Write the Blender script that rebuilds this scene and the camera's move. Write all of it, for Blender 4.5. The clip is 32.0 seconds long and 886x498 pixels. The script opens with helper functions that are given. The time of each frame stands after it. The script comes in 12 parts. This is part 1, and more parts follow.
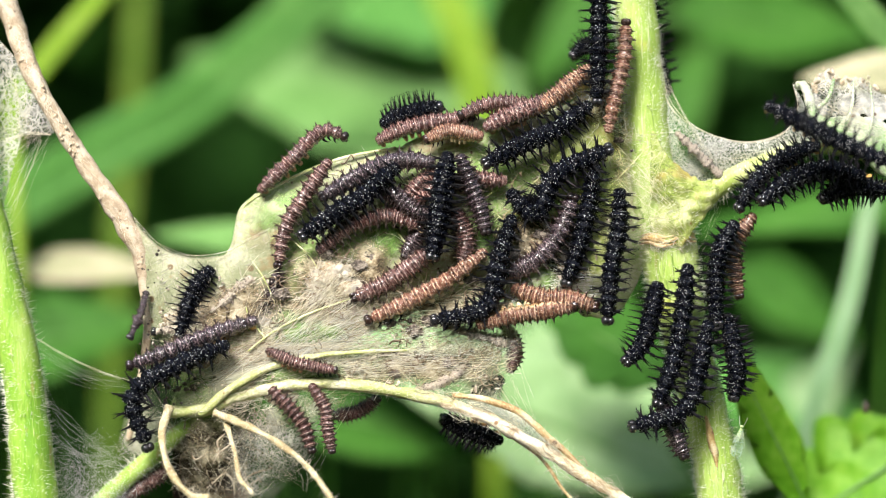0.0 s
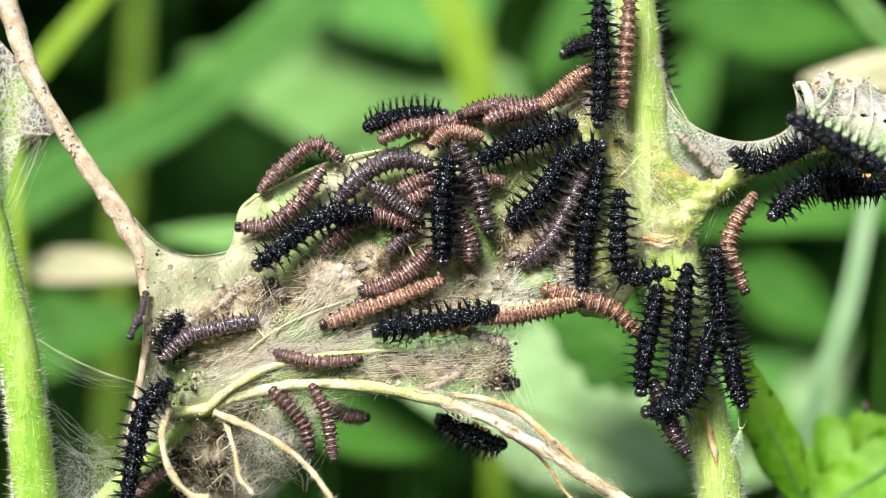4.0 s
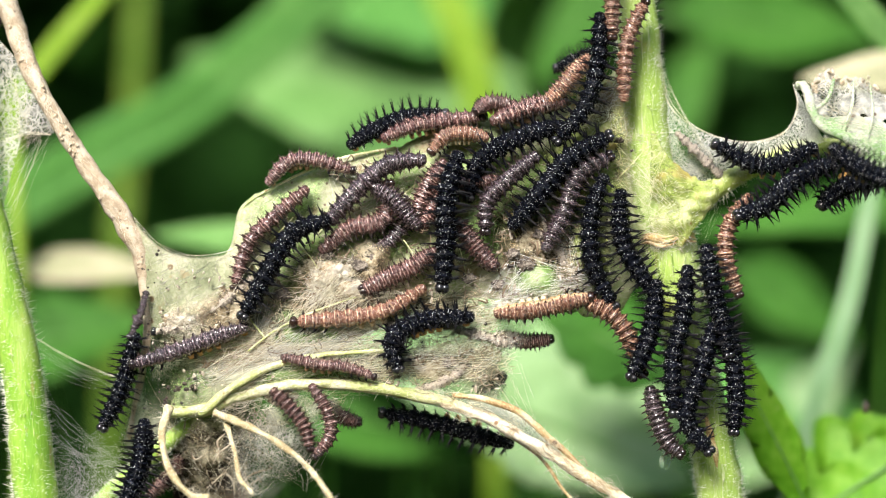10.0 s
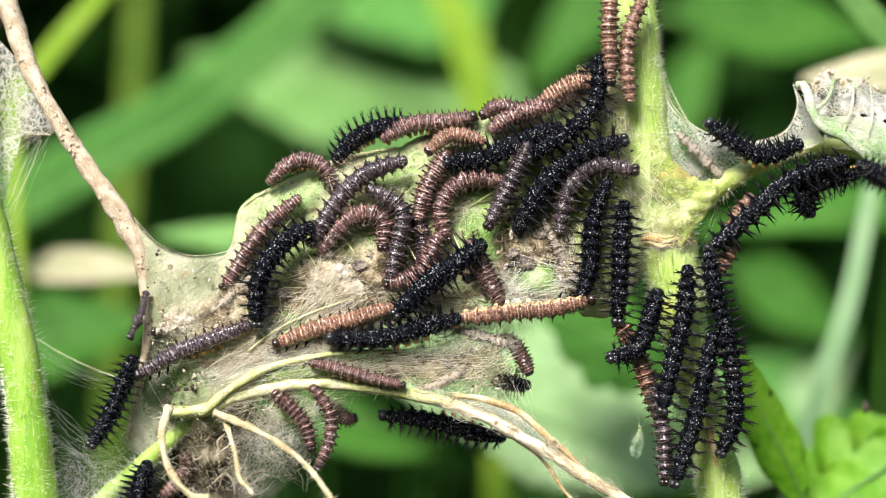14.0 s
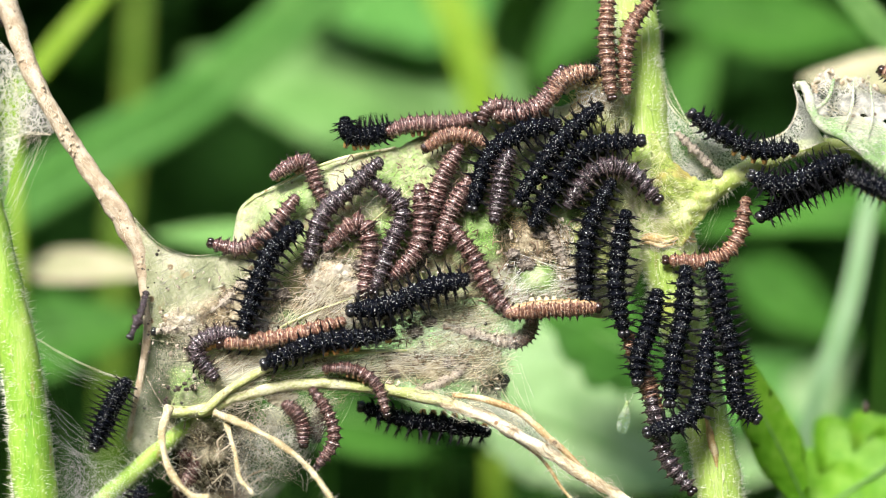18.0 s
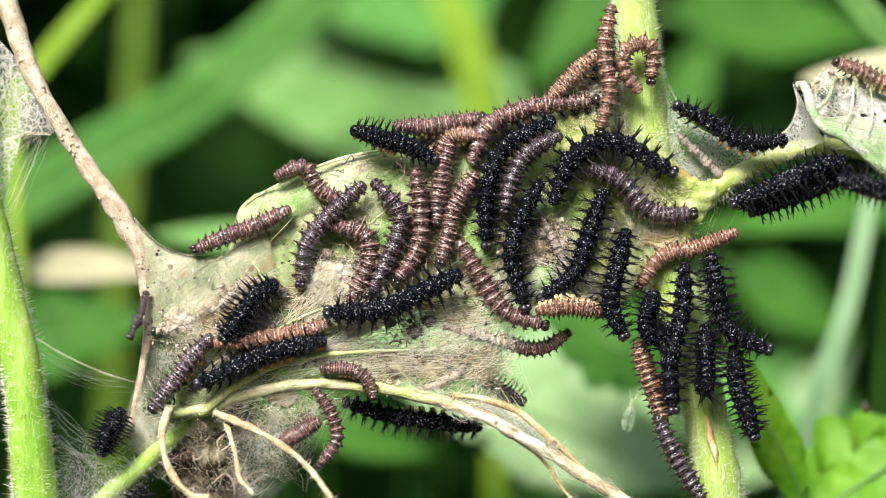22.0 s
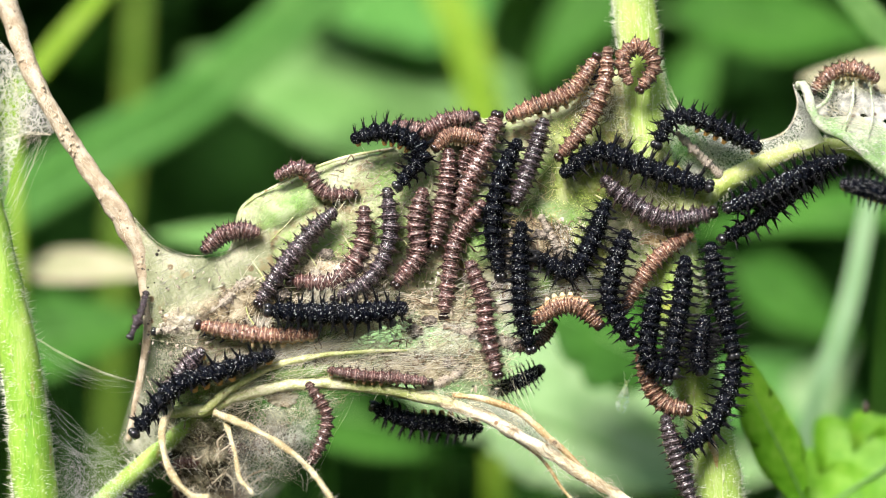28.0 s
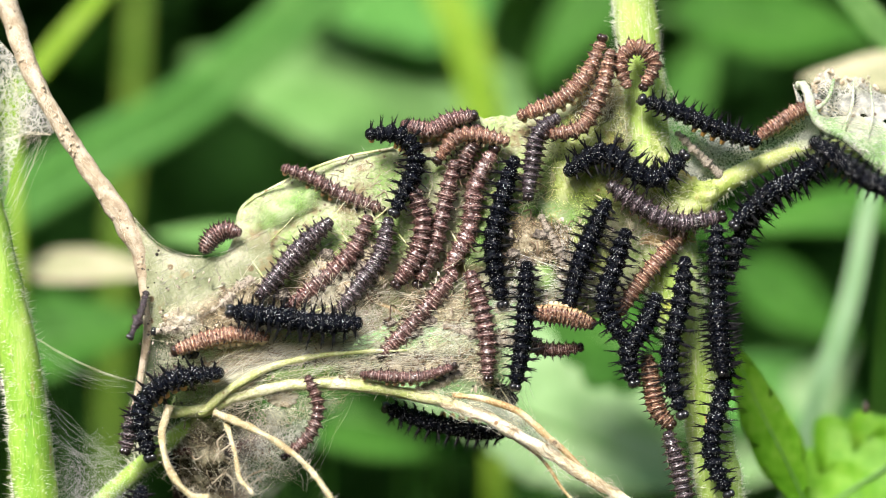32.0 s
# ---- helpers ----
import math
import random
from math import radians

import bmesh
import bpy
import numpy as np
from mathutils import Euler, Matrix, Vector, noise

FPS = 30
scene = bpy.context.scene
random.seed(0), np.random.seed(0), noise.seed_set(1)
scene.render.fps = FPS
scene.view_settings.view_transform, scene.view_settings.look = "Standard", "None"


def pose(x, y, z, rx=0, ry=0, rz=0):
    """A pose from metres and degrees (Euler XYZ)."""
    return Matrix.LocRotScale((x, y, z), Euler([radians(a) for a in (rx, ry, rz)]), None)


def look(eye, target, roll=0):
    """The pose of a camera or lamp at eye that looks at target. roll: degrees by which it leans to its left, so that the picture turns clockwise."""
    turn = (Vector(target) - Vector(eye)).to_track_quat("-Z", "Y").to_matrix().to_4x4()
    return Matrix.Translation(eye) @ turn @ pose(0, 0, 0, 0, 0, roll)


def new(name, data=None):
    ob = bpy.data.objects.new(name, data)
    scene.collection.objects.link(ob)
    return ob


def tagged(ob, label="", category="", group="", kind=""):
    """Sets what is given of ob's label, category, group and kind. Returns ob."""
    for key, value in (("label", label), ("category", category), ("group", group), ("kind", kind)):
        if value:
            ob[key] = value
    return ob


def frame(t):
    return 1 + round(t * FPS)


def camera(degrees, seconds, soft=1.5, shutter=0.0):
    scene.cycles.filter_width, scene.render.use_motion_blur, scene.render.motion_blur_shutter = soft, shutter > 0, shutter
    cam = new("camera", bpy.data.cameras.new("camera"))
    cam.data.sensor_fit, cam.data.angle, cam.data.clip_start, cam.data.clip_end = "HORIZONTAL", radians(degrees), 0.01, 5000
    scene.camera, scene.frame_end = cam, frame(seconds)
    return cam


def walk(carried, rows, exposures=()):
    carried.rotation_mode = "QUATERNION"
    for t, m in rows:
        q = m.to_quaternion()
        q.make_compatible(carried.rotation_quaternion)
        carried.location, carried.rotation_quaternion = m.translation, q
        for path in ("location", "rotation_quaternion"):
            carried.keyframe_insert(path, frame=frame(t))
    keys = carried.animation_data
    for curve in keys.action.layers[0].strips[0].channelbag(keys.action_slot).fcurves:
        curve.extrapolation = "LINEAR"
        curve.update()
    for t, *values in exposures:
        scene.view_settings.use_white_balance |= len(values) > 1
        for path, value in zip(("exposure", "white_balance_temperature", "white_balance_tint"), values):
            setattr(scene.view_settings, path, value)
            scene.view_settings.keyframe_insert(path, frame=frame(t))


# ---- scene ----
cam = camera(24.0, 32.0, soft=1.0)
EYE = (0.0, -0.2459, 0.600)
walk(cam, [(0.0, look(EYE, (0.0, 0.0, 0.600))), (32.0, look(EYE, (0.0, 0.0, 0.600)))], exposures=[(0.0, 0.67), (32.0, 0.67)])
# macro lens, focused on the near side of the nest
cam.data.dof.use_dof = True
cam.data.dof.focus_distance = 0.2430
cam.data.dof.aperture_fstop = 7.0

# ---- light: bright overcast day, soft light from above ----
world = bpy.data.worlds.new("world")
scene.world = world
world.use_nodes = True
sky = world.node_tree.nodes.new("ShaderNodeTexSky")
sky.sky_type = "NISHITA"
sky.sun_disc = False
sky.sun_elevation = radians(42)
sky.sun_rotation = radians(201)
sky.air_density, sky.dust_density = 1.0, 3.0
background = world.node_tree.nodes["Background"]
background.inputs["Strength"].default_value = 0.15
world.node_tree.links.new(sky.outputs["Color"], background.inputs["Color"])
sun = new("sun", bpy.data.lights.new("sun", "SUN"))
sun.data.energy, sun.data.angle, sun.data.color = 5.0, radians(20), (1.0, 0.945, 0.89)
sun.matrix_world = look((-0.55, -1.42, 1.36), (0, 0, 0))

MM = 0.001
RND = random.Random(5)


# ---- materials ----
def material(name, colours, scale=200.0, rough=0.5, bump=0.3, fine=6.0, spec=0.5, clear=0.0, through_light=0.0, fray=0.0, spots=None, vary=0.0, stretch=(1, 1, 1), turn=0.0, blotch=None, fibres=(), cells_per_m=(1100, 2200)):
    """Layered noise between three colours, fine relief, optional translucency, gauze holes and stains."""
    m = bpy.data.materials.new(name)
    m.use_nodes = True
    nt = m.node_tree
    n, ln = nt.nodes, nt.links
    bsdf, out = n["Principled BSDF"], n["Material Output"]
    co = n.new("ShaderNodeTexCoord")
    mp = n.new("ShaderNodeMapping")
    mp.inputs["Scale"].default_value = stretch
    mp.inputs["Rotation"].default_value = (0, radians(turn), 0)
    mp.vector_type = "TEXTURE" if turn else "POINT"
    ln.new(co.outputs["Object"], mp.inputs["Vector"])
    big = n.new("ShaderNodeTexNoise")
    big.inputs["Scale"].default_value, big.inputs["Detail"].default_value = scale, 6
    small = n.new("ShaderNodeTexNoise")
    small.inputs["Scale"].default_value, small.inputs["Detail"].default_value = scale * fine, 5
    for t in (big, small):
        ln.new(mp.outputs["Vector"], t.inputs["Vector"])
    mixn = n.new("ShaderNodeMix")
    mixn.inputs[0].default_value = 0.35
    ln.new(big.outputs["Fac"], mixn.inputs[2])
    ln.new(small.outputs["Fac"], mixn.inputs[3])
    ramp = n.new("ShaderNodeValToRGB")
    ramp.color_ramp.elements[0].position, ramp.color_ramp.elements[1].position = 0.41, 0.59
    ramp.color_ramp.elements[0].color = (*colours[0], 1)
    ramp.color_ramp.elements[1].color = (*colours[2], 1)
    ramp.color_ramp.elements.new(0.5).color = (*colours[1], 1)
    ln.new(mixn.outputs[0], ramp.inputs["Fac"])
    colour = ramp.outputs["Color"]
    if spots:
        vo = n.new("ShaderNodeTexVoronoi")
        vo.inputs["Scale"].default_value = spots[0]
        ln.new(mp.outputs["Vector"], vo.inputs["Vector"])
        sr = n.new("ShaderNodeValToRGB")
        sr.color_ramp.elements[0].position, sr.color_ramp.elements[1].position = spots[1], spots[1] + 0.06
        sr.color_ramp.elements[0].color, sr.color_ramp.elements[1].color = (1, 1, 1, 1), (0, 0, 0, 1)
        ln.new(vo.outputs["Distance"], sr.inputs["Fac"])
        sm = n.new("ShaderNodeMix")
        sm.data_type = "RGBA"
        sm.inputs[7].default_value = (*spots[2], 1)
        ln.new(sr.outputs["Color"], sm.inputs[0])
        ln.new(colour, sm.inputs[6])
        colour = sm.outputs[2]
    height = mixn.outputs[0]
    for angle, tint, level, size in fibres:
        fm = n.new("ShaderNodeMapping")
        fm.vector_type = "TEXTURE"
        fm.inputs["Rotation"].default_value = (0, radians(angle), 0)
        fm.inputs["Scale"].default_value = (14, 1, 1)
        ln.new(co.outputs["Object"], fm.inputs["Vector"])
        fn = n.new("ShaderNodeTexNoise")
        fn.inputs["Scale"].default_value, fn.inputs["Detail"].default_value, fn.inputs["Distortion"].default_value = size, 3, 0.5
        ln.new(fm.outputs["Vector"], fn.inputs["Vector"])
        fr = n.new("ShaderNodeMapRange")
        fr.inputs[1].default_value, fr.inputs[2].default_value = level, level + 0.10
        ln.new(fn.outputs["Fac"], fr.inputs[0])
        fx = n.new("ShaderNodeMix")
        fx.data_type = "RGBA"
        fx.inputs[7].default_value = (*tint, 1)
        ln.new(fr.outputs[0], fx.inputs[0])
        ln.new(colour, fx.inputs[6])
        colour = fx.outputs[2]
        fh = n.new("ShaderNodeMath")
        fh.operation = "MULTIPLY_ADD"
        ln.new(fr.outputs[0], fh.inputs[0])
        fh.inputs[1].default_value = 0.35
        ln.new(height, fh.inputs[2])
        height = fh.outputs[0]
    if blotch:
        bn = n.new("ShaderNodeTexNoise")
        bn.inputs["Scale"].default_value, bn.inputs["Detail"].default_value, bn.inputs["Roughness"].default_value = blotch[0], 7, 0.65
        ln.new(co.outputs["Object"], bn.inputs["Vector"])
        br = n.new("ShaderNodeMapRange")
        br.inputs[1].default_value, br.inputs[2].default_value = blotch[1], blotch[1] + 0.08
        ln.new(bn.outputs["Fac"], br.inputs[0])
        bx = n.new("ShaderNodeMix")
        bx.data_type = "RGBA"
        bx.inputs[7].default_value = (*blotch[2], 1)
        ln.new(br.outputs[0], bx.inputs[0])
        ln.new(colour, bx.inputs[6])
        colour = bx.outputs[2]
    if vary:
        info = n.new("ShaderNodeObjectInfo")
        hv = n.new("ShaderNodeHueSaturation")
        mr = n.new("ShaderNodeMapRange")
        mr.inputs[3].default_value, mr.inputs[4].default_value = 1 - vary, 1 + vary
        ln.new(info.outputs["Random"], mr.inputs[0])
        ln.new(mr.outputs[0], hv.inputs["Value"])
        ln.new(colour, hv.inputs["Color"])
        colour = hv.outputs["Color"]
    ln.new(colour, bsdf.inputs["Base Color"])
    bsdf.inputs["Roughness"].default_value = rough
    bsdf.inputs["Specular IOR Level"].default_value = spec
    bsdf.inputs["Coat Weight"].default_value = clear
    bp = n.new("ShaderNodeBump")
    bp.inputs["Strength"].default_value, bp.inputs["Distance"].default_value = bump, 0.0004
    ln.new(height, bp.inputs["Height"])
    ln.new(bp.outputs["Normal"], bsdf.inputs["Normal"])
    shader = bsdf.outputs["BSDF"]
    if through_light:
        tr = n.new("ShaderNodeBsdfTranslucent")
        ln.new(colour, tr.inputs["Color"])
        ms = n.new("ShaderNodeMixShader")
        ms.inputs[0].default_value = through_light
        ln.new(shader, ms.inputs[1])
        ln.new(tr.outputs["BSDF"], ms.inputs[2])
        shader = ms.outputs[0]
    if fray:
        tp = n.new("ShaderNodeBsdfTransparent")
        film = n.new("ShaderNodeMapRange")
        film.inputs[1].default_value, film.inputs[2].default_value = 0.38, 0.62
        film.inputs[3].default_value, film.inputs[4].default_value = max(0.0, 0.85 - fray * 1.25), min(1.0, 1.35 - fray)
        ln.new(big.outputs["Fac"], film.inputs[0])
        cover = film.outputs[0]
        warp = n.new("ShaderNodeMix")
        warp.data_type = "VECTOR"
        warp.inputs[0].default_value = 0.0004
        ln.new(co.outputs["Object"], warp.inputs[4])
        ln.new(small.outputs["Color"], warp.inputs[5])
        for size, width in zip(cells_per_m, (0.055, 0.07)):
            cells = n.new("ShaderNodeTexVoronoi")
            cells.feature = "DISTANCE_TO_EDGE"
            cells.inputs["Scale"].default_value = size
            ln.new(warp.outputs[1], cells.inputs["Vector"])
            net = n.new("ShaderNodeMapRange")
            net.inputs[1].default_value, net.inputs[2].default_value = width * 0.3, width * 1.6
            net.inputs[3].default_value, net.inputs[4].default_value = 0.75, 0.0
            ln.new(cells.outputs["Distance"], net.inputs[0])
            most = n.new("ShaderNodeMath")
            most.operation = "MAXIMUM"
            ln.new(cover, most.inputs[0])
            ln.new(net.outputs[0], most.inputs[1])
            cover = most.outputs[0]
        rim = n.new("ShaderNodeAttribute")
        rim.attribute_name = "edge"
        soft = n.new("ShaderNodeMath")
        soft.operation = "MULTIPLY"
        ln.new(cover, soft.inputs[0])
        ln.new(rim.outputs["Fac"], soft.inputs[1])
        cover = soft.outputs[0]
        fr = n.new("ShaderNodeMath")
        fr.operation = "SUBTRACT"
        fr.inputs[0].default_value = 1.0
        fr.use_clamp = True
        ln.new(cover, fr.inputs[1])
        mt = n.new("ShaderNodeMixShader")
        ln.new(fr.outputs[0], mt.inputs[0])
        ln.new(shader, mt.inputs[1])
        ln.new(tp.outputs["BSDF"], mt.inputs[2])
        shader = mt.outputs[0]
    ln.new(shader, out.inputs["Surface"])
    return m


STEM = material("stem_green", [(0.30, 0.46, 0.08), (0.40, 0.56, 0.13), (0.50, 0.63, 0.23)], 300, 0.45, 0.6, 12, through_light=0.12, stretch=(1, 1, 0.2), spots=(300, 0.05, (0.30, 0.32, 0.08)), blotch=(90, 0.58, (0.46, 0.50, 0.10)), fibres=((88, (0.62, 0.71, 0.38), 0.57, 3400), (80, (0.24, 0.40, 0.06), 0.62, 2600)))
STEM_DEEP = material("stem_deep_green", [(0.19, 0.40, 0.035), (0.28, 0.48, 0.06), (0.38, 0.56, 0.12)], 300, 0.45, 0.5, 12, through_light=0.12, stretch=(1, 1, 0.2), spots=(300, 0.05, (0.36, 0.36, 0.10)), blotch=(110, 0.60, (0.46, 0.50, 0.08)), fibres=((88, (0.50, 0.62, 0.20), 0.63, 3000),))
HAIR = material("hair", [(0.80, 0.84, 0.64), (0.86, 0.88, 0.72), (0.9, 0.92, 0.80)], 900, 0.3, 0.0, through_light=0.3)
TWIG = material("dry_stalk", [(0.34, 0.26, 0.17), (0.48, 0.39, 0.27), (0.60, 0.52, 0.40)], 700, 0.8, 0.9, 9, spots=(900, 0.10, (0.16, 0.11, 0.07)), blotch=(160, 0.60, (0.30, 0.22, 0.13)), fibres=((62, (0.66, 0.59, 0.46), 0.63, 5000),))
LEAF_OLD = material("webbed_leaf", [(0.24, 0.40, 0.09), (0.43, 0.50, 0.24), (0.58, 0.59, 0.39)], 130, 0.55, 1.0, 20, through_light=0.2, spots=(800, 0.10, (0.14, 0.09, 0.05)), blotch=(170, 0.565, (0.30, 0.215, 0.11)), fibres=((-28, (0.80, 0.76, 0.60), 0.59, 7000), (24, (0.76, 0.71, 0.55), 0.61, 6000)))
LEAF_DRY = material("dry_leaf", [(0.10, 0.065, 0.04), (0.27, 0.19, 0.12), (0.46, 0.40, 0.30)], 140, 0.8, 0.8, 7, through_light=0.2, spots=(300, 0.12, (0.05, 0.03, 0.02)))
LEAF_DARK = material("dead_leaf_shade", [(0.018, 0.012, 0.008), (0.04, 0.026, 0.016), (0.08, 0.052, 0.03)], 300, 0.85, 0.8, 7, spec=0.1)
LEAF_TORN = material("torn_dry_leaf", [(0.05, 0.04, 0.025), (0.22, 0.19, 0.11), (0.56, 0.52, 0.36)], 300, 0.8, 1.0, 12, through_light=0.25, fray=0.88, spots=(300, 0.14, (0.04, 0.03, 0.02)), fibres=((-40, (0.78, 0.72, 0.56), 0.58, 5000), (30, (0.7, 0.62, 0.46), 0.6, 5000)))
DRY_FELT = material("brown_dry_felt", [(0.10, 0.07, 0.035), (0.33, 0.26, 0.15), (0.60, 0.53, 0.37)], 420, 0.8, 1.0, 9, through_light=0.1, fray=0.28, spots=(900, 0.14, (0.05, 0.035, 0.02)), fibres=((-30, (0.80, 0.70, 0.52), 0.58, 6000), (35, (0.10, 0.07, 0.04), 0.60, 5000)))
STIPULE_STALK = material("leaf_stalk_yellowgreen", [(0.36, 0.47, 0.10), (0.48, 0.58, 0.17), (0.60, 0.66, 0.29)], 300, 0.45, 0.6, 12, through_light=0.2, blotch=(140, 0.58, (0.54, 0.47, 0.13)))
STIPULE = material("stipule_yellowgreen", [(0.35, 0.46, 0.08), (0.48, 0.57, 0.16), (0.62, 0.68, 0.32)], 420, 0.5, 1.0, 8, through_light=0.2, spots=(500, 0.09, (0.34, 0.24, 0.07)), blotch=(230, 0.58, (0.54, 0.47, 0.13)), fray=0.30, cells_per_m=(900, 2100), fibres=((60, (0.66, 0.72, 0.40), 0.58, 4200), (-20, (0.26, 0.38, 0.06), 0.62, 3600)))
SILK_WHITE = material("white_silk", [(0.80, 0.80, 0.76), (0.88, 0.88, 0.85), (0.94, 0.94, 0.92)], 400, 0.3, 0.0, through_light=0.15)
LACE = material("silk_lace", [(0.66, 0.66, 0.58), (0.78, 0.78, 0.71), (0.88, 0.87, 0.82)], 260, 0.5, 1.0, 9, through_light=0.3, fray=0.58, cells_per_m=(750, 1700), spots=(500, 0.09, (0.34, 0.27, 0.18)), fibres=((-35, (0.9, 0.9, 0.86), 0.56, 5000), (50, (0.88, 0.88, 0.84), 0.58, 5000)))
VEIN = material("vein_pale", [(0.40, 0.46, 0.15), (0.58, 0.60, 0.29), (0.74, 0.72, 0.50)], 260, 0.55, 0.9, 12, spots=(700, 0.09, (0.34, 0.25, 0.10)), blotch=(300, 0.61, (0.46, 0.38, 0.19)), fibres=((-20, (0.80, 0.78, 0.60), 0.60, 4500),))
RIB_CREAM = material("rib_silky", [(0.52, 0.40, 0.22), (0.72, 0.65, 0.46), (0.84, 0.80, 0.66)], 300, 0.65, 1.0, 12, spots=(600, 0.12, (0.28, 0.17, 0.08)), blotch=(300, 0.60, (0.42, 0.30, 0.16)))
RIB_TAN = material("rib_cream_tan", [(0.32, 0.25, 0.125), (0.46, 0.39, 0.22), (0.60, 0.54, 0.37)], 420, 0.65, 1.0, 12, spots=(700, 0.10, (0.26, 0.18, 0.09)), blotch=(320, 0.60, (0.34, 0.28, 0.13)), fibres=((-40, (0.76, 0.72, 0.58), 0.60, 4000),))
NODE = material("node_tan", [(0.46, 0.30, 0.10), (0.62, 0.46, 0.20), (0.76, 0.66, 0.42)], 700, 0.6, 1.0, 8, spots=(700, 0.12, (0.36, 0.2, 0.08)))
VEIN_DRY = material("vein_dry", [(0.30, 0.18, 0.07), (0.52, 0.37, 0.18), (0.68, 0.56, 0.36)], 300, 0.65, 0.9, 14, spots=(380, 0.1, (0.14, 0.08, 0.04)))
GAUZE = material("silk_gauze", [(0.70, 0.73, 0.62), (0.81, 0.82, 0.73), (0.90, 0.90, 0.84)], 190, 0.5, 0.6, 9, through_light=0.35, fray=0.84, cells_per_m=(1700, 3300), fibres=((-35, (0.9, 0.9, 0.86), 0.56, 6000), (30, (0.88, 0.88, 0.84), 0.58, 6000)))
GAUZE_THIN = material("silk_net", [(0.62, 0.64, 0.55), (0.75, 0.75, 0.66), (0.85, 0.84, 0.78)], 190, 0.5, 0.6, 9, through_light=0.35, fray=1.03, cells_per_m=(800, 1500), fibres=((-35, (0.9, 0.9, 0.86), 0.56, 6000), (30, (0.88, 0.88, 0.84), 0.58, 6000)))
VEIL = material("silk_veil", [(0.40, 0.42, 0.32), (0.60, 0.60, 0.50), (0.78, 0.77, 0.69)], 230, 0.5, 0.8, 9, through_light=0.35, fray=0.96, cells_per_m=(1300, 2900), spots=(700, 0.10, (0.16, 0.11, 0.06)), fibres=((-45, (0.86, 0.85, 0.78), 0.57, 6000), (70, (0.84, 0.82, 0.74), 0.60, 5000)))
MEMBRANE = material("silk_membrane", [(0.46, 0.48, 0.33), (0.58, 0.59, 0.43), (0.70, 0.69, 0.55)], 200, 0.5, 0.8, 18, through_light=0.25, fray=0.50, cells_per_m=(1500, 3100), spots=(900, 0.10, (0.12, 0.08, 0.05)), fibres=((-28, (0.8, 0.79, 0.68), 0.60, 7000),))
WEB_FELT = material("silk_felt", [(0.33, 0.37, 0.20), (0.47, 0.49, 0.31), (0.64, 0.61, 0.45)], 170, 0.5, 0.9, 18, through_light=0.2, fray=0.13, cells_per_m=(1500, 3100), spots=(480, 0.15, (0.24, 0.17, 0.09)), blotch=(260, 0.56, (0.40, 0.32, 0.17)), fibres=((-28, (0.82, 0.80, 0.68), 0.60, 7000), (70, (0.74, 0.70, 0.54), 0.62, 6000)))
GAUZE_DENSE = material("silk_dense", [(0.52, 0.42, 0.27), (0.78, 0.71, 0.54), (0.91, 0.87, 0.76)], 300, 0.5, 1.0, 16, through_light=0.2, fray=0.86, spots=(800, 0.12, (0.14, 0.09, 0.05)), blotch=(280, 0.68, (0.26, 0.19, 0.11)), fibres=((-24, (0.92, 0.88, 0.76), 0.57, 7000), (12, (0.88, 0.83, 0.68), 0.59, 6000), (-60, (0.9, 0.87, 0.78), 0.62, 7000)))
SILK_BROWN = material("brown_fibre", [(0.20, 0.14, 0.075), (0.42, 0.33, 0.20), (0.60, 0.52, 0.36)], 500, 0.55, 0.0, through_light=0.1)
SILK_GREY = material("grey_silk", [(0.52, 0.51, 0.45), (0.68, 0.67, 0.61), (0.82, 0.81, 0.76)], 500, 0.35, 0.0, through_light=0.15)
LEAF_FRESH = material("living_leaf", [(0.22, 0.44, 0.08), (0.35, 0.55, 0.17), (0.56, 0.67, 0.37)], 330, 0.45, 0.8, 14, through_light=0.3, fray=0.45, cells_per_m=(900, 2100), spots=(500, 0.08, (0.2, 0.16, 0.06)), fibres=((-35, (0.60, 0.70, 0.42), 0.60, 5000),))
SILK = material("silk_thread", [(0.76, 0.69, 0.48), (0.87, 0.82, 0.64), (0.93, 0.90, 0.80)], 400, 0.35, 0.0, through_light=0.15)
LEAF_CURLED = material("silvered_leaf", [(0.30, 0.48, 0.20), (0.58, 0.65, 0.46), (0.78, 0.79, 0.70)], 190, 0.55, 0.9, 16, through_light=0.3, spots=(260, 0.10, (0.42, 0.32, 0.22)), fibres=((-30, (0.82, 0.82, 0.78), 0.58, 5000), (40, (0.82, 0.82, 0.78), 0.60, 5000)))
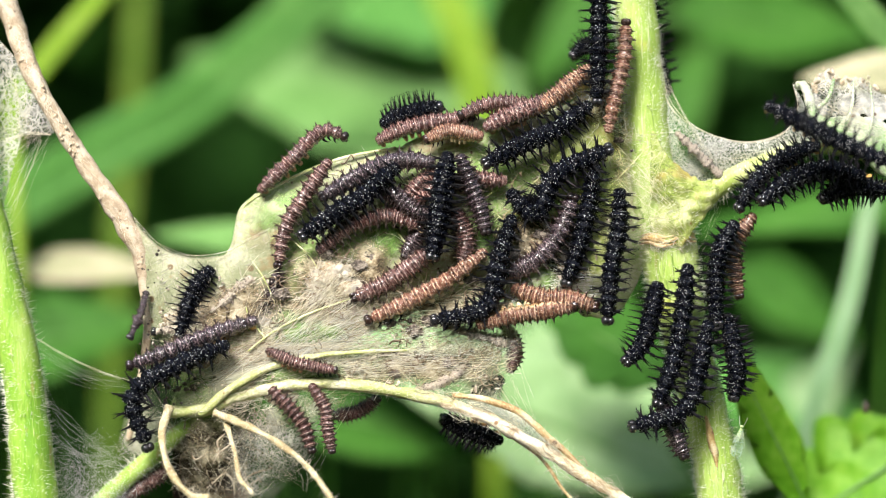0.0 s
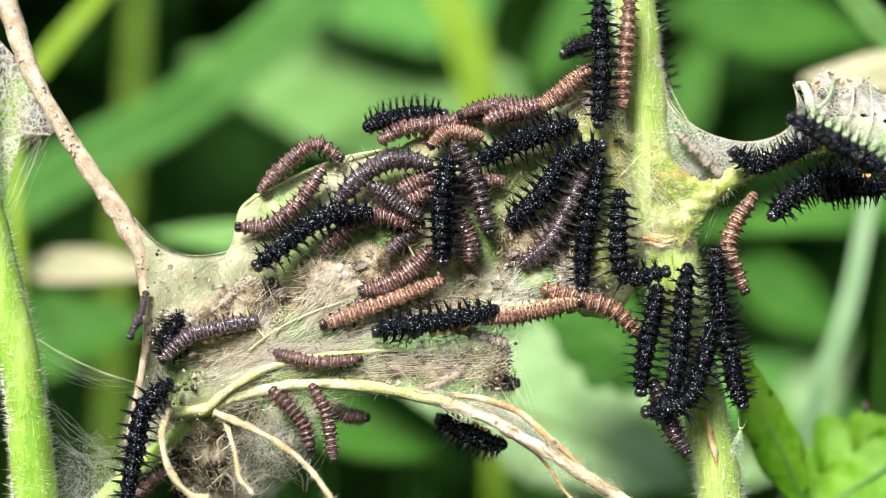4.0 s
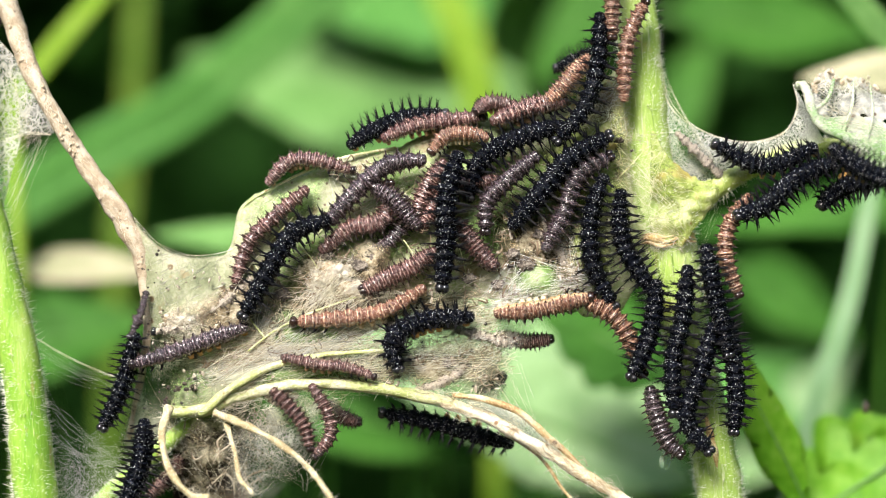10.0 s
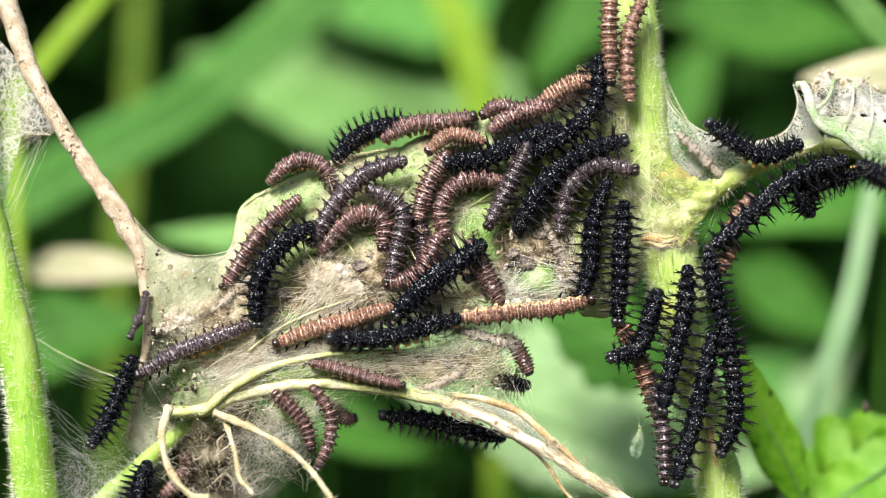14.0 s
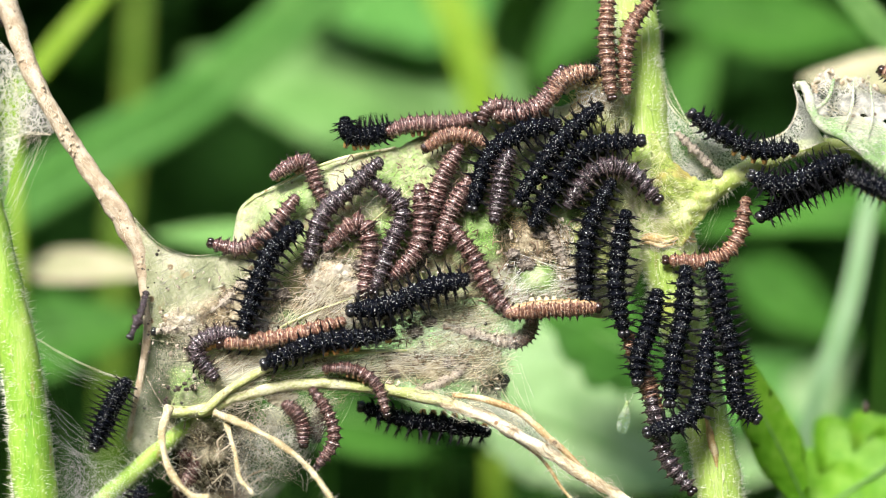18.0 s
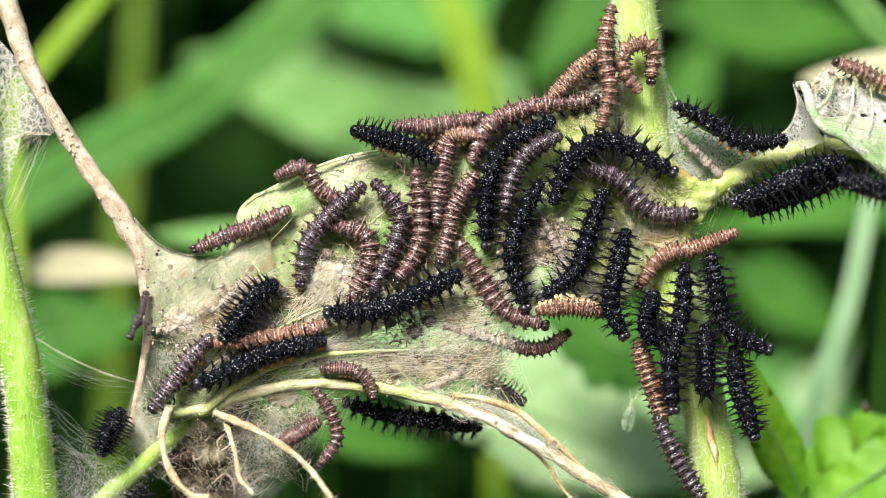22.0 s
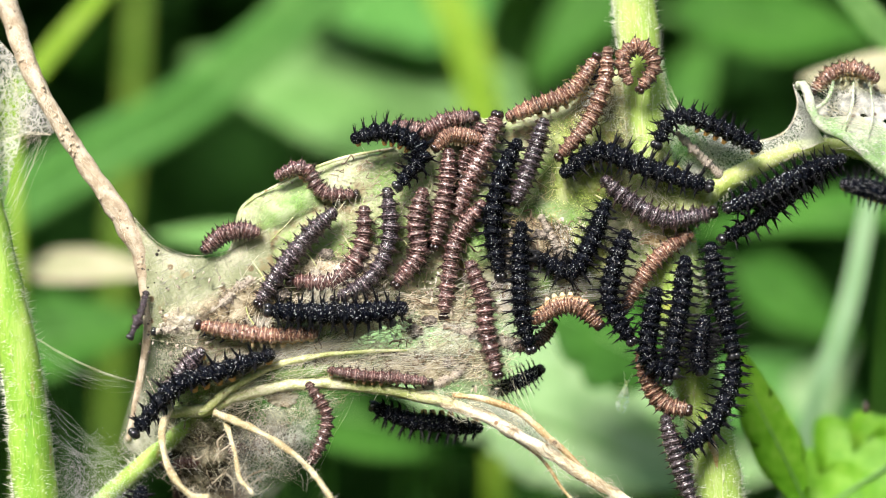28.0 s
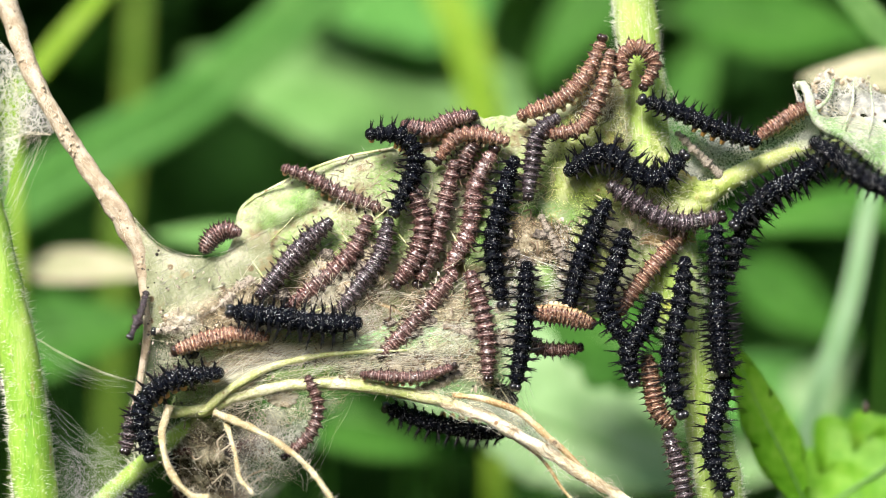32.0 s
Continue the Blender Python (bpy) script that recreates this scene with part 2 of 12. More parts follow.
GREENS = [material("leaf_green", [(0.08, 0.24, 0.03), (0.11, 0.31, 0.04), (0.15, 0.37, 0.06)], 60, 0.55, 0.4, 8, spec=0.15, through_light=0.3, vary=0.12),
          material("leaf_light", [(0.12, 0.27, 0.07), (0.155, 0.325, 0.09), (0.20, 0.38, 0.12)], 60, 0.55, 0.4, 8, spec=0.15, through_light=0.3),
          material("leaf_yellowgreen", [(0.20, 0.38, 0.03), (0.27, 0.46, 0.04), (0.34, 0.52, 0.08)], 60, 0.55, 0.4, 8, spec=0.15, through_light=0.35),
          material("leaf_mid", [(0.08, 0.24, 0.045), (0.10, 0.285, 0.058), (0.135, 0.33, 0.076)], 60, 0.6, 0.4, 8, spec=0.12, through_light=0.3),
          # leaf green at about half strength, painting leaves as if shaded
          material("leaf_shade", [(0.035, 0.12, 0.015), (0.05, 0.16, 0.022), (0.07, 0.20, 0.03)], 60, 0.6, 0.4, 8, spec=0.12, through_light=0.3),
          material("leaf_olive", [(0.10, 0.19, 0.02), (0.14, 0.25, 0.03), (0.18, 0.30, 0.05)], 60, 0.6, 0.4, 8, spec=0.12, through_light=0.3),
          # near-black green carries the shade of deep undergrowth in its colour
          material("leaf_deep_shade", [(0.010, 0.030, 0.006), (0.016, 0.05, 0.009), (0.025, 0.08, 0.014)], 60, 0.9, 0.4, 8, spec=0.03, through_light=0.2, vary=0.35)]
GREEN_PALE = material("leaf_mint", [(0.225, 0.39, 0.155), (0.285, 0.455, 0.205), (0.36, 0.52, 0.265)], 60, 0.5, 0.4, 8, spec=0.2, through_light=0.3)
LEAF_NEAR = material("leaf_fresh", [(0.105, 0.31, 0.012), (0.15, 0.375, 0.020), (0.21, 0.44, 0.04)], 90, 0.5, 0.5, 8, spec=0.25, through_light=0.4, vary=0.10, spots=(160, 0.05, (0.30, 0.40, 0.12)), blotch=(120, 0.62, (0.26, 0.44, 0.10)))
GRASS_PALE = material("grass_pale", [(0.24, 0.44, 0.20), (0.32, 0.52, 0.28), (0.40, 0.58, 0.34)], 80, 0.5, 0.3, 6, through_light=0.3, stretch=(1, 1, 0.2))
LEAF_BEIGE = material("withered_leaf", [(0.32, 0.32, 0.18), (0.42, 0.40, 0.25), (0.52, 0.48, 0.32)], 60, 0.7, 0.5, 7, through_light=0.25)
SOIL = material("soil", [(0.02, 0.016, 0.010), (0.035, 0.028, 0.016), (0.05, 0.045, 0.025)], 14, 0.95, 0.6, 9)
FRASS = material("frass", [(0.015, 0.012, 0.01), (0.03, 0.022, 0.015), (0.06, 0.045, 0.03)], 800, 0.7, 0.5)
SILK_AMBER = material("amber_silk", [(0.34, 0.20, 0.05), (0.56, 0.38, 0.12), (0.74, 0.58, 0.28)], 600, 0.4, 0.0, through_light=0.2)
LITTER = material("debris", [(0.05, 0.04, 0.032), (0.13, 0.105, 0.085), (0.30, 0.26, 0.21)], 1300, 0.8, 1.0, 4, spots=(1400, 0.16, (0.03, 0.025, 0.02)), fibres=((-30, (0.55, 0.50, 0.42), 0.60, 7000),))
SKIN_PALE = material("shed_skin", [(0.40, 0.33, 0.26), (0.60, 0.52, 0.42), (0.78, 0.71, 0.61)], 900, 0.5, 0.6, 4, through_light=0.2, spots=(1500, 0.15, (0.16, 0.12, 0.09)))
SILK_LUMP = material("matted_silk", [(0.40, 0.29, 0.15), (0.72, 0.62, 0.46), (0.88, 0.82, 0.70)], 900, 0.6, 1.0, 6, through_light=0.2, fibres=((-24, (0.92, 0.88, 0.76), 0.56, 6000), (40, (0.9, 0.86, 0.76), 0.58, 6000)))
FLY_WING = material("fly_wing", [(0.40, 0.62, 0.46), (0.52, 0.72, 0.58), (0.70, 0.80, 0.68)], 900, 0.15, 0.2, through_light=0.55, fray=0.78)
FLY_BODY = material("fly_body", [(0.25, 0.35, 0.12), (0.35, 0.45, 0.2), (0.5, 0.55, 0.3)], 900, 0.4, 0.2)


def skin(name, base, ring, dots, ring_amount, dot_size, rough, coat=0.0, flank=None, spec=0.4, line=None):
    """A larva's skin on a segment of unit size: cross rings with painted glints, pale granules, fine creases."""
    m = bpy.data.materials.new(name)
    m.use_nodes = True
    n, ln = m.node_tree.nodes, m.node_tree.links
    bsdf = n["Principled BSDF"]
    co = n.new("ShaderNodeTexCoord")
    info = n.new("ShaderNodeObjectInfo")
    add = n.new("ShaderNodeVectorMath")
    add.operation = "ADD"
    shift = n.new("ShaderNodeMath")
    shift.operation = "MULTIPLY"
    shift.inputs[1].default_value = 37.0
    ln.new(info.outputs["Random"], shift.inputs[0])
    ln.new(co.outputs["Object"], add.inputs[0])
    ln.new(shift.outputs[0], add.inputs[1])
    noise_big = n.new("ShaderNodeTexNoise")
    noise_big.inputs["Scale"].default_value, noise_big.inputs["Detail"].default_value = 1.6, 4
    ln.new(add.outputs[0], noise_big.inputs["Vector"])
    along = n.new("ShaderNodeSeparateXYZ")
    ln.new(co.outputs["Object"], along.inputs[0])
    shifted = n.new("ShaderNodeMath")
    shifted.operation = "MULTIPLY_ADD"
    ln.new(noise_big.outputs["Fac"], shifted.inputs[0])
    shifted.inputs[1].default_value = 0.42
    ln.new(along.outputs["Y"], shifted.inputs[2])
    turns = n.new("ShaderNodeMath")
    turns.operation = "MULTIPLY"
    turns.inputs[1].default_value = 2 * math.pi * 3.1
    ln.new(shifted.outputs[0], turns.inputs[0])
    ripple = n.new("ShaderNodeMath")
    ripple.operation = "SINE"
    ln.new(turns.outputs[0], ripple.inputs[0])
    rr = n.new("ShaderNodeMapRange")
    rr.inputs[1].default_value, rr.inputs[2].default_value = 0.35, 1.0
    ln.new(ripple.outputs[0], rr.inputs[0])
    amount = n.new("ShaderNodeMath")
    amount.operation = "MULTIPLY"
    ln.new(rr.outputs[0], amount.inputs[0])
    patch = n.new("ShaderNodeMapRange")
    patch.inputs[1].default_value, patch.inputs[2].default_value, patch.inputs[3].default_value, patch.inputs[4].default_value = 0.40, 0.60, 0.10 * ring_amount, 1.0 * ring_amount
    broken = n.new("ShaderNodeTexNoise")
    broken.inputs["Scale"].default_value, broken.inputs["Detail"].default_value = 3.2, 3
    ln.new(add.outputs[0], broken.inputs["Vector"])
    ln.new(broken.outputs["Fac"], patch.inputs[0])
    # pale creases, doubling as painted glints, crowd mid-segment and leave its joints dark
    off = n.new("ShaderNodeMath")
    off.operation = "ABSOLUTE"
    ln.new(along.outputs["Y"], off.inputs[0])
    middle = n.new("ShaderNodeMapRange")
    middle.inputs[1].default_value, middle.inputs[2].default_value, middle.inputs[3].default_value, middle.inputs[4].default_value = 0.20, 0.44, 1.25, 0.12
    ln.new(off.outputs[0], middle.inputs[0])
    crowd = n.new("ShaderNodeMath")
    crowd.operation = "MULTIPLY"
    crowd.use_clamp = True
    ln.new(patch.outputs[0], crowd.inputs[0])
    ln.new(middle.outputs[0], crowd.inputs[1])
    ln.new(crowd.outputs[0], amount.inputs[1])
    tone = n.new("ShaderNodeMix")
    tone.data_type = "RGBA"
    tone.inputs[6].default_value, tone.inputs[7].default_value = (*[c * 0.65 for c in base], 1), (*[min(1, c * 1.4) for c in base], 1)
    ln.new(noise_big.outputs["Fac"], tone.inputs[0])
    sides = n.new("ShaderNodeSeparateXYZ")
    ln.new(co.outputs["Object"], sides.inputs[0])
    low = n.new("ShaderNodeMapRange")
    low.inputs[1].default_value, low.inputs[2].default_value = (0.30, -0.15) if name == "skin_rust" else (0.15, -0.55)
    wob = n.new("ShaderNodeMath")
    wob.operation = "MULTIPLY_ADD"
    ln.new(noise_big.outputs["Fac"], wob.inputs[0])
    wob.inputs[1].default_value = 0.6
    ln.new(sides.outputs["Z"], wob.inputs[2])
    ln.new(wob.outputs[0], low.inputs[0])
    belly = n.new("ShaderNodeMix")
    belly.data_type = "RGBA"
    belly.inputs[7].default_value = (*(flank or base), 1)
    ln.new(low.outputs[0], belly.inputs[0])
    ln.new(tone.outputs[2], belly.inputs[6])
    tone = belly
    if line:
        # wavy pale line along the flank
        wave = n.new("ShaderNodeMath")
        wave.operation = "MULTIPLY_ADD"
        ln.new(noise_big.outputs["Fac"], wave.inputs[0])
        wave.inputs[1].default_value = 0.5
        ln.new(sides.outputs["Z"], wave.inputs[2])
        band = n.new("ShaderNodeValToRGB")
        for at, level in ((0.36, 0.0), (0.43, 0.75), (0.50, 0.0)):
            band.color_ramp.elements.new(at).color = (level, level, level, 1)
        band.color_ramp.elements[0].color = band.color_ramp.elements[-1].color = (0, 0, 0, 1)
        centre = n.new("ShaderNodeMapRange")
        centre.inputs[1].default_value, centre.inputs[2].default_value = -1.0, 1.2
        ln.new(wave.outputs[0], centre.inputs[0])
        ln.new(centre.outputs[0], band.inputs["Fac"])
        pale = n.new("ShaderNodeMix")
        pale.data_type = "RGBA"
        pale.inputs[7].default_value = (*line, 1)
        ln.new(band.outputs["Color"], pale.inputs[0])
        ln.new(tone.outputs[2], pale.inputs[6])
        tone = pale
    mottle = n.new("ShaderNodeTexNoise")
    mottle.inputs["Scale"].default_value, mottle.inputs["Detail"].default_value, mottle.inputs["Roughness"].default_value = 5.5, 5, 0.7
    ln.new(add.outputs[0], mottle.inputs["Vector"])
    flecks = n.new("ShaderNodeMapRange")
    flecks.inputs[1].default_value, flecks.inputs[2].default_value, flecks.inputs[4].default_value = 0.54, 0.66, 0.75 * ring_amount
    ln.new(mottle.outputs["Fac"], flecks.inputs[0])
    fleck = n.new("ShaderNodeMix")
    fleck.data_type = "RGBA"
    fleck.inputs[7].default_value = (*ring, 1)
    ln.new(flecks.outputs[0], fleck.inputs[0])
    ln.new(tone.outputs[2], fleck.inputs[6])
    tone = fleck
    mix1 = n.new("ShaderNodeMix")
    mix1.data_type = "RGBA"
    mix1.inputs[7].default_value = (*ring, 1)
    ln.new(amount.outputs[0], mix1.inputs[0])
    ln.new(tone.outputs[2], mix1.inputs[6])
    vo = n.new("ShaderNodeTexVoronoi")
    vo.inputs["Scale"].default_value = 4.3
    ln.new(add.outputs[0], vo.inputs["Vector"])
    dr = n.new("ShaderNodeValToRGB")
    dr.color_ramp.elements[0].position, dr.color_ramp.elements[1].position = dot_size, dot_size + 0.08
    dr.color_ramp.elements[0].color, dr.color_ramp.elements[1].color = (1, 1, 1, 1), (0, 0, 0, 1)
    ln.new(vo.outputs["Distance"], dr.inputs["Fac"])
    mix2 = n.new("ShaderNodeMix")
    mix2.data_type = "RGBA"
    mix2.inputs[7].default_value = (*dots, 1)
    ln.new(dr.outputs["Color"], mix2.inputs[0])
    ln.new(mix1.outputs[2], mix2.inputs[6])
    hue = n.new("ShaderNodeHueSaturation")
    ln.new(mix2.outputs[2], hue.inputs["Color"])
    bright = n.new("ShaderNodeMapRange")
    bright.inputs[3].default_value, bright.inputs[4].default_value = 0.75, 1.25
    ln.new(info.outputs["Random"], bright.inputs[0])
    ln.new(bright.outputs[0], hue.inputs["Value"])
    ln.new(hue.outputs["Color"], bsdf.inputs["Base Color"])
    bsdf.inputs["Roughness"].default_value = rough
    bsdf.inputs["Coat Weight"].default_value = coat
    bsdf.inputs["Coat Roughness"].default_value = 0.08
    bsdf.inputs["Specular IOR Level"].default_value = spec
    bsdf.inputs["Specular Tint"].default_value = (0.72, 0.86, 1.0, 1) if name == "skin_black" else (1, 1, 1, 1)
    fine = n.new("ShaderNodeTexNoise")
    fine.inputs["Scale"].default_value, fine.inputs["Detail"].default_value = 5, 4
    ln.new(add.outputs[0], fine.inputs["Vector"])
    total = n.new("ShaderNodeMath")
    total.operation = "ADD"
    ln.new(fine.outputs["Fac"], total.inputs[0])
    creased = n.new("ShaderNodeMath")
    creased.operation = "MULTIPLY_ADD"
    creased.inputs[1].default_value = 0.30
    ln.new(ripple.outputs[0], creased.inputs[0])
    ln.new(mottle.outputs["Fac"], creased.inputs[2])
    granules = n.new("ShaderNodeMath")
    granules.operation = "MULTIPLY_ADD"
    granules.inputs[1].default_value = 0.35
    ln.new(dr.outputs["Color"], granules.inputs[0])
    ln.new(creased.outputs[0], granules.inputs[2])
    ln.new(granules.outputs[0], total.inputs[1])
    bp = n.new("ShaderNodeBump")
    bp.inputs["Strength"].default_value, bp.inputs["Distance"].default_value = 0.8, 0.00025
    ln.new(total.outputs[0], bp.inputs["Height"])
    ln.new(bp.outputs["Normal"], bsdf.inputs["Normal"])
    return m


SKINS = {"B": skin("skin_black", (0.0022, 0.0026, 0.0050), (0.008, 0.010, 0.019), (0.86, 0.86, 0.84), 0.6, 0.140, 0.22, 0.05, (0.010, 0.008, 0.007), 0.11),
         "R": skin("skin_rust", (0.150, 0.060, 0.038), (0.70, 0.47, 0.30), (0.88, 0.76, 0.60), 0.78, 0.13, 0.22, 0.7, (0.60, 0.37, 0.16), 0.6, (0.80, 0.63, 0.44)),
         "P": skin("skin_plum", (0.074, 0.028, 0.025), (0.52, 0.34, 0.29), (0.78, 0.62, 0.56), 0.74, 0.11, 0.18, 1.0, (0.24, 0.12, 0.06), 0.6, (0.52, 0.35, 0.23)),
         "D": skin("skin_umber", (0.026, 0.016, 0.021), (0.20, 0.15, 0.16), (0.54, 0.47, 0.45), 0.8, 0.12, 0.18, 1.0, (0.11, 0.066, 0.040), 0.6, (0.42, 0.31, 0.24))}
SPINE = material("spine_black", [(0.003, 0.003, 0.004), (0.006, 0.006, 0.007), (0.012, 0.012, 0.013)], 900, 0.45, 0.0, spec=0.08)
SPINE_TAN = material("spine_dark", [(0.012, 0.008, 0.006), (0.025, 0.015, 0.012), (0.06, 0.04, 0.03)], 900, 0.5, 0.0, spec=0.2)
PROLEG = material("proleg_amber", [(0.36, 0.17, 0.03), (0.52, 0.28, 0.07), (0.66, 0.42, 0.16)], 900, 0.4, 0.2)
PROLEG_CREAM = material("proleg_cream", [(0.50, 0.34, 0.16), (0.66, 0.52, 0.30), (0.80, 0.70, 0.50)], 900, 0.4, 0.2)
PROLEG_TAN = material("proleg_tan", [(0.20, 0.10, 0.045), (0.34, 0.19, 0.09), (0.50, 0.33, 0.18)], 900, 0.4, 0.2)
HEADS = {"B": material("head_black", [(0.008, 0.008, 0.010), (0.014, 0.014, 0.016), (0.03, 0.03, 0.03)], 900, 0.16, 0.1, clear=0.6),
         "R": material("head_brown", [(0.010, 0.006, 0.005), (0.022, 0.012, 0.009), (0.06, 0.03, 0.02)], 900, 0.18, 0.1, clear=0.6),
         "P": material("head_plum", [(0.008, 0.006, 0.006), (0.016, 0.010, 0.009), (0.04, 0.022, 0.018)], 900, 0.18, 0.1, clear=0.6),
         "D": material("head_umber", [(0.008, 0.006, 0.006), (0.014, 0.010, 0.010), (0.03, 0.02, 0.02)], 900, 0.18, 0.1, clear=0.6)}


# ---- mesh tools ----
def part(name, bm, mat, parent=None, label="", smooth=True):
    """Links a bmesh as one mesh object, under a thing or part."""
    bmesh.ops.recalc_face_normals(bm, faces=bm.faces)
    me = bpy.data.meshes.new(name)
    bm.to_mesh(me)
    bm.free()
    me.materials.append(mat)
    if smooth:
        me.polygons.foreach_set("use_smooth", [True] * len(me.polygons))
    ob = new(name, me)
    ob.parent = parent
    if label:
        ob["label"] = label
    return ob


def thing(name, at, label, category, group="", kind=""):
    ob = new(name)
    ob.location = Vector(at) * MM
    ob.empty_display_size = 0.002
    return tagged(ob, label, category, group, kind)


def spline(points, count):
    """Points at even steps along a smooth curve through the given ones."""
    p = [Vector(q) for q in points]
    if len(p) == 2:
        return [p[0].lerp(p[1], i / (count - 1)) for i in range(count)]
    p = [2 * p[0] - p[1]] + p + [2 * p[-1] - p[-2]]
    fine = []
    for i in range(1, len(p) - 2):
        a, b, c, d = p[i - 1:i + 3]
        for k in range(12):
            t = k / 12
            fine.append(0.5 * (2 * b + (c - a) * t + (2 * a - 5 * b + 4 * c - d) * t * t + (3 * b - a - 3 * c + d) * t ** 3))
    fine.append(p[-2])
    run = [0.0]
    for a, b in zip(fine, fine[1:]):
        run.append(run[-1] + (b - a).length)
    out, j = [], 0
    for i in range(count):
        s = run[-1] * i / (count - 1)
        while j < len(run) - 2 and run[j + 1] < s:
            j += 1
        w = (s - run[j]) / max(run[j + 1] - run[j], 1e-9)
        out.append(fine[j].lerp(fine[j + 1], min(max(w, 0), 1)))
    return out


def tube(bm, points, radius, sides=8, count=24, wobble=0.0, base=(0, 0, 0)):
    """A tapering round stalk along the points (mm), radius a list spread along it."""
    line = spline(points, count)
    base = Vector(base)
    rings, up = [], Vector((0.13, -1, 0.07)).normalized()
    for i, c in enumerate(line):
        t = (line[min(i + 1, count - 1)] - line[max(i - 1, 0)]).normalized()
        x = t.cross(up).normalized()
        y = x.cross(t)
        f = i / (count - 1) * (len(radius) - 1)
        k = min(int(f), len(radius) - 2) if len(radius) > 1 else 0
        r = radius[k] + (radius[k + 1] - radius[k]) * (f - k) if len(radius) > 1 else radius[0]
        ring = []
        for j in range(sides):
            a = 2 * math.pi * j / sides
            ring_way = Vector((math.cos(a), math.sin(a), 3))
            q = r * (1 + wobble * (noise.noise(c * 0.45 + ring_way * 0.8) + 0.5 * noise.noise(c * 1.7 + ring_way * 1.6)))
            ring.append(bm.verts.new((c + (x * math.cos(a) + y * math.sin(a)) * q - base) * MM))
        rings.append(ring)
    for r0, r1 in zip(rings, rings[1:]):
        for j in range(sides):
            bm.faces.new((r0[j], r0[(j + 1) % sides], r1[(j + 1) % sides], r1[j]))
    bm.faces.new(rings[0][::-1])
    bm.faces.new(rings[-1])
    return line


def cone(bm, root, tip, r, sides=4):
    """A thin spike."""
    d = (tip - root).normalized()
    x = d.orthogonal().normalized()
    y = d.cross(x)
    ring = [bm.verts.new(root + (x * math.cos(2 * math.pi * j / sides) + y * math.sin(2 * math.pi * j / sides)) * r) for j in range(sides)]
    top = bm.verts.new(tip)
    for j in range(sides):
        bm.faces.new((ring[j], ring[(j + 1) % sides], top))


def sheet(points_a, points_b, nu, nv, bulge=0.0, rough=0.6, seed=0.0, base=(0, 0, 0), ragged=0.0, fade=0.0):
    """A crumpled skin stretched between two edges (mm)."""
    bm = bmesh.new()
    edge = bm.verts.layers.float.new("edge")
    a, b = spline(points_a, nu), spline(points_b, nu)
    base = Vector(base)
    grid = []
    for i in range(nu):
        col = []
        for j in range(nv):
            v = j / (nv - 1)
            p = a[i].lerp(b[i], v)
            k = noise.noise(Vector((p.x * 0.09, p.z * 0.09, seed))) + 0.5 * noise.noise(Vector((p.x * 0.3, p.z * 0.3, seed + 5))) + 0.25 * noise.noise(Vector((p.x * 0.9, p.z * 0.9, seed + 9)))
            p = p + Vector((0, -bulge * math.sin(math.pi * v) * math.sin(math.pi * i / (nu - 1)) ** 0.5 + rough * k, 0))
            if ragged and j in (0, nv - 1):
                p = p + Vector((0, 0, ragged * noise.noise(Vector((p.x * 1.1, seed, j)))))
            col.append(bm.verts.new((p - base) * MM))
            col[-1][edge] = min(1.0, min(v, 1 - v, i / (nu - 1), 1 - i / (nu - 1)) / fade) if fade else 1.0
        grid.append(col)
    for i in range(nu - 1):
        for j in range(nv - 1):
            bm.faces.new((grid[i][j], grid[i + 1][j], grid[i + 1][j + 1], grid[i][j + 1]))
    return bm


def thicken(ob, mm):
    mod = ob.modifiers.new("thickness", "SOLIDIFY")
    mod.thickness = mm * MM
    return ob


def hairs(line, radius, count, length, rnd, sides=3, thick=0.05, base=(0, 0, 0)):
    """Stiff hairs standing off a stalk (mm)."""
    bm = bmesh.new()
    base = Vector(base)
    for _ in range(count):
        i = rnd.randrange(len(line) - 1)
        c = line[i].lerp(line[i + 1], rnd.random())
        t = (line[i + 1] - line[i]).normalized()
        d = t.orthogonal().normalized()
        d.rotate(Matrix.Rotation(rnd.uniform(0, 6.283), 3, t))
        f = i / (len(line) - 1) * (len(radius) - 1)
        r = radius[min(int(round(f)), len(radius) - 1)]
        ln = length * rnd.uniform(0.3, 1.0) ** 1.5
        way = (d + t * rnd.uniform(-0.5, 0.3)).normalized()
        cone(bm, (c + d * r * 0.95 - base) * MM, (c + d * r * 0.95 + way * ln - base) * MM, thick * MM, sides)
    return bm


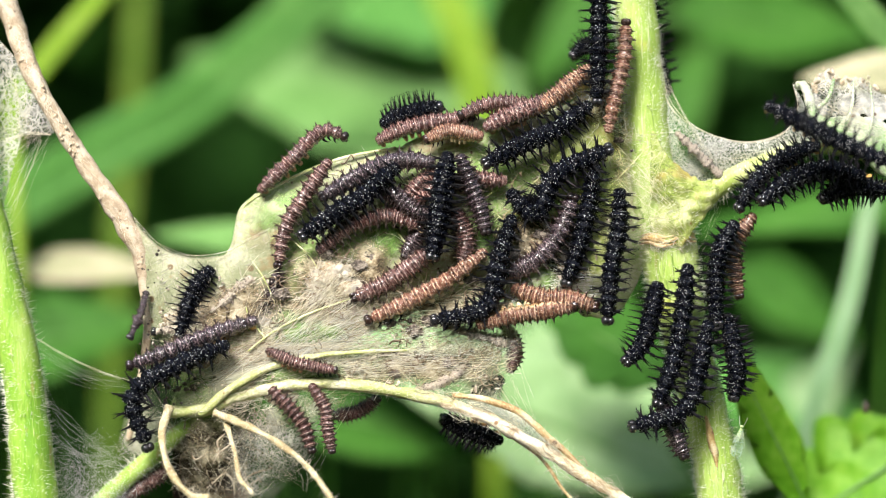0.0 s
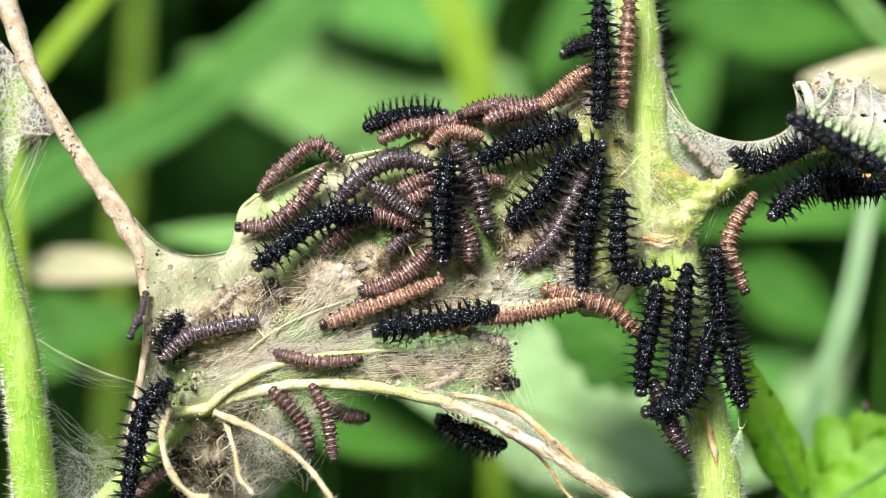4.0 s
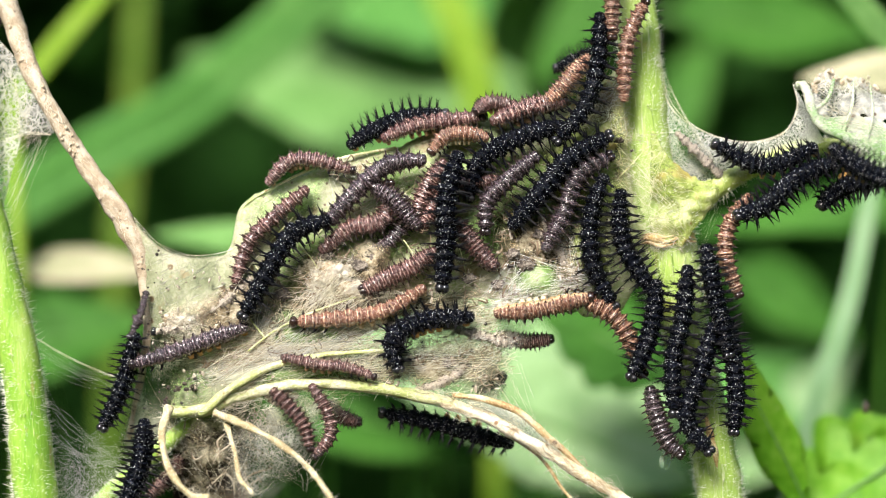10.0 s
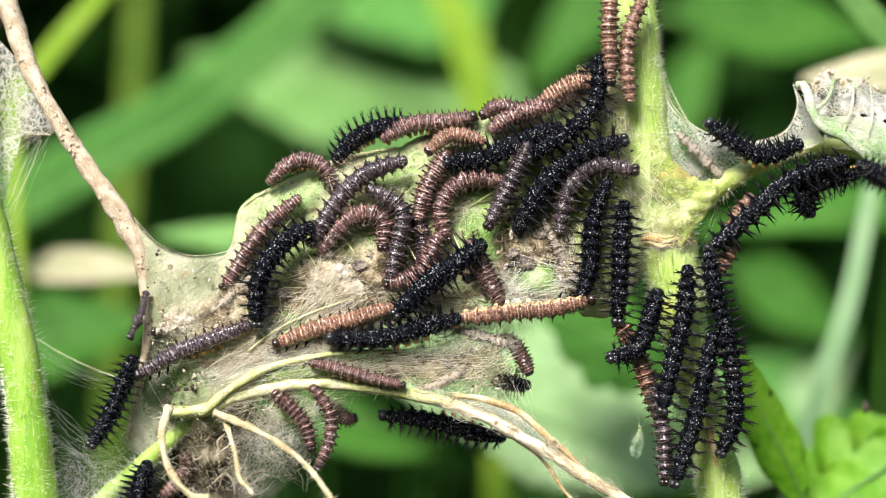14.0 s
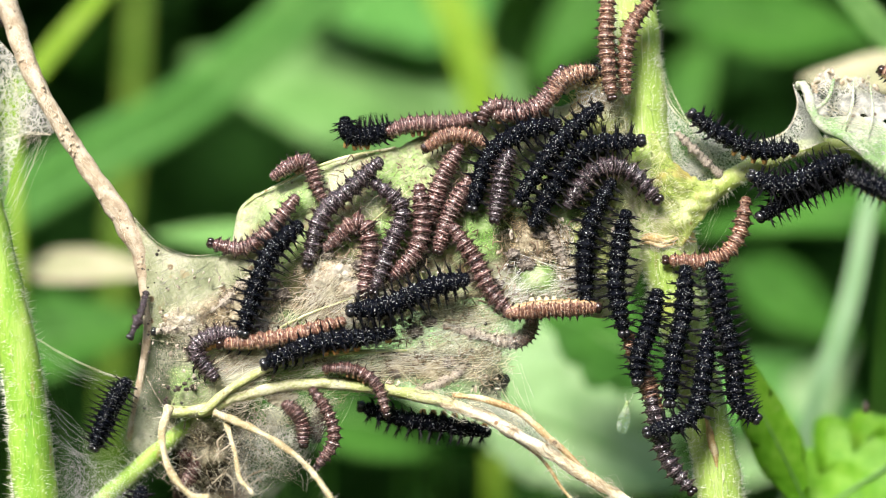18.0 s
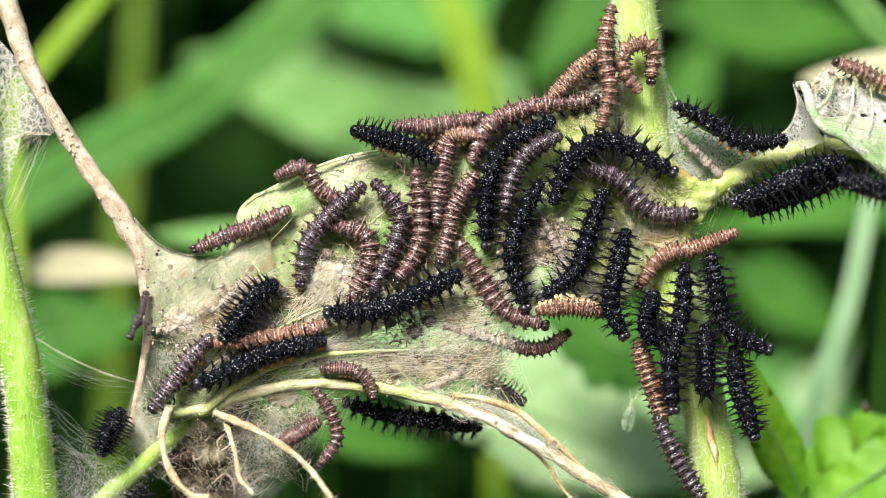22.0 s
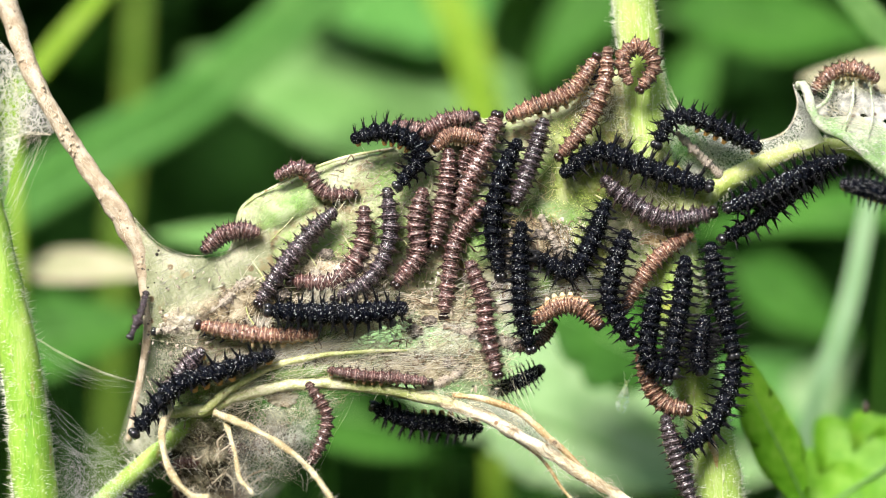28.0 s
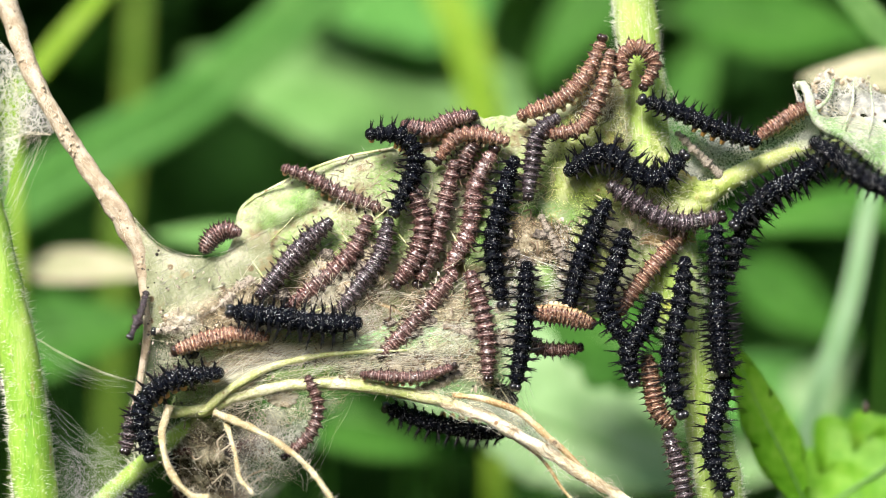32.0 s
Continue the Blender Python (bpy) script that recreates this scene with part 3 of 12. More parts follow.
def leaf_blade(length, width, teeth, fold, droop, seed, nu=None, cut=0.0):
    """A nettle leaf blade along +Y from the origin, toothed edge, sunken side veins (mm)."""
    bm = bmesh.new()
    nu = nu or teeth * (8 if cut else 4) + 1
    rows = []
    for i in range(nu):
        u = i / (nu - 1)
        w = width * 0.5 * (math.sin(math.pi * min(1.0, u ** 0.62)) ** 0.85 + 0.015) * (1 - 0.12 * u)
        tooth = (u * teeth) % 1.0
        row = []
        for j in range(-6, 7):
            s = j / 6
            e = w * abs(s)
            y = length * u + (0.55 * length / teeth * tooth * abs(s) ** 4) + 0.10 * length * abs(s)
            if abs(j) == 6:
                e *= 1.0 + 0.10 * (1 - tooth)
            if cut and abs(s) > 0.4:
                k = (abs(s) - 0.4) / 0.6
                e *= 1 - cut * k * (1 - math.sin(math.pi * min(1.0, tooth * 1.15)) ** 0.7)
                y += cut * length / teeth * 0.5 * k * (1 - u)
            vein = -0.02 * width * abs(math.sin((u * 7 - abs(s) * 1.3) * math.pi)) ** 6 * min(1, abs(s) * 4) * (1 - abs(s))
            z = fold * e + vein - droop * length * u * u + 0.03 * width * noise.noise(Vector((s * 2, u * 5, seed)))
            row.append(bm.verts.new(Vector((math.copysign(e, s), y - 0.10 * length * abs(s) * u, z)) * MM))
        rows.append(row)
    for a, b in zip(rows, rows[1:]):
        for j in range(12):
            bm.faces.new((a[j], a[j + 1], b[j + 1], b[j]))
    return bm


def nettle_leaf(base, tip, facing, width, mat, label, teeth=11, fold=0.18, droop=0.06, group="nettle leaves", seed=1, cut=0.0):
    """A leaf from base to tip (mm), its upper side towards facing."""
    b, t = Vector(base), Vector(tip)
    y = (t - b).normalized()
    z = Vector(facing)
    z = (z - y * z.dot(y)).normalized()
    m = Matrix((y.cross(z), y, z)).transposed().to_4x4()
    m.translation = b * MM
    ln = (t - b).length
    ob = thing("nettle_leaf", base, label, "leaf", group)
    ob.matrix_world = m
    thicken(part("blade", leaf_blade(ln, width, teeth, fold, droop, seed, None, cut), mat, ob), 0.25)
    bm = bmesh.new()
    tube(bm, [(0, -0.06 * ln, 0), (0, ln * 0.3, 0.02 * ln - droop * ln * 0.09), (0, ln * 0.65, -droop * ln * 0.42), (0, ln * 0.98, -droop * ln * 0.96)], [width * 0.022, width * 0.016, width * 0.006], 6, 14)
    part("midrib", bm, GREENS[1], ob)
    low = m.inverted() @ (Vector((b.x, b.y, 0)) * MM)
    back = m.inverted().to_3x3() @ Vector((0, 1, 0))
    bm = bmesh.new()
    foot = low / MM + back * 60
    tube(bm, [(0, -0.05 * ln, 0), back * 22 + Vector((0, -0.06 * ln, 0)), back * 50 + (low / MM) * 0.12, back * 60 + (low / MM) * 0.5, foot], [0.5, 0.6, 0.9, 1.4, 1.8], 6, 20)
    part("stalk", bm, GREENS[0], ob)
    return ob


def grass_blade(points, width, mat, label, name="grass_blade", group="grass blades", fold=0.25):
    """A folded blade of grass through the points (mm)."""
    line = spline(points, 40)
    bm = bmesh.new()
    rows = []
    for i, c in enumerate(line):
        t = (line[min(i + 1, 39)] - line[max(i - 1, 0)]).normalized()
        x = t.cross(Vector((0, -1, 0))).normalized()
        y = x.cross(t)
        w = width * 0.5 * (1 - 0.25 * (i / 39) ** 3)
        rows.append([bm.verts.new((c + x * w * s - y * fold * w * (1 - abs(s)) - Vector(points[0])) * MM) for s in (-1, -0.55, -0.12, 0, 0.12, 0.55, 1)])
    for a, b in zip(rows, rows[1:]):
        for j in range(6):
            bm.faces.new((a[j], a[j + 1], b[j + 1], b[j]))
    ob = thing(name, points[0], label, "grass", group)
    thicken(part("blade", bm, mat, ob), 0.3)
    bm = bmesh.new()
    tube(bm, [line[i] + Vector((0, -fold * width * 0.5 - 0.1, 0)) for i in range(0, 40, 13)], [width * 0.04, width * 0.03], 6, 24, 0, points[0])
    part("midrib", bm, mat, ob)
    foot = min((line[0], line[-1]), key=lambda q: q.z)
    bm = bmesh.new()
    tube(bm, [foot, foot + Vector((0, 8, -60)), Vector((foot.x * 1.05, foot.y + 20, foot.z * 0.5)), Vector((foot.x * 1.1, foot.y + 30, -2))], [width * 0.3, width * 0.25, 1.6, 1.8], 6, 24, 0, points[0])
    part("stalk", bm, mat, ob)
    return ob


# ---- ground and the undergrowth far behind ----
def setting():
    bm = bmesh.new()
    n = 60
    rows = []
    for i in range(n + 1):
        for j in range(n + 1):
            x, y = [math.copysign(abs(k / n * 2 - 1) ** 3 * 400, k / n * 2 - 1) for k in (i, j)]
            rows.append(bm.verts.new((x, y, 0.02 * noise.noise(Vector((x * 3, y * 3, 0))))))
    for i in range(n):
        for j in range(n):
            a = i * (n + 1) + j
            bm.faces.new((rows[a], rows[a + n + 1], rows[a + n + 2], rows[a + 1]))
    tagged(part("ground", bm, SOIL), "dark damp soil under the nettles", "ground", kind="structure")
    rnd = random.Random(11)

    def leaves(name, spots, mat, label, low=(25, 10), high=(70, 30), flat=0.0):
        """Loose foliage: one pointed, folded leaf at each spot (mm)."""
        verts, faces = [], []
        for c in spots:
            ln, w = rnd.uniform(low[0], high[0]), rnd.uniform(low[1], high[1])
            d = Vector((rnd.uniform(-1, 1), rnd.uniform(-1, 1), rnd.uniform(-1, 0.5) * (1 - flat))).normalized()
            s = d.cross(Vector((rnd.uniform(-1, 1) * (1 - flat), rnd.uniform(-1, 1) * (1 - flat), 1))).normalized()
            q = d.cross(s) * w * 0.2
            pts = [c, c + d * ln * 0.3 + s * w * 0.45 + q, c + d * ln * 0.65 + s * w * 0.35 + q, c + d * ln, c + d * ln * 0.65 - s * w * 0.35 + q, c + d * ln * 0.3 - s * w * 0.45 + q, c + d * ln * 0.45]
            k = len(verts)
            verts += [tuple(p * MM) for p in pts]
            faces += [(k + a, k + (a + 1) % 6, k + 6) for a in range(6)]
        me = bpy.data.meshes.new(name)
        me.from_pydata(verts, [], faces)
        me.materials.append(mat)
        tagged(new(name, me), label, "undergrowth", kind="stuff")

    deep = []
    for _ in range(2800):
        y = rnd.uniform(300, 1200)
        spread = 0.39 * (246 + y)
        deep.append(Vector((rnd.uniform(-spread, spread), y, 600 + rnd.uniform(-1.1, 1.0) * spread * 0.75 - 0.05 * y)))
    for _ in range(9000):
        a, r = rnd.uniform(0, 2 * math.pi), 2600 * math.sqrt(rnd.random())
        x, y = r * math.cos(a), r * math.sin(a)
        if y > 300 or abs(x) > 450 or y < -700:
            deep.append(Vector((x, y, rnd.uniform(20, 520))))
    leaves("undergrowth", deep, GREENS[-1], "dense undergrowth leaves, deep shade put into their dark green")
    # leaves above and beside the view, added to keep sun off the background
    tops = []
    for _ in range(9000):
        y = rnd.triangular(115, 2300, 200)
        tops.append(Vector((rnd.gauss(-60, 560), y, 640 + 0.16 * (246 + min(y, 1300)) + rnd.uniform(0, 240))))
    for _ in range(9000):
        a, r = rnd.uniform(0, 2 * math.pi), 500 + 2200 * math.sqrt(rnd.random())
        x, y = r * math.cos(a), r * math.sin(a)
        rise = 360 * noise.noise(Vector((x * 0.0016, y * 0.0016, 2)))
        if y > 150 and not (abs(x) < 0.36 * (246 + y)):
            tops.append(Vector((x, y, 560 + rise + rnd.uniform(-200, 250))))
        elif y < -650 or abs(x) > 600:
            tops.append(Vector((x, y, 330 + 0.5 * rise + rnd.uniform(-200, 150))))
    leaves("nettle_tops", tops, GREENS[0], "unseen leaf canopy added to shade the background", (40, 20), (80, 40), 0.5)
    # added bank all round: hides sky, cuts low light, near-black to read as shade
    bm = bmesh.new()
    cols = []
    for i in range(121):
        a = math.pi * 2 * i / 120
        col = []
        for j in range(21):
            u = j / 20
            r = 2.1 + 2.6 * u
            h = math.sin(math.pi * u) ** 0.7 * (1.75 + 0.45 * noise.noise(Vector((math.cos(a) * 4, math.sin(a) * 4, 1))))
            h += 0.10 * noise.noise(Vector((r * math.cos(a) * 5, r * math.sin(a) * 5, 7)))
            col.append(bm.verts.new((r * math.cos(a), r * math.sin(a), h - 0.06)))
        cols.append(col)
    for a, b in zip(cols, cols[1:]):
        for j in range(20):
            bm.faces.new((a[j], b[j], b[j + 1], a[j + 1]))
    tagged(part("backdrop", bm, GREENS[-1]), "added bank hiding the sky, shade put into its dark green", "bank", kind="structure")
    bank = []
    for _ in range(7000):
        a, r = rnd.uniform(0, 2 * math.pi), rnd.uniform(2200, 4500)
        u = (r - 2100) / 2600
        h = math.sin(math.pi * u) ** 0.7 * (1750 + 450 * noise.noise(Vector((math.cos(a) * 4, math.sin(a) * 4, 1))))
        bank.append(Vector((r * math.cos(a), r * math.sin(a), h + rnd.uniform(-40, 120))))
    leaves("bank_foliage", bank, GREENS[4], "shade-coloured green leaves covering the added bank", (60, 30), (150, 80), 0.3)


def distance():
    """Leaves and stalks out of focus behind the nest."""
    far = "out of focus behind the nest"
    grass_blade([(-84.8, 100, 600.1), (-59.5, 100, 614.6), (-39.5, 98, 625.7), (-11.5, 95, 649.1)], 9.6, GREENS[3], "broad green grass blade arching " + far)
    grass_blade([(-63.4, 60, 621.6), (-55.9, 60, 630.8), (-45.9, 60, 642.4)], 3.4, GREENS[2], "bright yellow-green grass blade " + far)
    grass_blade([(-1.4, 110, 648.3), (4.9, 110, 631.9), (8.3, 112, 610.8), (9.4, 116, 588.3)], 6.4, GREENS[2], "upright yellow-green stalk " + far, "plant_stalk")
    grass_blade([(-63.8, 150, 550.7), (-62.1, 150, 595.8), (-59.5, 152, 626.0), (-58.4, 154, 654.3)], 4.4, GREENS[5], "dull olive stalk in shade " + far, "plant_stalk")
    nettle_leaf((22.1, 115, 616.7), (-46.9, 135, 637.3), (-0.1, -0.9, 0.6), 30, GREENS[1], "large pale green nettle leaf " + far, seed=3)
    nettle_leaf((12.0, 135, 648.6), (-28.2, 120, 646.7), (0.1, -0.9, 0.5), 34, GREENS[3], "large mid-green nettle leaf " + far, seed=4)
    nettle_leaf((37.8, 115, 640.2), (78.0, 125, 639.3), (0.0, -0.8, 0.7), 22, GREENS[4], "shade-coloured green nettle leaf " + far, seed=5)
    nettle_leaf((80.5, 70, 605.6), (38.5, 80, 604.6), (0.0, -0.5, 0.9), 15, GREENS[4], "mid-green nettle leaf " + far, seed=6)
    grass_blade([(66.3, 40, 622.6), (58.6, 40, 631.9), (50.8, 40, 640.4)], 3.6, GREENS[1], "pale green grass blade " + far)
    nettle_leaf((68.2, 35, 623.6), (49.4, 42, 624.4), (0.0, -0.8, 0.6), 7.5, LEAF_BEIGE, "withered beige leaf " + far, seed=7)
    grass_blade([(49.1, 48, 563.4), (52.3, 48, 577.8), (57.1, 48, 592.1), (60.6, 48, 608.8)], 3.0, GRASS_PALE, "pale bluish-green grass stem " + far, "plant_stalk")
    nettle_leaf((-65.4, 70, 597.1), (-40.1, 60, 597.6), (0.0, -0.7, 0.7), 7, LEAF_BEIGE, "withered beige-green leaf " + far, seed=8)
    nettle_leaf((-20.2, 60, 600.1), (-44.0, 70, 603.1), (0.0, -0.7, 0.7), 7, GREENS[1], "pale green leaf " + far, seed=9)
    nettle_leaf((33.6, 46, 581.2), (14.0, 47, 591.6), (0.1, -0.8, 0.5), 15.5, GREENS[4], "deeply toothed mid-green nettle leaf " + far, teeth=4, seed=10, cut=0.5, fold=0.05, droop=-0.05)
    nettle_leaf((40.0, 72, 570.6), (-22.0, 70, 593.6), (0.0, -0.8, 0.6), 30, GREEN_PALE, "broad pale mint-green nettle leaf " + far, seed=25)
    nettle_leaf((-2.0, 74, 584.6), (30.0, 70, 566.6), (0.0, -0.8, 0.6), 20, GREEN_PALE, "broad pale mint-green nettle leaf " + far, seed=26)
    nettle_leaf((1.3, 60, 579.3), (37.2, 62, 566.7), (0.0, -0.8, 0.7), 24, GREEN_PALE, "pale green nettle leaf hanging " + far, seed=11)
    nettle_leaf((-27.0, 78, 575.0), (11.0, 78, 570.5), (0.0, -0.8, 0.7), 15, GREENS[4], "mid-green nettle leaf low down " + far, seed=12)
    nettle_leaf((-7.6, 90, 570.9), (-32.7, 95, 583.5), (0.0, -0.8, 0.7), 18, GREENS[0], "mid-green nettle leaf low down " + far, seed=13)
    nettle_leaf((-78.0, 95, 581.6), (-48.4, 95, 589.0), (0.0, -0.8, 0.7), 18, GREENS[4], "shade-coloured green nettle leaf low down " + far, seed=14)
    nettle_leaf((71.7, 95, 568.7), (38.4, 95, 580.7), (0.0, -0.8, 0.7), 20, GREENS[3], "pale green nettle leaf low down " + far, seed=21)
    nettle_leaf((35.2, 140, 611.6), (51.1, 150, 640.9), (0.0, -0.8, 0.6), 13, GREENS[4], "shade-coloured green nettle leaf " + far, seed=22)
    nettle_leaf((34.2, 130, 651.1), (14.9, 130, 629.7), (0.0, -0.8, 0.6), 12, GREENS[4], "shade-coloured green nettle leaf " + far, seed=23)
    nettle_leaf((49.2, 120, 597.1), (73.0, 120, 584.2), (0.0, -0.8, 0.6), 13, GREENS[4], "shade-coloured green nettle leaf " + far, seed=24)
    nettle_leaf((45.9, 14, 566.6), (34.6, 10, 589.0), (-0.1, -0.75, 0.65), 6.6, LEAF_NEAR, "narrow fresh green nettle leaf behind the stem", seed=15, fold=0.05, teeth=5, cut=0.10, droop=-0.03)
    nettle_leaf((64.1, 17, 577.2), (43.0, 20, 563.9), (-0.1, -0.9, 0.4), 20, LEAF_NEAR, "fresh green lobed nettle leaf below the nest", seed=16, fold=0.04, teeth=4, cut=0.58)
    nettle_leaf((45.6, 26, 564.0), (64.9, 30, 573.9), (-0.2, -0.7, 0.7), 12, LEAF_NEAR, "fresh green toothed nettle leaf below the nest", seed=17, teeth=6, cut=0.25)
    bm = bmesh.new()
    bmesh.ops.create_icosphere(bm, subdivisions=2, radius=1, matrix=Matrix.Diagonal((0.42 * MM, 0.42 * MM, 0.85 * MM, 1)))
    for v in bm.verts:
        v.co *= 1 + 0.25 * noise.noise(v.co * 2500)
    ob = part("dropping", bm, FRASS)
    ob.location = Vector((52.4, 12.6, 580.4)) * MM
    tagged(ob, "black caterpillar dropping on the leaf", "dropping")
    nettle_leaf((46.7, 92, 560.3), (66.9, 97, 584.6), (-0.2, -0.7, 0.7), 13, GREEN_PALE, "pale mint-green nettle leaf " + far, seed=18)


# ---- the nettle stems ----
def nettle_stem(points, radius, label, hair_count, seed, count=60, foot=None, mat=STEM):
    ob = thing("nettle_plant", points[-1], label, "nettle", "nettle plants")
    bm = bmesh.new()
    line = tube(bm, points, radius, 16, count, 0.12, points[-1])
    part("stalk", bm, mat, ob)
    if foot:
        bm = bmesh.new()
        end = Vector(points[-1])
        run = (end - Vector(points[-2])).normalized()
        tube(bm, [end - run * 2, end + run * 30, end.lerp(Vector(foot), 0.5), foot], [radius[-1] * 0.98, radius[-1] * 1.1, radius[-1] * 1.2, radius[-1] * 1.3], 12, 40, 0.1, end)
        part("lower_stalk", bm, mat, ob)
    part("stinging_hair_coat", hairs(line, radius, hair_count // 2, 1.6, random.Random(seed), base=points[-1], thick=0.05), HAIR, ob, "fine pale stinging hairs")
    part("down", hairs(line, radius, hair_count * 3, 0.9, random.Random(seed + 50), base=points[-1], thick=0.036), HAIR, ob, "short pale down")
    return ob


def stems():
    main = nettle_stem([(22.0, 2, 640.4), (22.6, 2, 629.6), (23.9, 2, 618.9), (24.7, 2, 610.1), (26.6, 2, 600.7), (28.3, 2, 592.0), (31.0, 2, 581.2), (33.0, 2, 570.5), (34.7, 2, 558.4)],
                       [2.4, 2.5, 2.5, 2.7, 3.4, 2.7, 2.6, 2.8, 2.9], "light green hairy nettle stem with the nest bound to it", 3400, 3, 60, (58.0, 20, -3.0))
    base = (34.7, 2, 558.4)
    for pts, rad in (([(24.5, 1.5, 600.1), (26.8, 0.5, 603.1), (29.7, 0, 605.4), (33.1, 0, 607.7), (37.6, 1, 610.1), (42.7, 2, 612.0), (48.5, 4, 612.1), (55.7, 6, 609.6)], [0.8, 1.2, 1.2, 1.05, 0.95, 0.9, 0.85]),):
        bm = bmesh.new()
        line = tube(bm, pts, rad, 10, 40, 0.08, base)
        part("leaf_stalk", bm, STIPULE_STALK, main, "yellow-green leaf stalk running to the curled leaf")
        part("down", hairs(line, rad, 900, 0.9, random.Random(8), base=base), HAIR, main)
    bm = sheet([(24.4, 0, 614.1), (27.0, -0.4, 610.4), (30.0, -0.8, 608.2), (33.7, -0.6, 608.2)], [(24.3, -0.6, 601.1), (27.9, -1.8, 600.6), (30.2, -1.6, 603.2), (33.6, -0.8, 607.1)], 60, 36, 0.9, 1.5, 51.0, base, 1.0)
    collar = part("stipule", bm, STIPULE, main, "yellow-green downy stipule in the leaf axil")
    thicken(collar, 0.3)
    part("axil_down", hairs(spline([(24.7, -0.5, 607.4), (27.6, -0.8, 606.0), (28.6, -0.8, 602.7), (27.0, -0.5, 601.1)], 30), [1.6], 380, 1.2, random.Random(9), base=base, thick=0.036), HAIR, main)
    part("axil_down", hairs(spline([(28.7, -0.5, 606.1), (31.0, -0.5, 605.9), (33.7, -0.3, 607.4)], 30), [1.0], 180, 1.3, random.Random(10), base=base, thick=0.034), HAIR, main)
    rnd = random.Random(41)
    bm = bmesh.new()
    for drop, thick in ((0.0, 0.34), (-0.5, 0.22), (0.45, 0.17)):
        ring = []
        for k in range(13):
            a = radians(200 + 140 * k / 12)
            ring.append(Vector((26.6, 2, 601.2)) + Vector((3.55 * math.cos(a), 3.55 * math.sin(a), drop + 0.25 * math.sin(k * 0.9) + 0.25 * math.cos(a))))
        tube(bm, ring, [thick * 0.3, thick * 0.9, thick * 1.4, thick, thick * 1.3, thick * 0.7, thick * 0.2], 6, 90, 1.1, base)
    part("node_scar", bm, NODE, main, "pale tan ragged leaf scar at the node")
    bm = bmesh.new()
    for k in range(5):
        a = radians(225 + 22 * k + rnd.uniform(-5, 5))
        c = Vector((26.6, 2, 601.0)) + Vector((3.62 * math.cos(a), 3.62 * math.sin(a), rnd.uniform(-0.2, 0.2)))
        tube(bm, [c, c + Vector((0.35, 0, rnd.uniform(-0.2, 0.2))), c + Vector((0.8, 0.05, rnd.uniform(-0.2, 0.2)))], [0.04, 0.09, 0.03], 5, 8, 0.9, base)
    part("scar_crack", bm, VEIN_DRY, main, "brown cracks in the scar")
    bm = bmesh.new()
    tube(bm, [(30.9, -0.55, 580.4), (31.4, -0.75, 578.1), (31.9, -0.75, 576.1), (32.3, -0.55, 574.1)], [0.12, 0.45, 0.4, 0.1], 8, 16, 0.6, base)
    part("bark_scar", bm, NODE, main, "tan scar along the stem")
    nettle_stem([(-60.4, -1, 649.2), (-58.5, -2, 633.1), (-56.2, -2, 618.6), (-53.0, -2, 602.7), (-50.5, -2, 592.1), (-48.9, -2, 582.9), (-47.7, -2, 571.0), (-46.6, -2, 557.7)], [1.5, 1.55, 1.65, 1.8, 2.0, 2.15, 2.4, 2.6, 2.8], "light green hairy nettle stem beside the nest", 3000, 4, 70, (-30.0, 14, -3.0), STEM_DEEP)
    nettle_stem([(-25.7, 1, 582.3), (-30.5, 1.5, 578.9), (-35.9, 2, 574.2), (-41.3, 2, 569.2), (-47.0, -1, 561.9)], [0.7, 1.0, 1.1, 1.2, 1.2], "green leaf stalk rising under the nest", 400, 6, 40, None, STEM_DEEP)
    # the dry stalk on which the old leaf hangs
    bm = bmesh.new()
    base = (-54.3, 3, 635.8)
    tube(bm, [(-59.5, 0, 645.4), (-54.5, 2.5, 635.8), (-51.5, 2, 628.3), (-49.0, 1, 621.5), (-45.6, 0, 615.4), (-41.6, 0, 609.1), (-37.9, 0, 603.7), (-35.7, 0, 599.4), (-35.1, 0, 594.7), (-34.8, 0, 590.7), (-35.7, 1, 585.3), (-37.4, 2, 577.2)],
         [1.5, 1.55, 1.5, 1.3, 1.1, 0.95, 1.05, 1.15, 1.3, 0.7, 0.5, 0.42, 0.35], 14, 150, 0.2, base)
    ob = thing("withered_stalk", base, "dry brown leaf stalk wrapped in silk", "stalk")
    part("stalk", bm, TWIG, ob)
    rnd = random.Random(17)
    line = spline([(-54.3, 3, 635.8), (-51.5, 2, 628.3), (-49.0, 1, 621.5), (-45.6, 0, 615.4), (-41.6, 0, 609.1), (-37.9, 0, 603.7), (-35.7, 0, 599.4), (-35.1, 0, 594.7)], 120)
    bm = bmesh.new()
    for _ in range(60):
        i = rnd.randrange(100)
        k = i + rnd.randrange(6, 18)
        ring = []
        for f in range(4):
            q = line[min(119, i + (k - i) * f // 3)]
            ring.append(q + Vector((rnd.uniform(-0.9, 0.9), -rnd.uniform(0.7, 1.2), rnd.uniform(-0.6, 0.6))))
        tube(bm, ring, [0.018], 3, 8, 0, base)
    part("silk_wrap", bm, SILK, ob, "pale silk threads")
    bm = bmesh.new()
    for _ in range(120):
        c = line[rnd.randrange(112)] + Vector((rnd.uniform(-0.8, 0.8), -rnd.uniform(0.75, 1.05), rnd.uniform(-0.4, 0.4)))
        r = rnd.uniform(0.1, 0.3)
        bmesh.ops.create_icosphere(bm, subdivisions=1, radius=1, matrix=Matrix.Translation((c - Vector(base)) * MM) @ Matrix.Diagonal((r * MM, r * 0.6 * MM, r * 1.3 * MM, 1)))
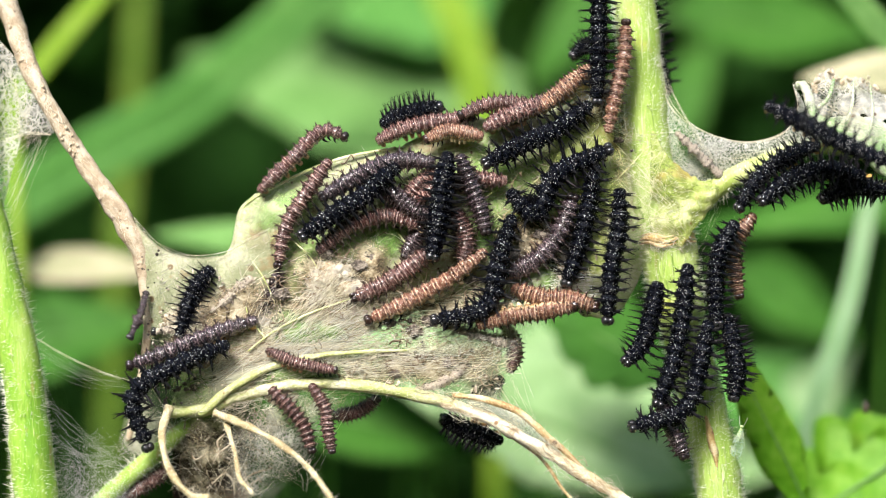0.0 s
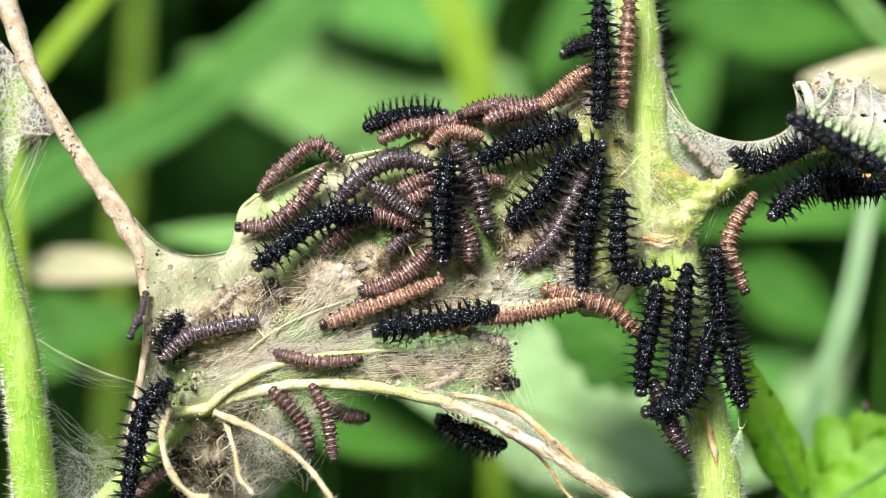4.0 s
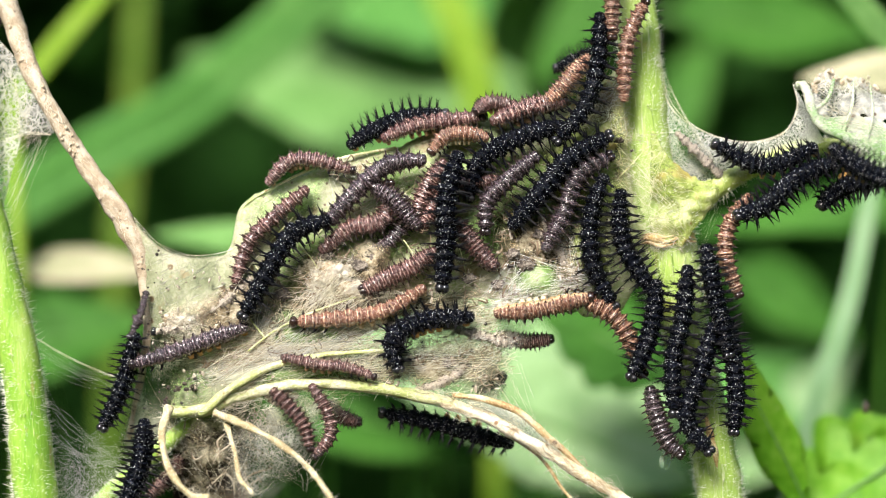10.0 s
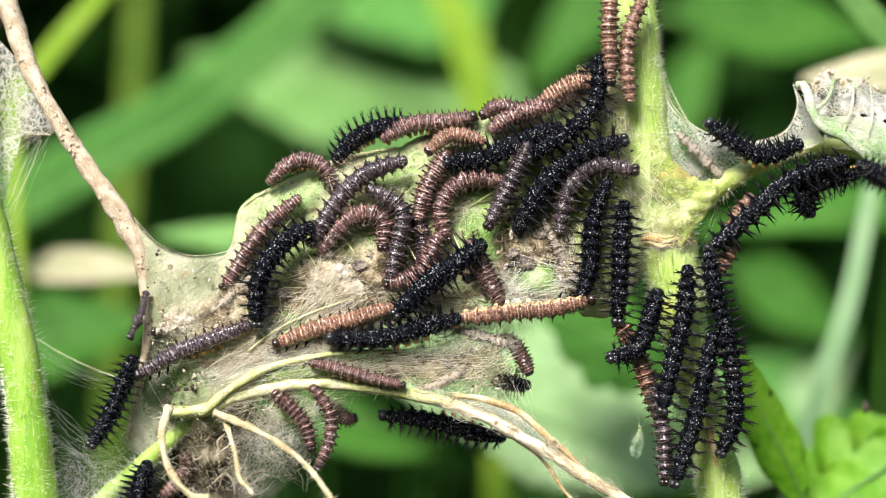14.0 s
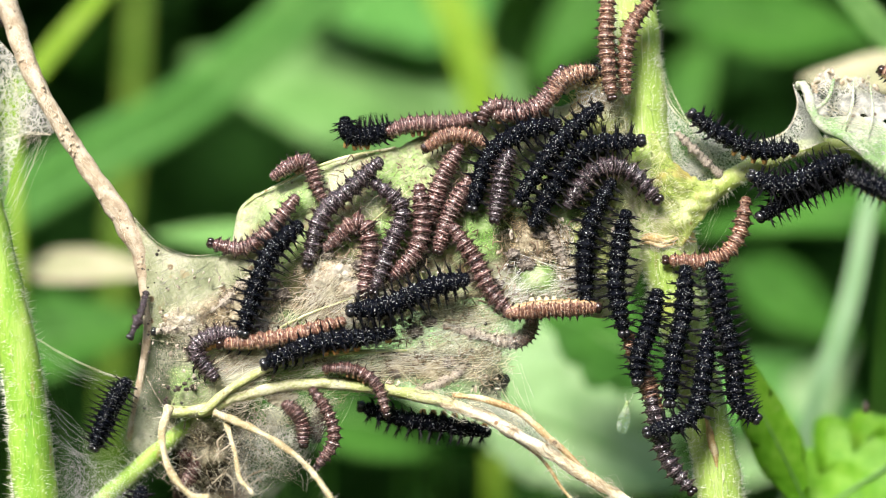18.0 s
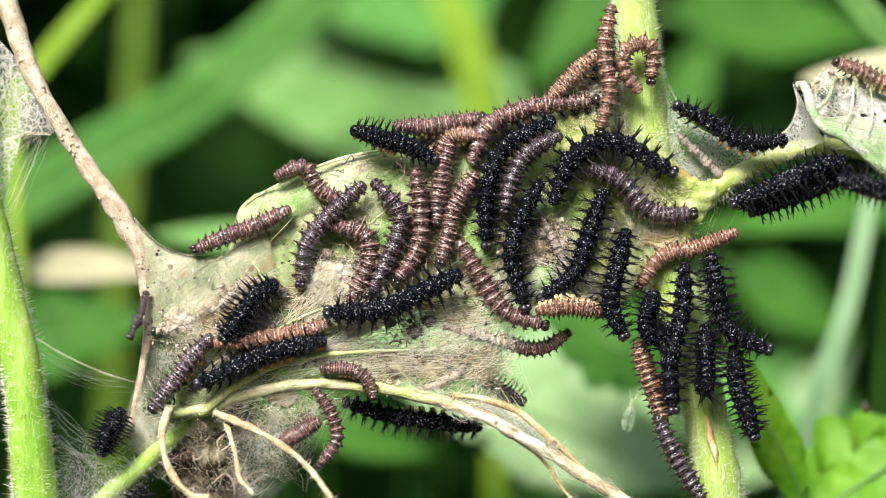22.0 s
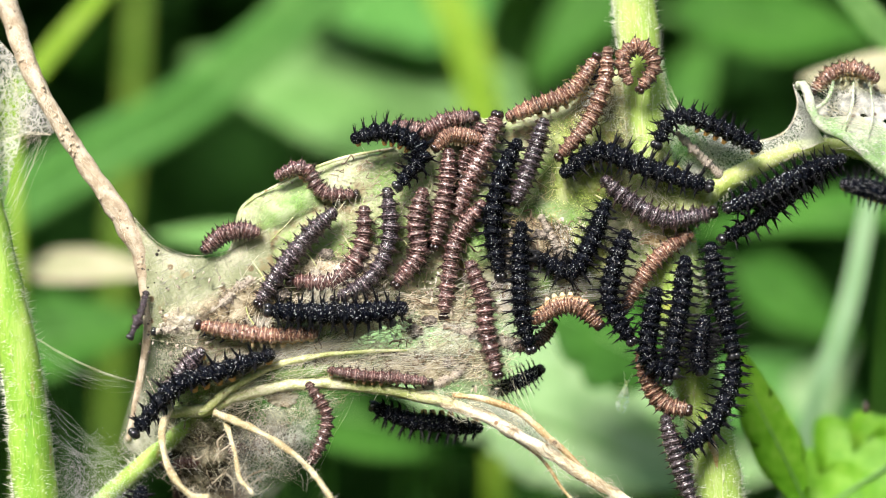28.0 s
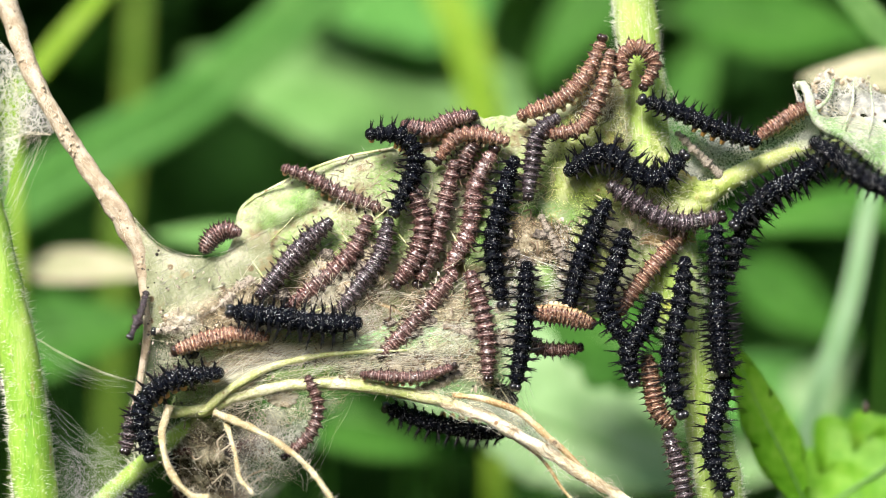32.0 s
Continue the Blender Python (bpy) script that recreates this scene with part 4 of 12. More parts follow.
    part("bark_flakes", bm, TWIG, ob)


def nest():
    """The silk-bound leaf, its ribs and webs."""
    base = (-5.6, 1, 597.4)
    leaf = thing("webbed_leaf", base, "pale green withered nettle leaf matted with silk and droppings", "leaf")
    bm = sheet([(-27.4, 1, 595.5), (-26.4, 1, 598.2), (-25.0, 1, 600.8), (-23.7, 1, 605.3), (-18.3, 1, 608.2), (-12.3, 1, 610.6), (-5.6, 1, 612.0), (1.1, 1, 615.1), (7.8, 1, 615.8), (14.5, 1, 617.1), (18.2, 1.5, 619.5), (21.2, 2, 621.6)],
               [(-32.6, 1, 580.4), (-29.6, 1, 580.8), (-25.6, 0, 581.9), (-20.3, 0, 583.4), (-14.6, 0, 585.4), (-9.6, 0, 589.6), (-3.0, 0, 592.6), (3.6, 0, 594.2), (8.6, 0, 593.6), (14.5, 1, 592.6), (20.6, 2, 592.3), (25.3, 2, 600.7)], 120, 44, 1.5, 0.8, 2.0, base, 0.5)
    thicken(part("blade", bm, LEAF_OLD, leaf), 0.2)
    ribs = [([(-25.5, -0.5, 582.8), (-20.2, -1.2, 586.0), (-14.8, -1.4, 587.5), (-9.5, -1.4, 588.0), (-4.9, -1.2, 587.8)], [0.36, 0.32, 0.18], VEIN),
            ([(-22.7, -2.6, 588.1), (-20.0, -2.9, 590.2), (-16.7, -3, 592.0), (-13.4, -3, 593.3), (-10.2, -2.6, 594.4)], [0.10, 0.13, 0.11, 0.07], VEIN),
            ([(-20.7, -2.8, 589.5), (-22.7, -2.6, 592.2), (-23.3, -1.8, 594.8)], [0.14, 0.1, 0.05], VEIN),
            ([(-28.4, -1.8, 580.6), (-24.6, -2.6, 583.8), (-20.2, -2.9, 586.2), (-14.8, -3.0, 587.5), (-9.5, -2.9, 588.0), (-4.2, -2.7, 588.2)], [0.55, 0.5, 0.42, 0.34, 0.26, 0.12], VEIN),
            ([(-24.9, 0.2, 600.6), (-23.8, 0.4, 602.5), (-23.5, 0.6, 605.1), (-18.3, 0.4, 608.2), (-12.3, 0.4, 610.6), (-5.6, 0.6, 612.0)], [0.06, 0.10, 0.16, 0.18, 0.15], VEIN),
            ([(-12.2, -1, 597.4), (-9.5, -1.5, 594.8), (-4.2, -1.5, 592.1)], [0.2, 0.3, 0.2], VEIN_DRY)]
    rnd = random.Random(71)
    for k in range(16):
        u = k / 15
        a = Vector((-23.5, -0.7, 600.1)).lerp(Vector((19.7, -0.6, 607.4)), u)
        b = a + Vector((rnd.uniform(3, 8), rnd.uniform(-1.2, -0.4), rnd.uniform(-9, -4)))
        if k % 2:
            b = a + Vector((rnd.uniform(2, 6), rnd.uniform(-0.8, -0.2), rnd.uniform(3, 6)))
        ribs.append(([a, a.lerp(b, 0.5) + Vector((0.5, -0.9, 0.4)), b], [0.10, 0.08, 0.03], VEIN))
    for a, b, label in (([(-32.7, -0.5, 586.1), (-30.1, -1, 586.8), (-26.4, -1.4, 586.8)], [(-32.2, -0.6, 580.8), (-28.8, -1.2, 581.4), (-25.4, -1.6, 582.8)], "green scrap of living leaf"),
                        ([(-18.8, -2.15, 593.5), (-14.8, -2.2, 592.1), (-9.5, -2.15, 590.8)], [(-22.7, -2.1, 589.5), (-17.4, -2.2, 588.2), (-10.8, -2.2, 588.5)], "green scrap of living leaf"),
                        ([(-23.4, -2.15, 585.9), (-17.4, -2.3, 586.9), (-9.5, -2.2, 587.2)], [(-23.4, -2.1, 583.5), (-17.4, -2.2, 584.5), (-9.5, -2.2, 584.7)], "green scrap of living leaf"),
                        ([(12.0, -1.0, 615.2), (17.0, -1.1, 616.6), (22.0, -0.8, 617.6)], [(10.5, -1.1, 605.4), (16.5, -1.3, 603.6), (22.4, -1.0, 602.4)], "yellow-green leaf base beside the stem"),
                        ([(-22.6, -0.4, 604.6), (-19.0, -0.6, 606.8), (-13.0, -0.5, 608.8)], [(-22.8, -0.5, 601.6), (-19.0, -0.7, 602.6), (-14.5, -0.6, 605.0)], "living green rim of the leaf"),
                        ([(-9.0, -1.0, 603.6), (-7.0, -1.2, 603.8), (-4.8, -1.1, 603.0)], [(-9.6, -1.2, 599.4), (-7.0, -1.4, 598.8), (-4.4, -1.2, 599.2)], "green scrap of living leaf"),
                        ([(1.6, -1.2, 604.6), (4.6, -1.3, 605.0), (8.0, -1.2, 604.4)], [(0.8, -1.4, 598.2), (4.4, -1.5, 597.6), (7.4, -1.4, 598.8)], "green scrap of living leaf"),
                        ([(8.5, -2.0, 599.4), (11.0, -2.1, 598.8), (13.5, -2.0, 599.4)], [(7.5, -2.1, 595.2), (10.5, -2.2, 594.4), (13.8, -2.1, 594.8)], "green scrap of living leaf"),
                        ([(14.5, -1.9, 603.0), (17.0, -2.0, 603.4), (19.5, -1.8, 603.0)], [(15.0, -2.0, 597.0), (17.5, -2.1, 596.0), (20.0, -1.9, 596.0)], "yellow-green leaf base beside the stem"),
                        ([(6.4, -0.8, 606.0), (11.7, -0.9, 607.4), (18.4, -0.6, 609.4)], [(7.0, -0.9, 597.4), (11.7, -1, 598.1), (19.7, -0.8, 600.1)], "living green leaf by the stem")):
        thicken(part("living_patch", sheet(a, b, 30, 16, 0.4, 0.5, 40, base, 2.2, 0.3), STIPULE if "yellow" in label else LEAF_FRESH, leaf, label), 0.1)
    for a, b, seed in (([(-17.5, -1.9, 600.0), (-12.5, -2.1, 600.2), (-6.5, -2.0, 599.0)], [(-22.5, -1.9, 590.5), (-15.0, -2.2, 591.5), (-6.0, -2.2, 593.5)], 61),
                       ([(5.5, -1.5, 604.4), (11.5, -1.7, 604.4), (17.0, -1.5, 602.0)], [(6.5, -1.9, 597.2), (12.0, -2.0, 596.4), (17.5, -1.8, 595.6)], 62),
                       ([(-6.5, -2.1, 596.5), (-1.0, -2.2, 595.0), (5.0, -2.2, 595.5)], [(-5.5, -2.3, 590.0), (0.0, -2.3, 590.6), (6.0, -2.2, 591.2)], 63),
                       ([(-13.0, -2.2, 588.4), (-3.0, -2.4, 588.4), (7.0, -2.2, 588.2)], [(-13.5, -2.2, 584.6), (-3.0, -2.4, 583.9), (6.6, -2.2, 584.6)], 64),
                       ([(-29.5, -1.7, 593.4), (-25.5, -1.8, 596.0), (-20.5, -1.8, 596.8)], [(-28.5, -1.8, 589.2), (-24.5, -1.9, 589.6), (-20.0, -1.9, 591.5)], 65),
                       ([(7.5, -2.2, 603.6), (10.5, -2.3, 604.0), (14.0, -2.2, 603.0)], [(8.0, -2.3, 599.6), (11.0, -2.4, 599.0), (14.0, -2.3, 599.2)], 67),
                       ([(-10.5, -2.0, 600.8), (-8.5, -2.2, 601.0), (-6.0, -2.1, 600.4)], [(-11.5, -2.2, 595.6), (-8.8, -2.4, 595.2), (-6.0, -2.3, 595.8)], 68),
                       ([(15.0, -0.9, 617.0), (18.5, -0.9, 619.0), (21.5, -0.8, 621.0)], [(13.5, -0.9, 611.5), (17.5, -1.0, 609.5), (22.0, -0.8, 610.5)], 66)):
        thicken(part("dry_patch", sheet(a, b, 46, 26, 0.2, 0.9, seed, base, 0.5, 0.35), DRY_FELT, leaf, "brown withered patch of leaf"), 0.05)
    for pts, rad, mat in ribs:
        bm = bmesh.new()
        tube(bm, pts, rad, 7, 26, 0.4, base)
        part("rib", bm, mat, leaf)
    base = (-24.2, -1, 581.5)
    low = thing("leaf_skeleton", base, "bare cream ribs of an eaten nettle leaf", "leaf")
    ribs = [([(-32.8, -1, 580.8), (-28.2, -1, 581.1), (-23.5, -1.5, 583.0), (-17.5, -2, 584.1), (-10.8, -2.4, 584.2), (-2.9, -2.5, 582.9), (1.1, -2.5, 581.9)], [0.7, 0.8, 0.75, 0.7, 0.68, 0.66], VEIN),
            ([(-0.3, -2.5, 582.2), (4.4, -2.5, 580.6), (11.0, -2.2, 576.9), (16.9, -1.8, 573.3), (22.9, -1.5, 569.6)], [0.62, 0.74, 0.78, 0.7, 0.6], RIB_CREAM),
            ([(-32.1, -1.4, 581.5), (-32.9, -2, 578.6), (-32.0, -2.4, 574.3), (-29.6, -2.4, 571.3), (-27.3, -2.4, 571.0)], [0.5, 0.45, 0.4, 0.3], RIB_TAN),
            ([(-26.8, -1.4, 580.8), (-22.1, -2, 578.9), (-17.4, -2.2, 576.0), (-14.8, -2.2, 573.3), (-12.7, -2.2, 570.3)], [0.5, 0.4, 0.32, 0.3], RIB_TAN),
            ([(-25.5, -1.2, 579.8), (-24.4, -1.6, 576.2), (-23.8, -1.8, 573.3), (-22.2, -2, 571.3)], [0.35, 0.28, 0.22], RIB_TAN),
            ([(1.1, -1.8, 582.9), (5.0, -2.4, 582.4), (9.0, -2.6, 580.9), (11.6, -2.4, 578.6), (14.3, -2, 576.3), (18.3, -1.6, 572.2)], [0.3, 0.4, 0.45, 0.4, 0.3], VEIN_DRY),
            ([(-14.9, -1, 584.0), (-12.2, -1.2, 586.1), (-6.9, -1.2, 587.6), (-3.6, -1, 587.5)], [0.25, 0.2, 0.15], VEIN_DRY),
            ([(7.7, -1, 578.2), (11.7, -1, 575.2), (14.3, -1, 571.5), (16.3, -1, 569.5)], [0.2, 0.2, 0.15], VEIN_DRY)]
    for k, (pts, rad, mat) in enumerate(ribs):
        if mat is RIB_TAN:
            near = []
            for q, (x, y, z) in enumerate(pts):
                d = 1.5 + 6.5 * q / (len(pts) - 1)
                f = (245.9 + y - d) / (245.9 + y)
                near.append((x * f, y - d, 600 + (z - 600) * f))
            pts = near
        bm = bmesh.new()
        line = tube(bm, pts, rad, 9, 70, 0.5 if mat is RIB_TAN else 0.35, base)
        rib = part("rib", bm, mat, low)
        fuzz = hairs(line, rad, 200, 1.3, random.Random(300 + k), base=base, thick=0.02)
        part("silk_fuzz", fuzz, SILK, rib, "fine silk fuzz")
    bm = sheet([(-33.4, 1.5, 580.3), (-30.4, 1.2, 580.8), (-26.4, 1, 581.8), (-22.0, 1, 582.4)], [(-33.2, 6.6, 568.2), (-30.2, 6.6, 568.2), (-26.8, 6.6, 568.6), (-22.8, 5, 574.0)], 60, 34, 1.0, 3.0, 6.0, base, 1.0, 0.15)
    thicken(part("shrivelled_blade", bm, LEAF_TORN, low, "brown shrivelled leaf remains full of silk"), 0.2)
    # dead leaf with the hollow's shade put into its near-black brown
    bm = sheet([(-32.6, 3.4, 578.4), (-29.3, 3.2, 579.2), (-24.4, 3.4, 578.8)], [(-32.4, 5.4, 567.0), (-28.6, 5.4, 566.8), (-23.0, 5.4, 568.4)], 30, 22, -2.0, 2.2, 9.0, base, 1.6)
    thicken(part("dead_leaf", bm, LEAF_DARK, low, "brown dead leaf darkened for the shade of the hollow"), 0.2)
    bm = sheet([(-26.4, 0.6, 579.0), (-21.4, 0.4, 580.4), (-16.4, 0.2, 581.8), (-11.8, 0, 582.8)], [(-26.0, 3, 567.8), (-22.0, 2.4, 568.6), (-16.6, 1.6, 573.6), (-13.6, 1.0, 577.6)], 50, 34, 0.6, 1.0, 12.0, base, 0.4, 0.35)
    part("web_skin", bm, VEIL, low, "sagging greenish veil of silk")
    bm = sheet([(-10.9, 0, 583.4), (-2.9, 0, 581.9), (4.4, 0, 579.7), (11.1, 0, 576.1), (18.4, 0, 571.4)], [(1.1, 0, 582.7), (6.4, 0, 581.7), (11.1, 0, 579.1), (14.4, 0, 575.4), (19.4, 0, 571.3)], 40, 8, 0.2, 0.3, 8.0, base)
    thicken(part("web_skin", bm, GAUZE, low), 0.05)
    rnd = random.Random(61)
    bm = bmesh.new()
    for _ in range(26):
        c = Vector((-27.3, 0.5, 577.7)) + Vector((rnd.uniform(-6, 6), rnd.uniform(-1.5, 4), rnd.uniform(-6, 5)))
        d = Vector((rnd.uniform(-1, 1), rnd.uniform(-0.3, 0.3), rnd.uniform(-1, 1))) * rnd.uniform(0.8, 3)
        bend = Vector((rnd.uniform(-0.8, 0.8), 0, rnd.uniform(-0.8, 0.8)))
        tube(bm, [c - d, c + bend, c + d], [rnd.uniform(0.03, 0.08), rnd.uniform(0.06, 0.2), 0.03], 5, 10, 0.7, base)
    tagged(part("leaf_litter", bm, LEAF_DRY, low, "brown curled shreds of dry leaf"), kind="stuff")
    # gauze stretched between stem, stalks and leaf
    webs = [([(25.3, 2, 624.3), (26.8, 1, 617.5), (30.5, 1, 614.0), (35.9, 1, 612.7), (40.2, 1, 613.8), (41.9, 1, 616.8), (41.6, 1, 619.5)], [(25.9, 2, 608.1), (28.9, 1, 607.8), (32.2, 1, 607.8), (35.9, 1, 609.4), (39.9, 1, 611.1), (43.2, 1, 612.0), (45.2, 1, 612.8)], 0.4, GAUZE, "grey silk web stretched from stem to curled leaf"),
            ([(-55.1, 4, 627.2), (-51.6, 3, 623.3), (-49.3, 2, 620.9), (-47.1, 1, 616.8), (-46.1, 1, 613.8)], [(-55.1, 4, 609.6), (-52.9, 3, 611.9), (-51.0, 2, 613.2), (-48.8, 1, 613.7), (-46.3, 1, 613.6)], 0.3, GAUZE_THIN, "white silk web hung on the dry stalk"),
            ([(-54.9, 3, 611.5), (-52.7, 2, 612.8), (-50.0, 2, 613.6)], [(-53.6, 0, 601.4), (-52.3, 0, 604.1), (-51.5, 1, 607.4)], 0.2, GAUZE_THIN, "thin silk web between stalk and stem"),
            ([(-36.3, -0.6, 603.6), (-34.8, -0.9, 601.8), (-32.6, -1.2, 600.1), (-29.6, -1.2, 599.3), (-25.9, -1.2, 599.5), (-23.7, -1.2, 600.7), (-20.4, -1.2, 602.4)], [(-35.3, 0.4, 589.4), (-33.9, -0.6, 589.2), (-31.6, -1.3, 589.0), (-28.3, -1.3, 589.2), (-24.3, -1.4, 590.1), (-21.4, -1.4, 592.0), (-18.8, -1.3, 594.4)], 0.2, WEB_FELT, "dense specked silk sheet between dry stalk and leaf"),
            ([(-3.6, -1.6, 596.1), (2.4, -1.8, 596.1), (7.7, -1.8, 596.8), (16.3, -1.2, 596.1)], [(-9.5, -1.8, 583.5), (-2.2, -2, 583.5), (3.0, -2, 583.5), (7.7, -1.6, 586.2)], 0.5, GAUZE_DENSE, "dense silk sheet with shed skins woven in"),
            ([(-32.8, -1.2, 592.1), (-24.1, -1.8, 592.8), (-14.8, -2, 595.4), (-6.9, -2, 594.8)], [(-34.1, -1.2, 580.2), (-22.8, -1.8, 582.2), (-14.8, -2, 583.5), (-4.2, -2, 582.9)], 0.5, GAUZE_DENSE, "cream silk sheet fanned over the leaf")]
    webs.append(([(-30.1, -1.5, 583.5), (-24.0, -2.2, 586.5), (-17.4, -2.2, 588.5), (-9.5, -2.2, 588.7)], [(-30.8, -0.8, 579.8), (-24.1, -1.4, 581.8), (-17.5, -1.6, 582.8), (-8.2, -1.6, 583.5)], 0.4, MEMBRANE, "pale silk sheet along the rib"))
    webs.append(([(-24.9, -0.6, 580.4), (-20.8, -1, 581.8), (-14.9, -1.2, 582.8), (-8.9, -1.2, 582.8)], [(-23.0, 1, 576.0), (-20.3, 0.6, 577.3), (-16.3, 0.4, 578.7), (-12.3, 0, 580.4)], 0.4, GAUZE_DENSE, "torn cream silk sheet under the rib"))
    webs.append(([(-35.9, 1, 586.7), (-34.4, 0.8, 583.3), (-32.3, 0.5, 580.4)], [(-39.0, 2.5, 576.5), (-36.6, 2.5, 573.8), (-33.1, 2, 572.5)], 0.3, MEMBRANE, "pale silk sheet between dry stalk and ribs"))
    webs.append(([(-34.6, 0.2, 598.6), (-34.6, 0, 593.0), (-35.2, 0.4, 587.0), (-35.8, 0.8, 582.4)], [(-26.6, -0.4, 598.8), (-26.2, -0.8, 593.0), (-27.2, -0.8, 587.0), (-29.2, -0.4, 581.0)], 0.2, MEMBRANE, "grey-green silk sheet between dry stalk and leaf"))
    webs.append(([(1.0, -0.6, 590.6), (4.8, -0.8, 590.8), (8.3, -0.6, 590.4)], [(-1.5, -0.8, 582.4), (4.0, -0.8, 580.6), (8.2, -0.6, 579.4)], 0.2, MEMBRANE, "thin film of silk hanging over the dry rib"))
    for k, (a, b, amount, mat, label) in enumerate(webs):
        ob = part("silk_web", sheet(a, b, 44, 20, amount, 0.35, 20 + k, a[0], 0, 0.03 if k == 3 else 0.3 if k > 2 else 0.0), mat)
        ob.location = Vector(a[0]) * MM
        tagged(ob, label, "web", "silk webs")
        for side in (a, b):
            bm = bmesh.new()
            for _ in range(2):
                tube(bm, [Vector(p) + Vector((RND.uniform(-0.15, 0.15), -0.05, RND.uniform(-0.15, 0.15))) for p in side], [0.034 if k < 3 else 0.012], 4, 40, 0.3, a[0])
            part("border_thread", bm, SILK, ob, "white border thread")
    # curled leaf at the end of the leaf stalk
    base = (47.0, 3, 614.2)
    curl = thing("curled_leaf", base, "curled nettle leaf silvered with silk, ragged edge", "leaf")
    roll = [(41.5, -1.5, 618.9), (41.9, -2.2, 619.4), (42.5, -2.8, 618.4), (42.9, -3.2, 616.2), (44.4, -3.4, 614.0), (46.6, -3.6, 613.0), (49.1, -3.6, 611.0), (52.3, -3.2, 608.6), (57.0, -2.6, 606.4)]
    rim = [(42.8, 1.0, 618.4), (43.9, 1.2, 619.2), (45.4, 1.4, 621.2), (46.9, 1.4, 620.0), (48.6, 1.5, 620.4), (50.2, 1.6, 619.8), (52.3, 1.8, 618.6), (56.5, 2.0, 616.4)]
    half = [(43.2, -1.6, 616.4), (44.6, -1.4, 615.6), (46.4, -1.2, 615.6), (48.2, -1.0, 615.8), (50.0, -1.0, 615.6), (51.6, -0.8, 615.2), (53.6, -0.6, 614.6), (57.0, -0.4, 613.4)]
    thicken(part("blade", sheet(half, roll[2:], 60, 22, 0.8, 1.3, 31.0, base, 0.9), LEAF_CURLED, curl), 0.2)
    part("lacy_blade", sheet(rim, half, 70, 26, 0.9, 1.8, 33.0, base, 1.1), LACE, curl, "white silk lace over the eaten half")
    for pts, rad in ((roll, [0.42, 0.55, 0.5, 0.5, 0.62, 0.66, 0.6, 0.5]), ([(43.0, -3.0, 616.0), (45.0, -2.2, 617.6), (46.0, -0.8, 620.0)], [0.3, 0.22, 0.16]),
                     ([(46.4, -3.4, 613.2), (47.8, -2.2, 616.6), (48.4, -0.2, 619.8)], [0.24, 0.18, 0.12]), ([(49.0, -3.4, 611.6), (50.2, -2.2, 615.4), (50.4, -0.2, 619.2)], [0.22, 0.16, 0.1]), ([(51.6, -3.0, 609.6), (53.2, -2.0, 614.0), (53.0, 0.0, 617.8)], [0.22, 0.16, 0.1])):
        bm = bmesh.new()
        tube(bm, pts, rad, 9, 36, 0.45, base)
        part("rib", bm, LEAF_CURLED, curl)
    rnd = random.Random(83)
    bm = bmesh.new()
    edge = spline(rim, 60)
    for _ in range(46):
        c = edge[rnd.randrange(2, 58)] + Vector((rnd.gauss(0, 0.25), rnd.uniform(-0.8, 0.2), rnd.gauss(-0.15, 0.3))) - Vector(base)
        r = rnd.uniform(0.12, 0.42)
        bmesh.ops.create_icosphere(bm, subdivisions=2, radius=1, matrix=Matrix.Translation(c * MM) @ Euler((rnd.uniform(0, 6), rnd.uniform(0, 6), 0)).to_matrix().to_4x4() @ Matrix.Diagonal((r * 1.5 * MM, r * 0.7 * MM, r * MM, 1)))
    for v in bm.verts:
        v.co += Vector((0.00018, 0, 0.00018)) * noise.noise(v.co * 3000)
    part("frayed_edge", bm, SILK_LUMP, curl, "cream crumbs along the torn edge")


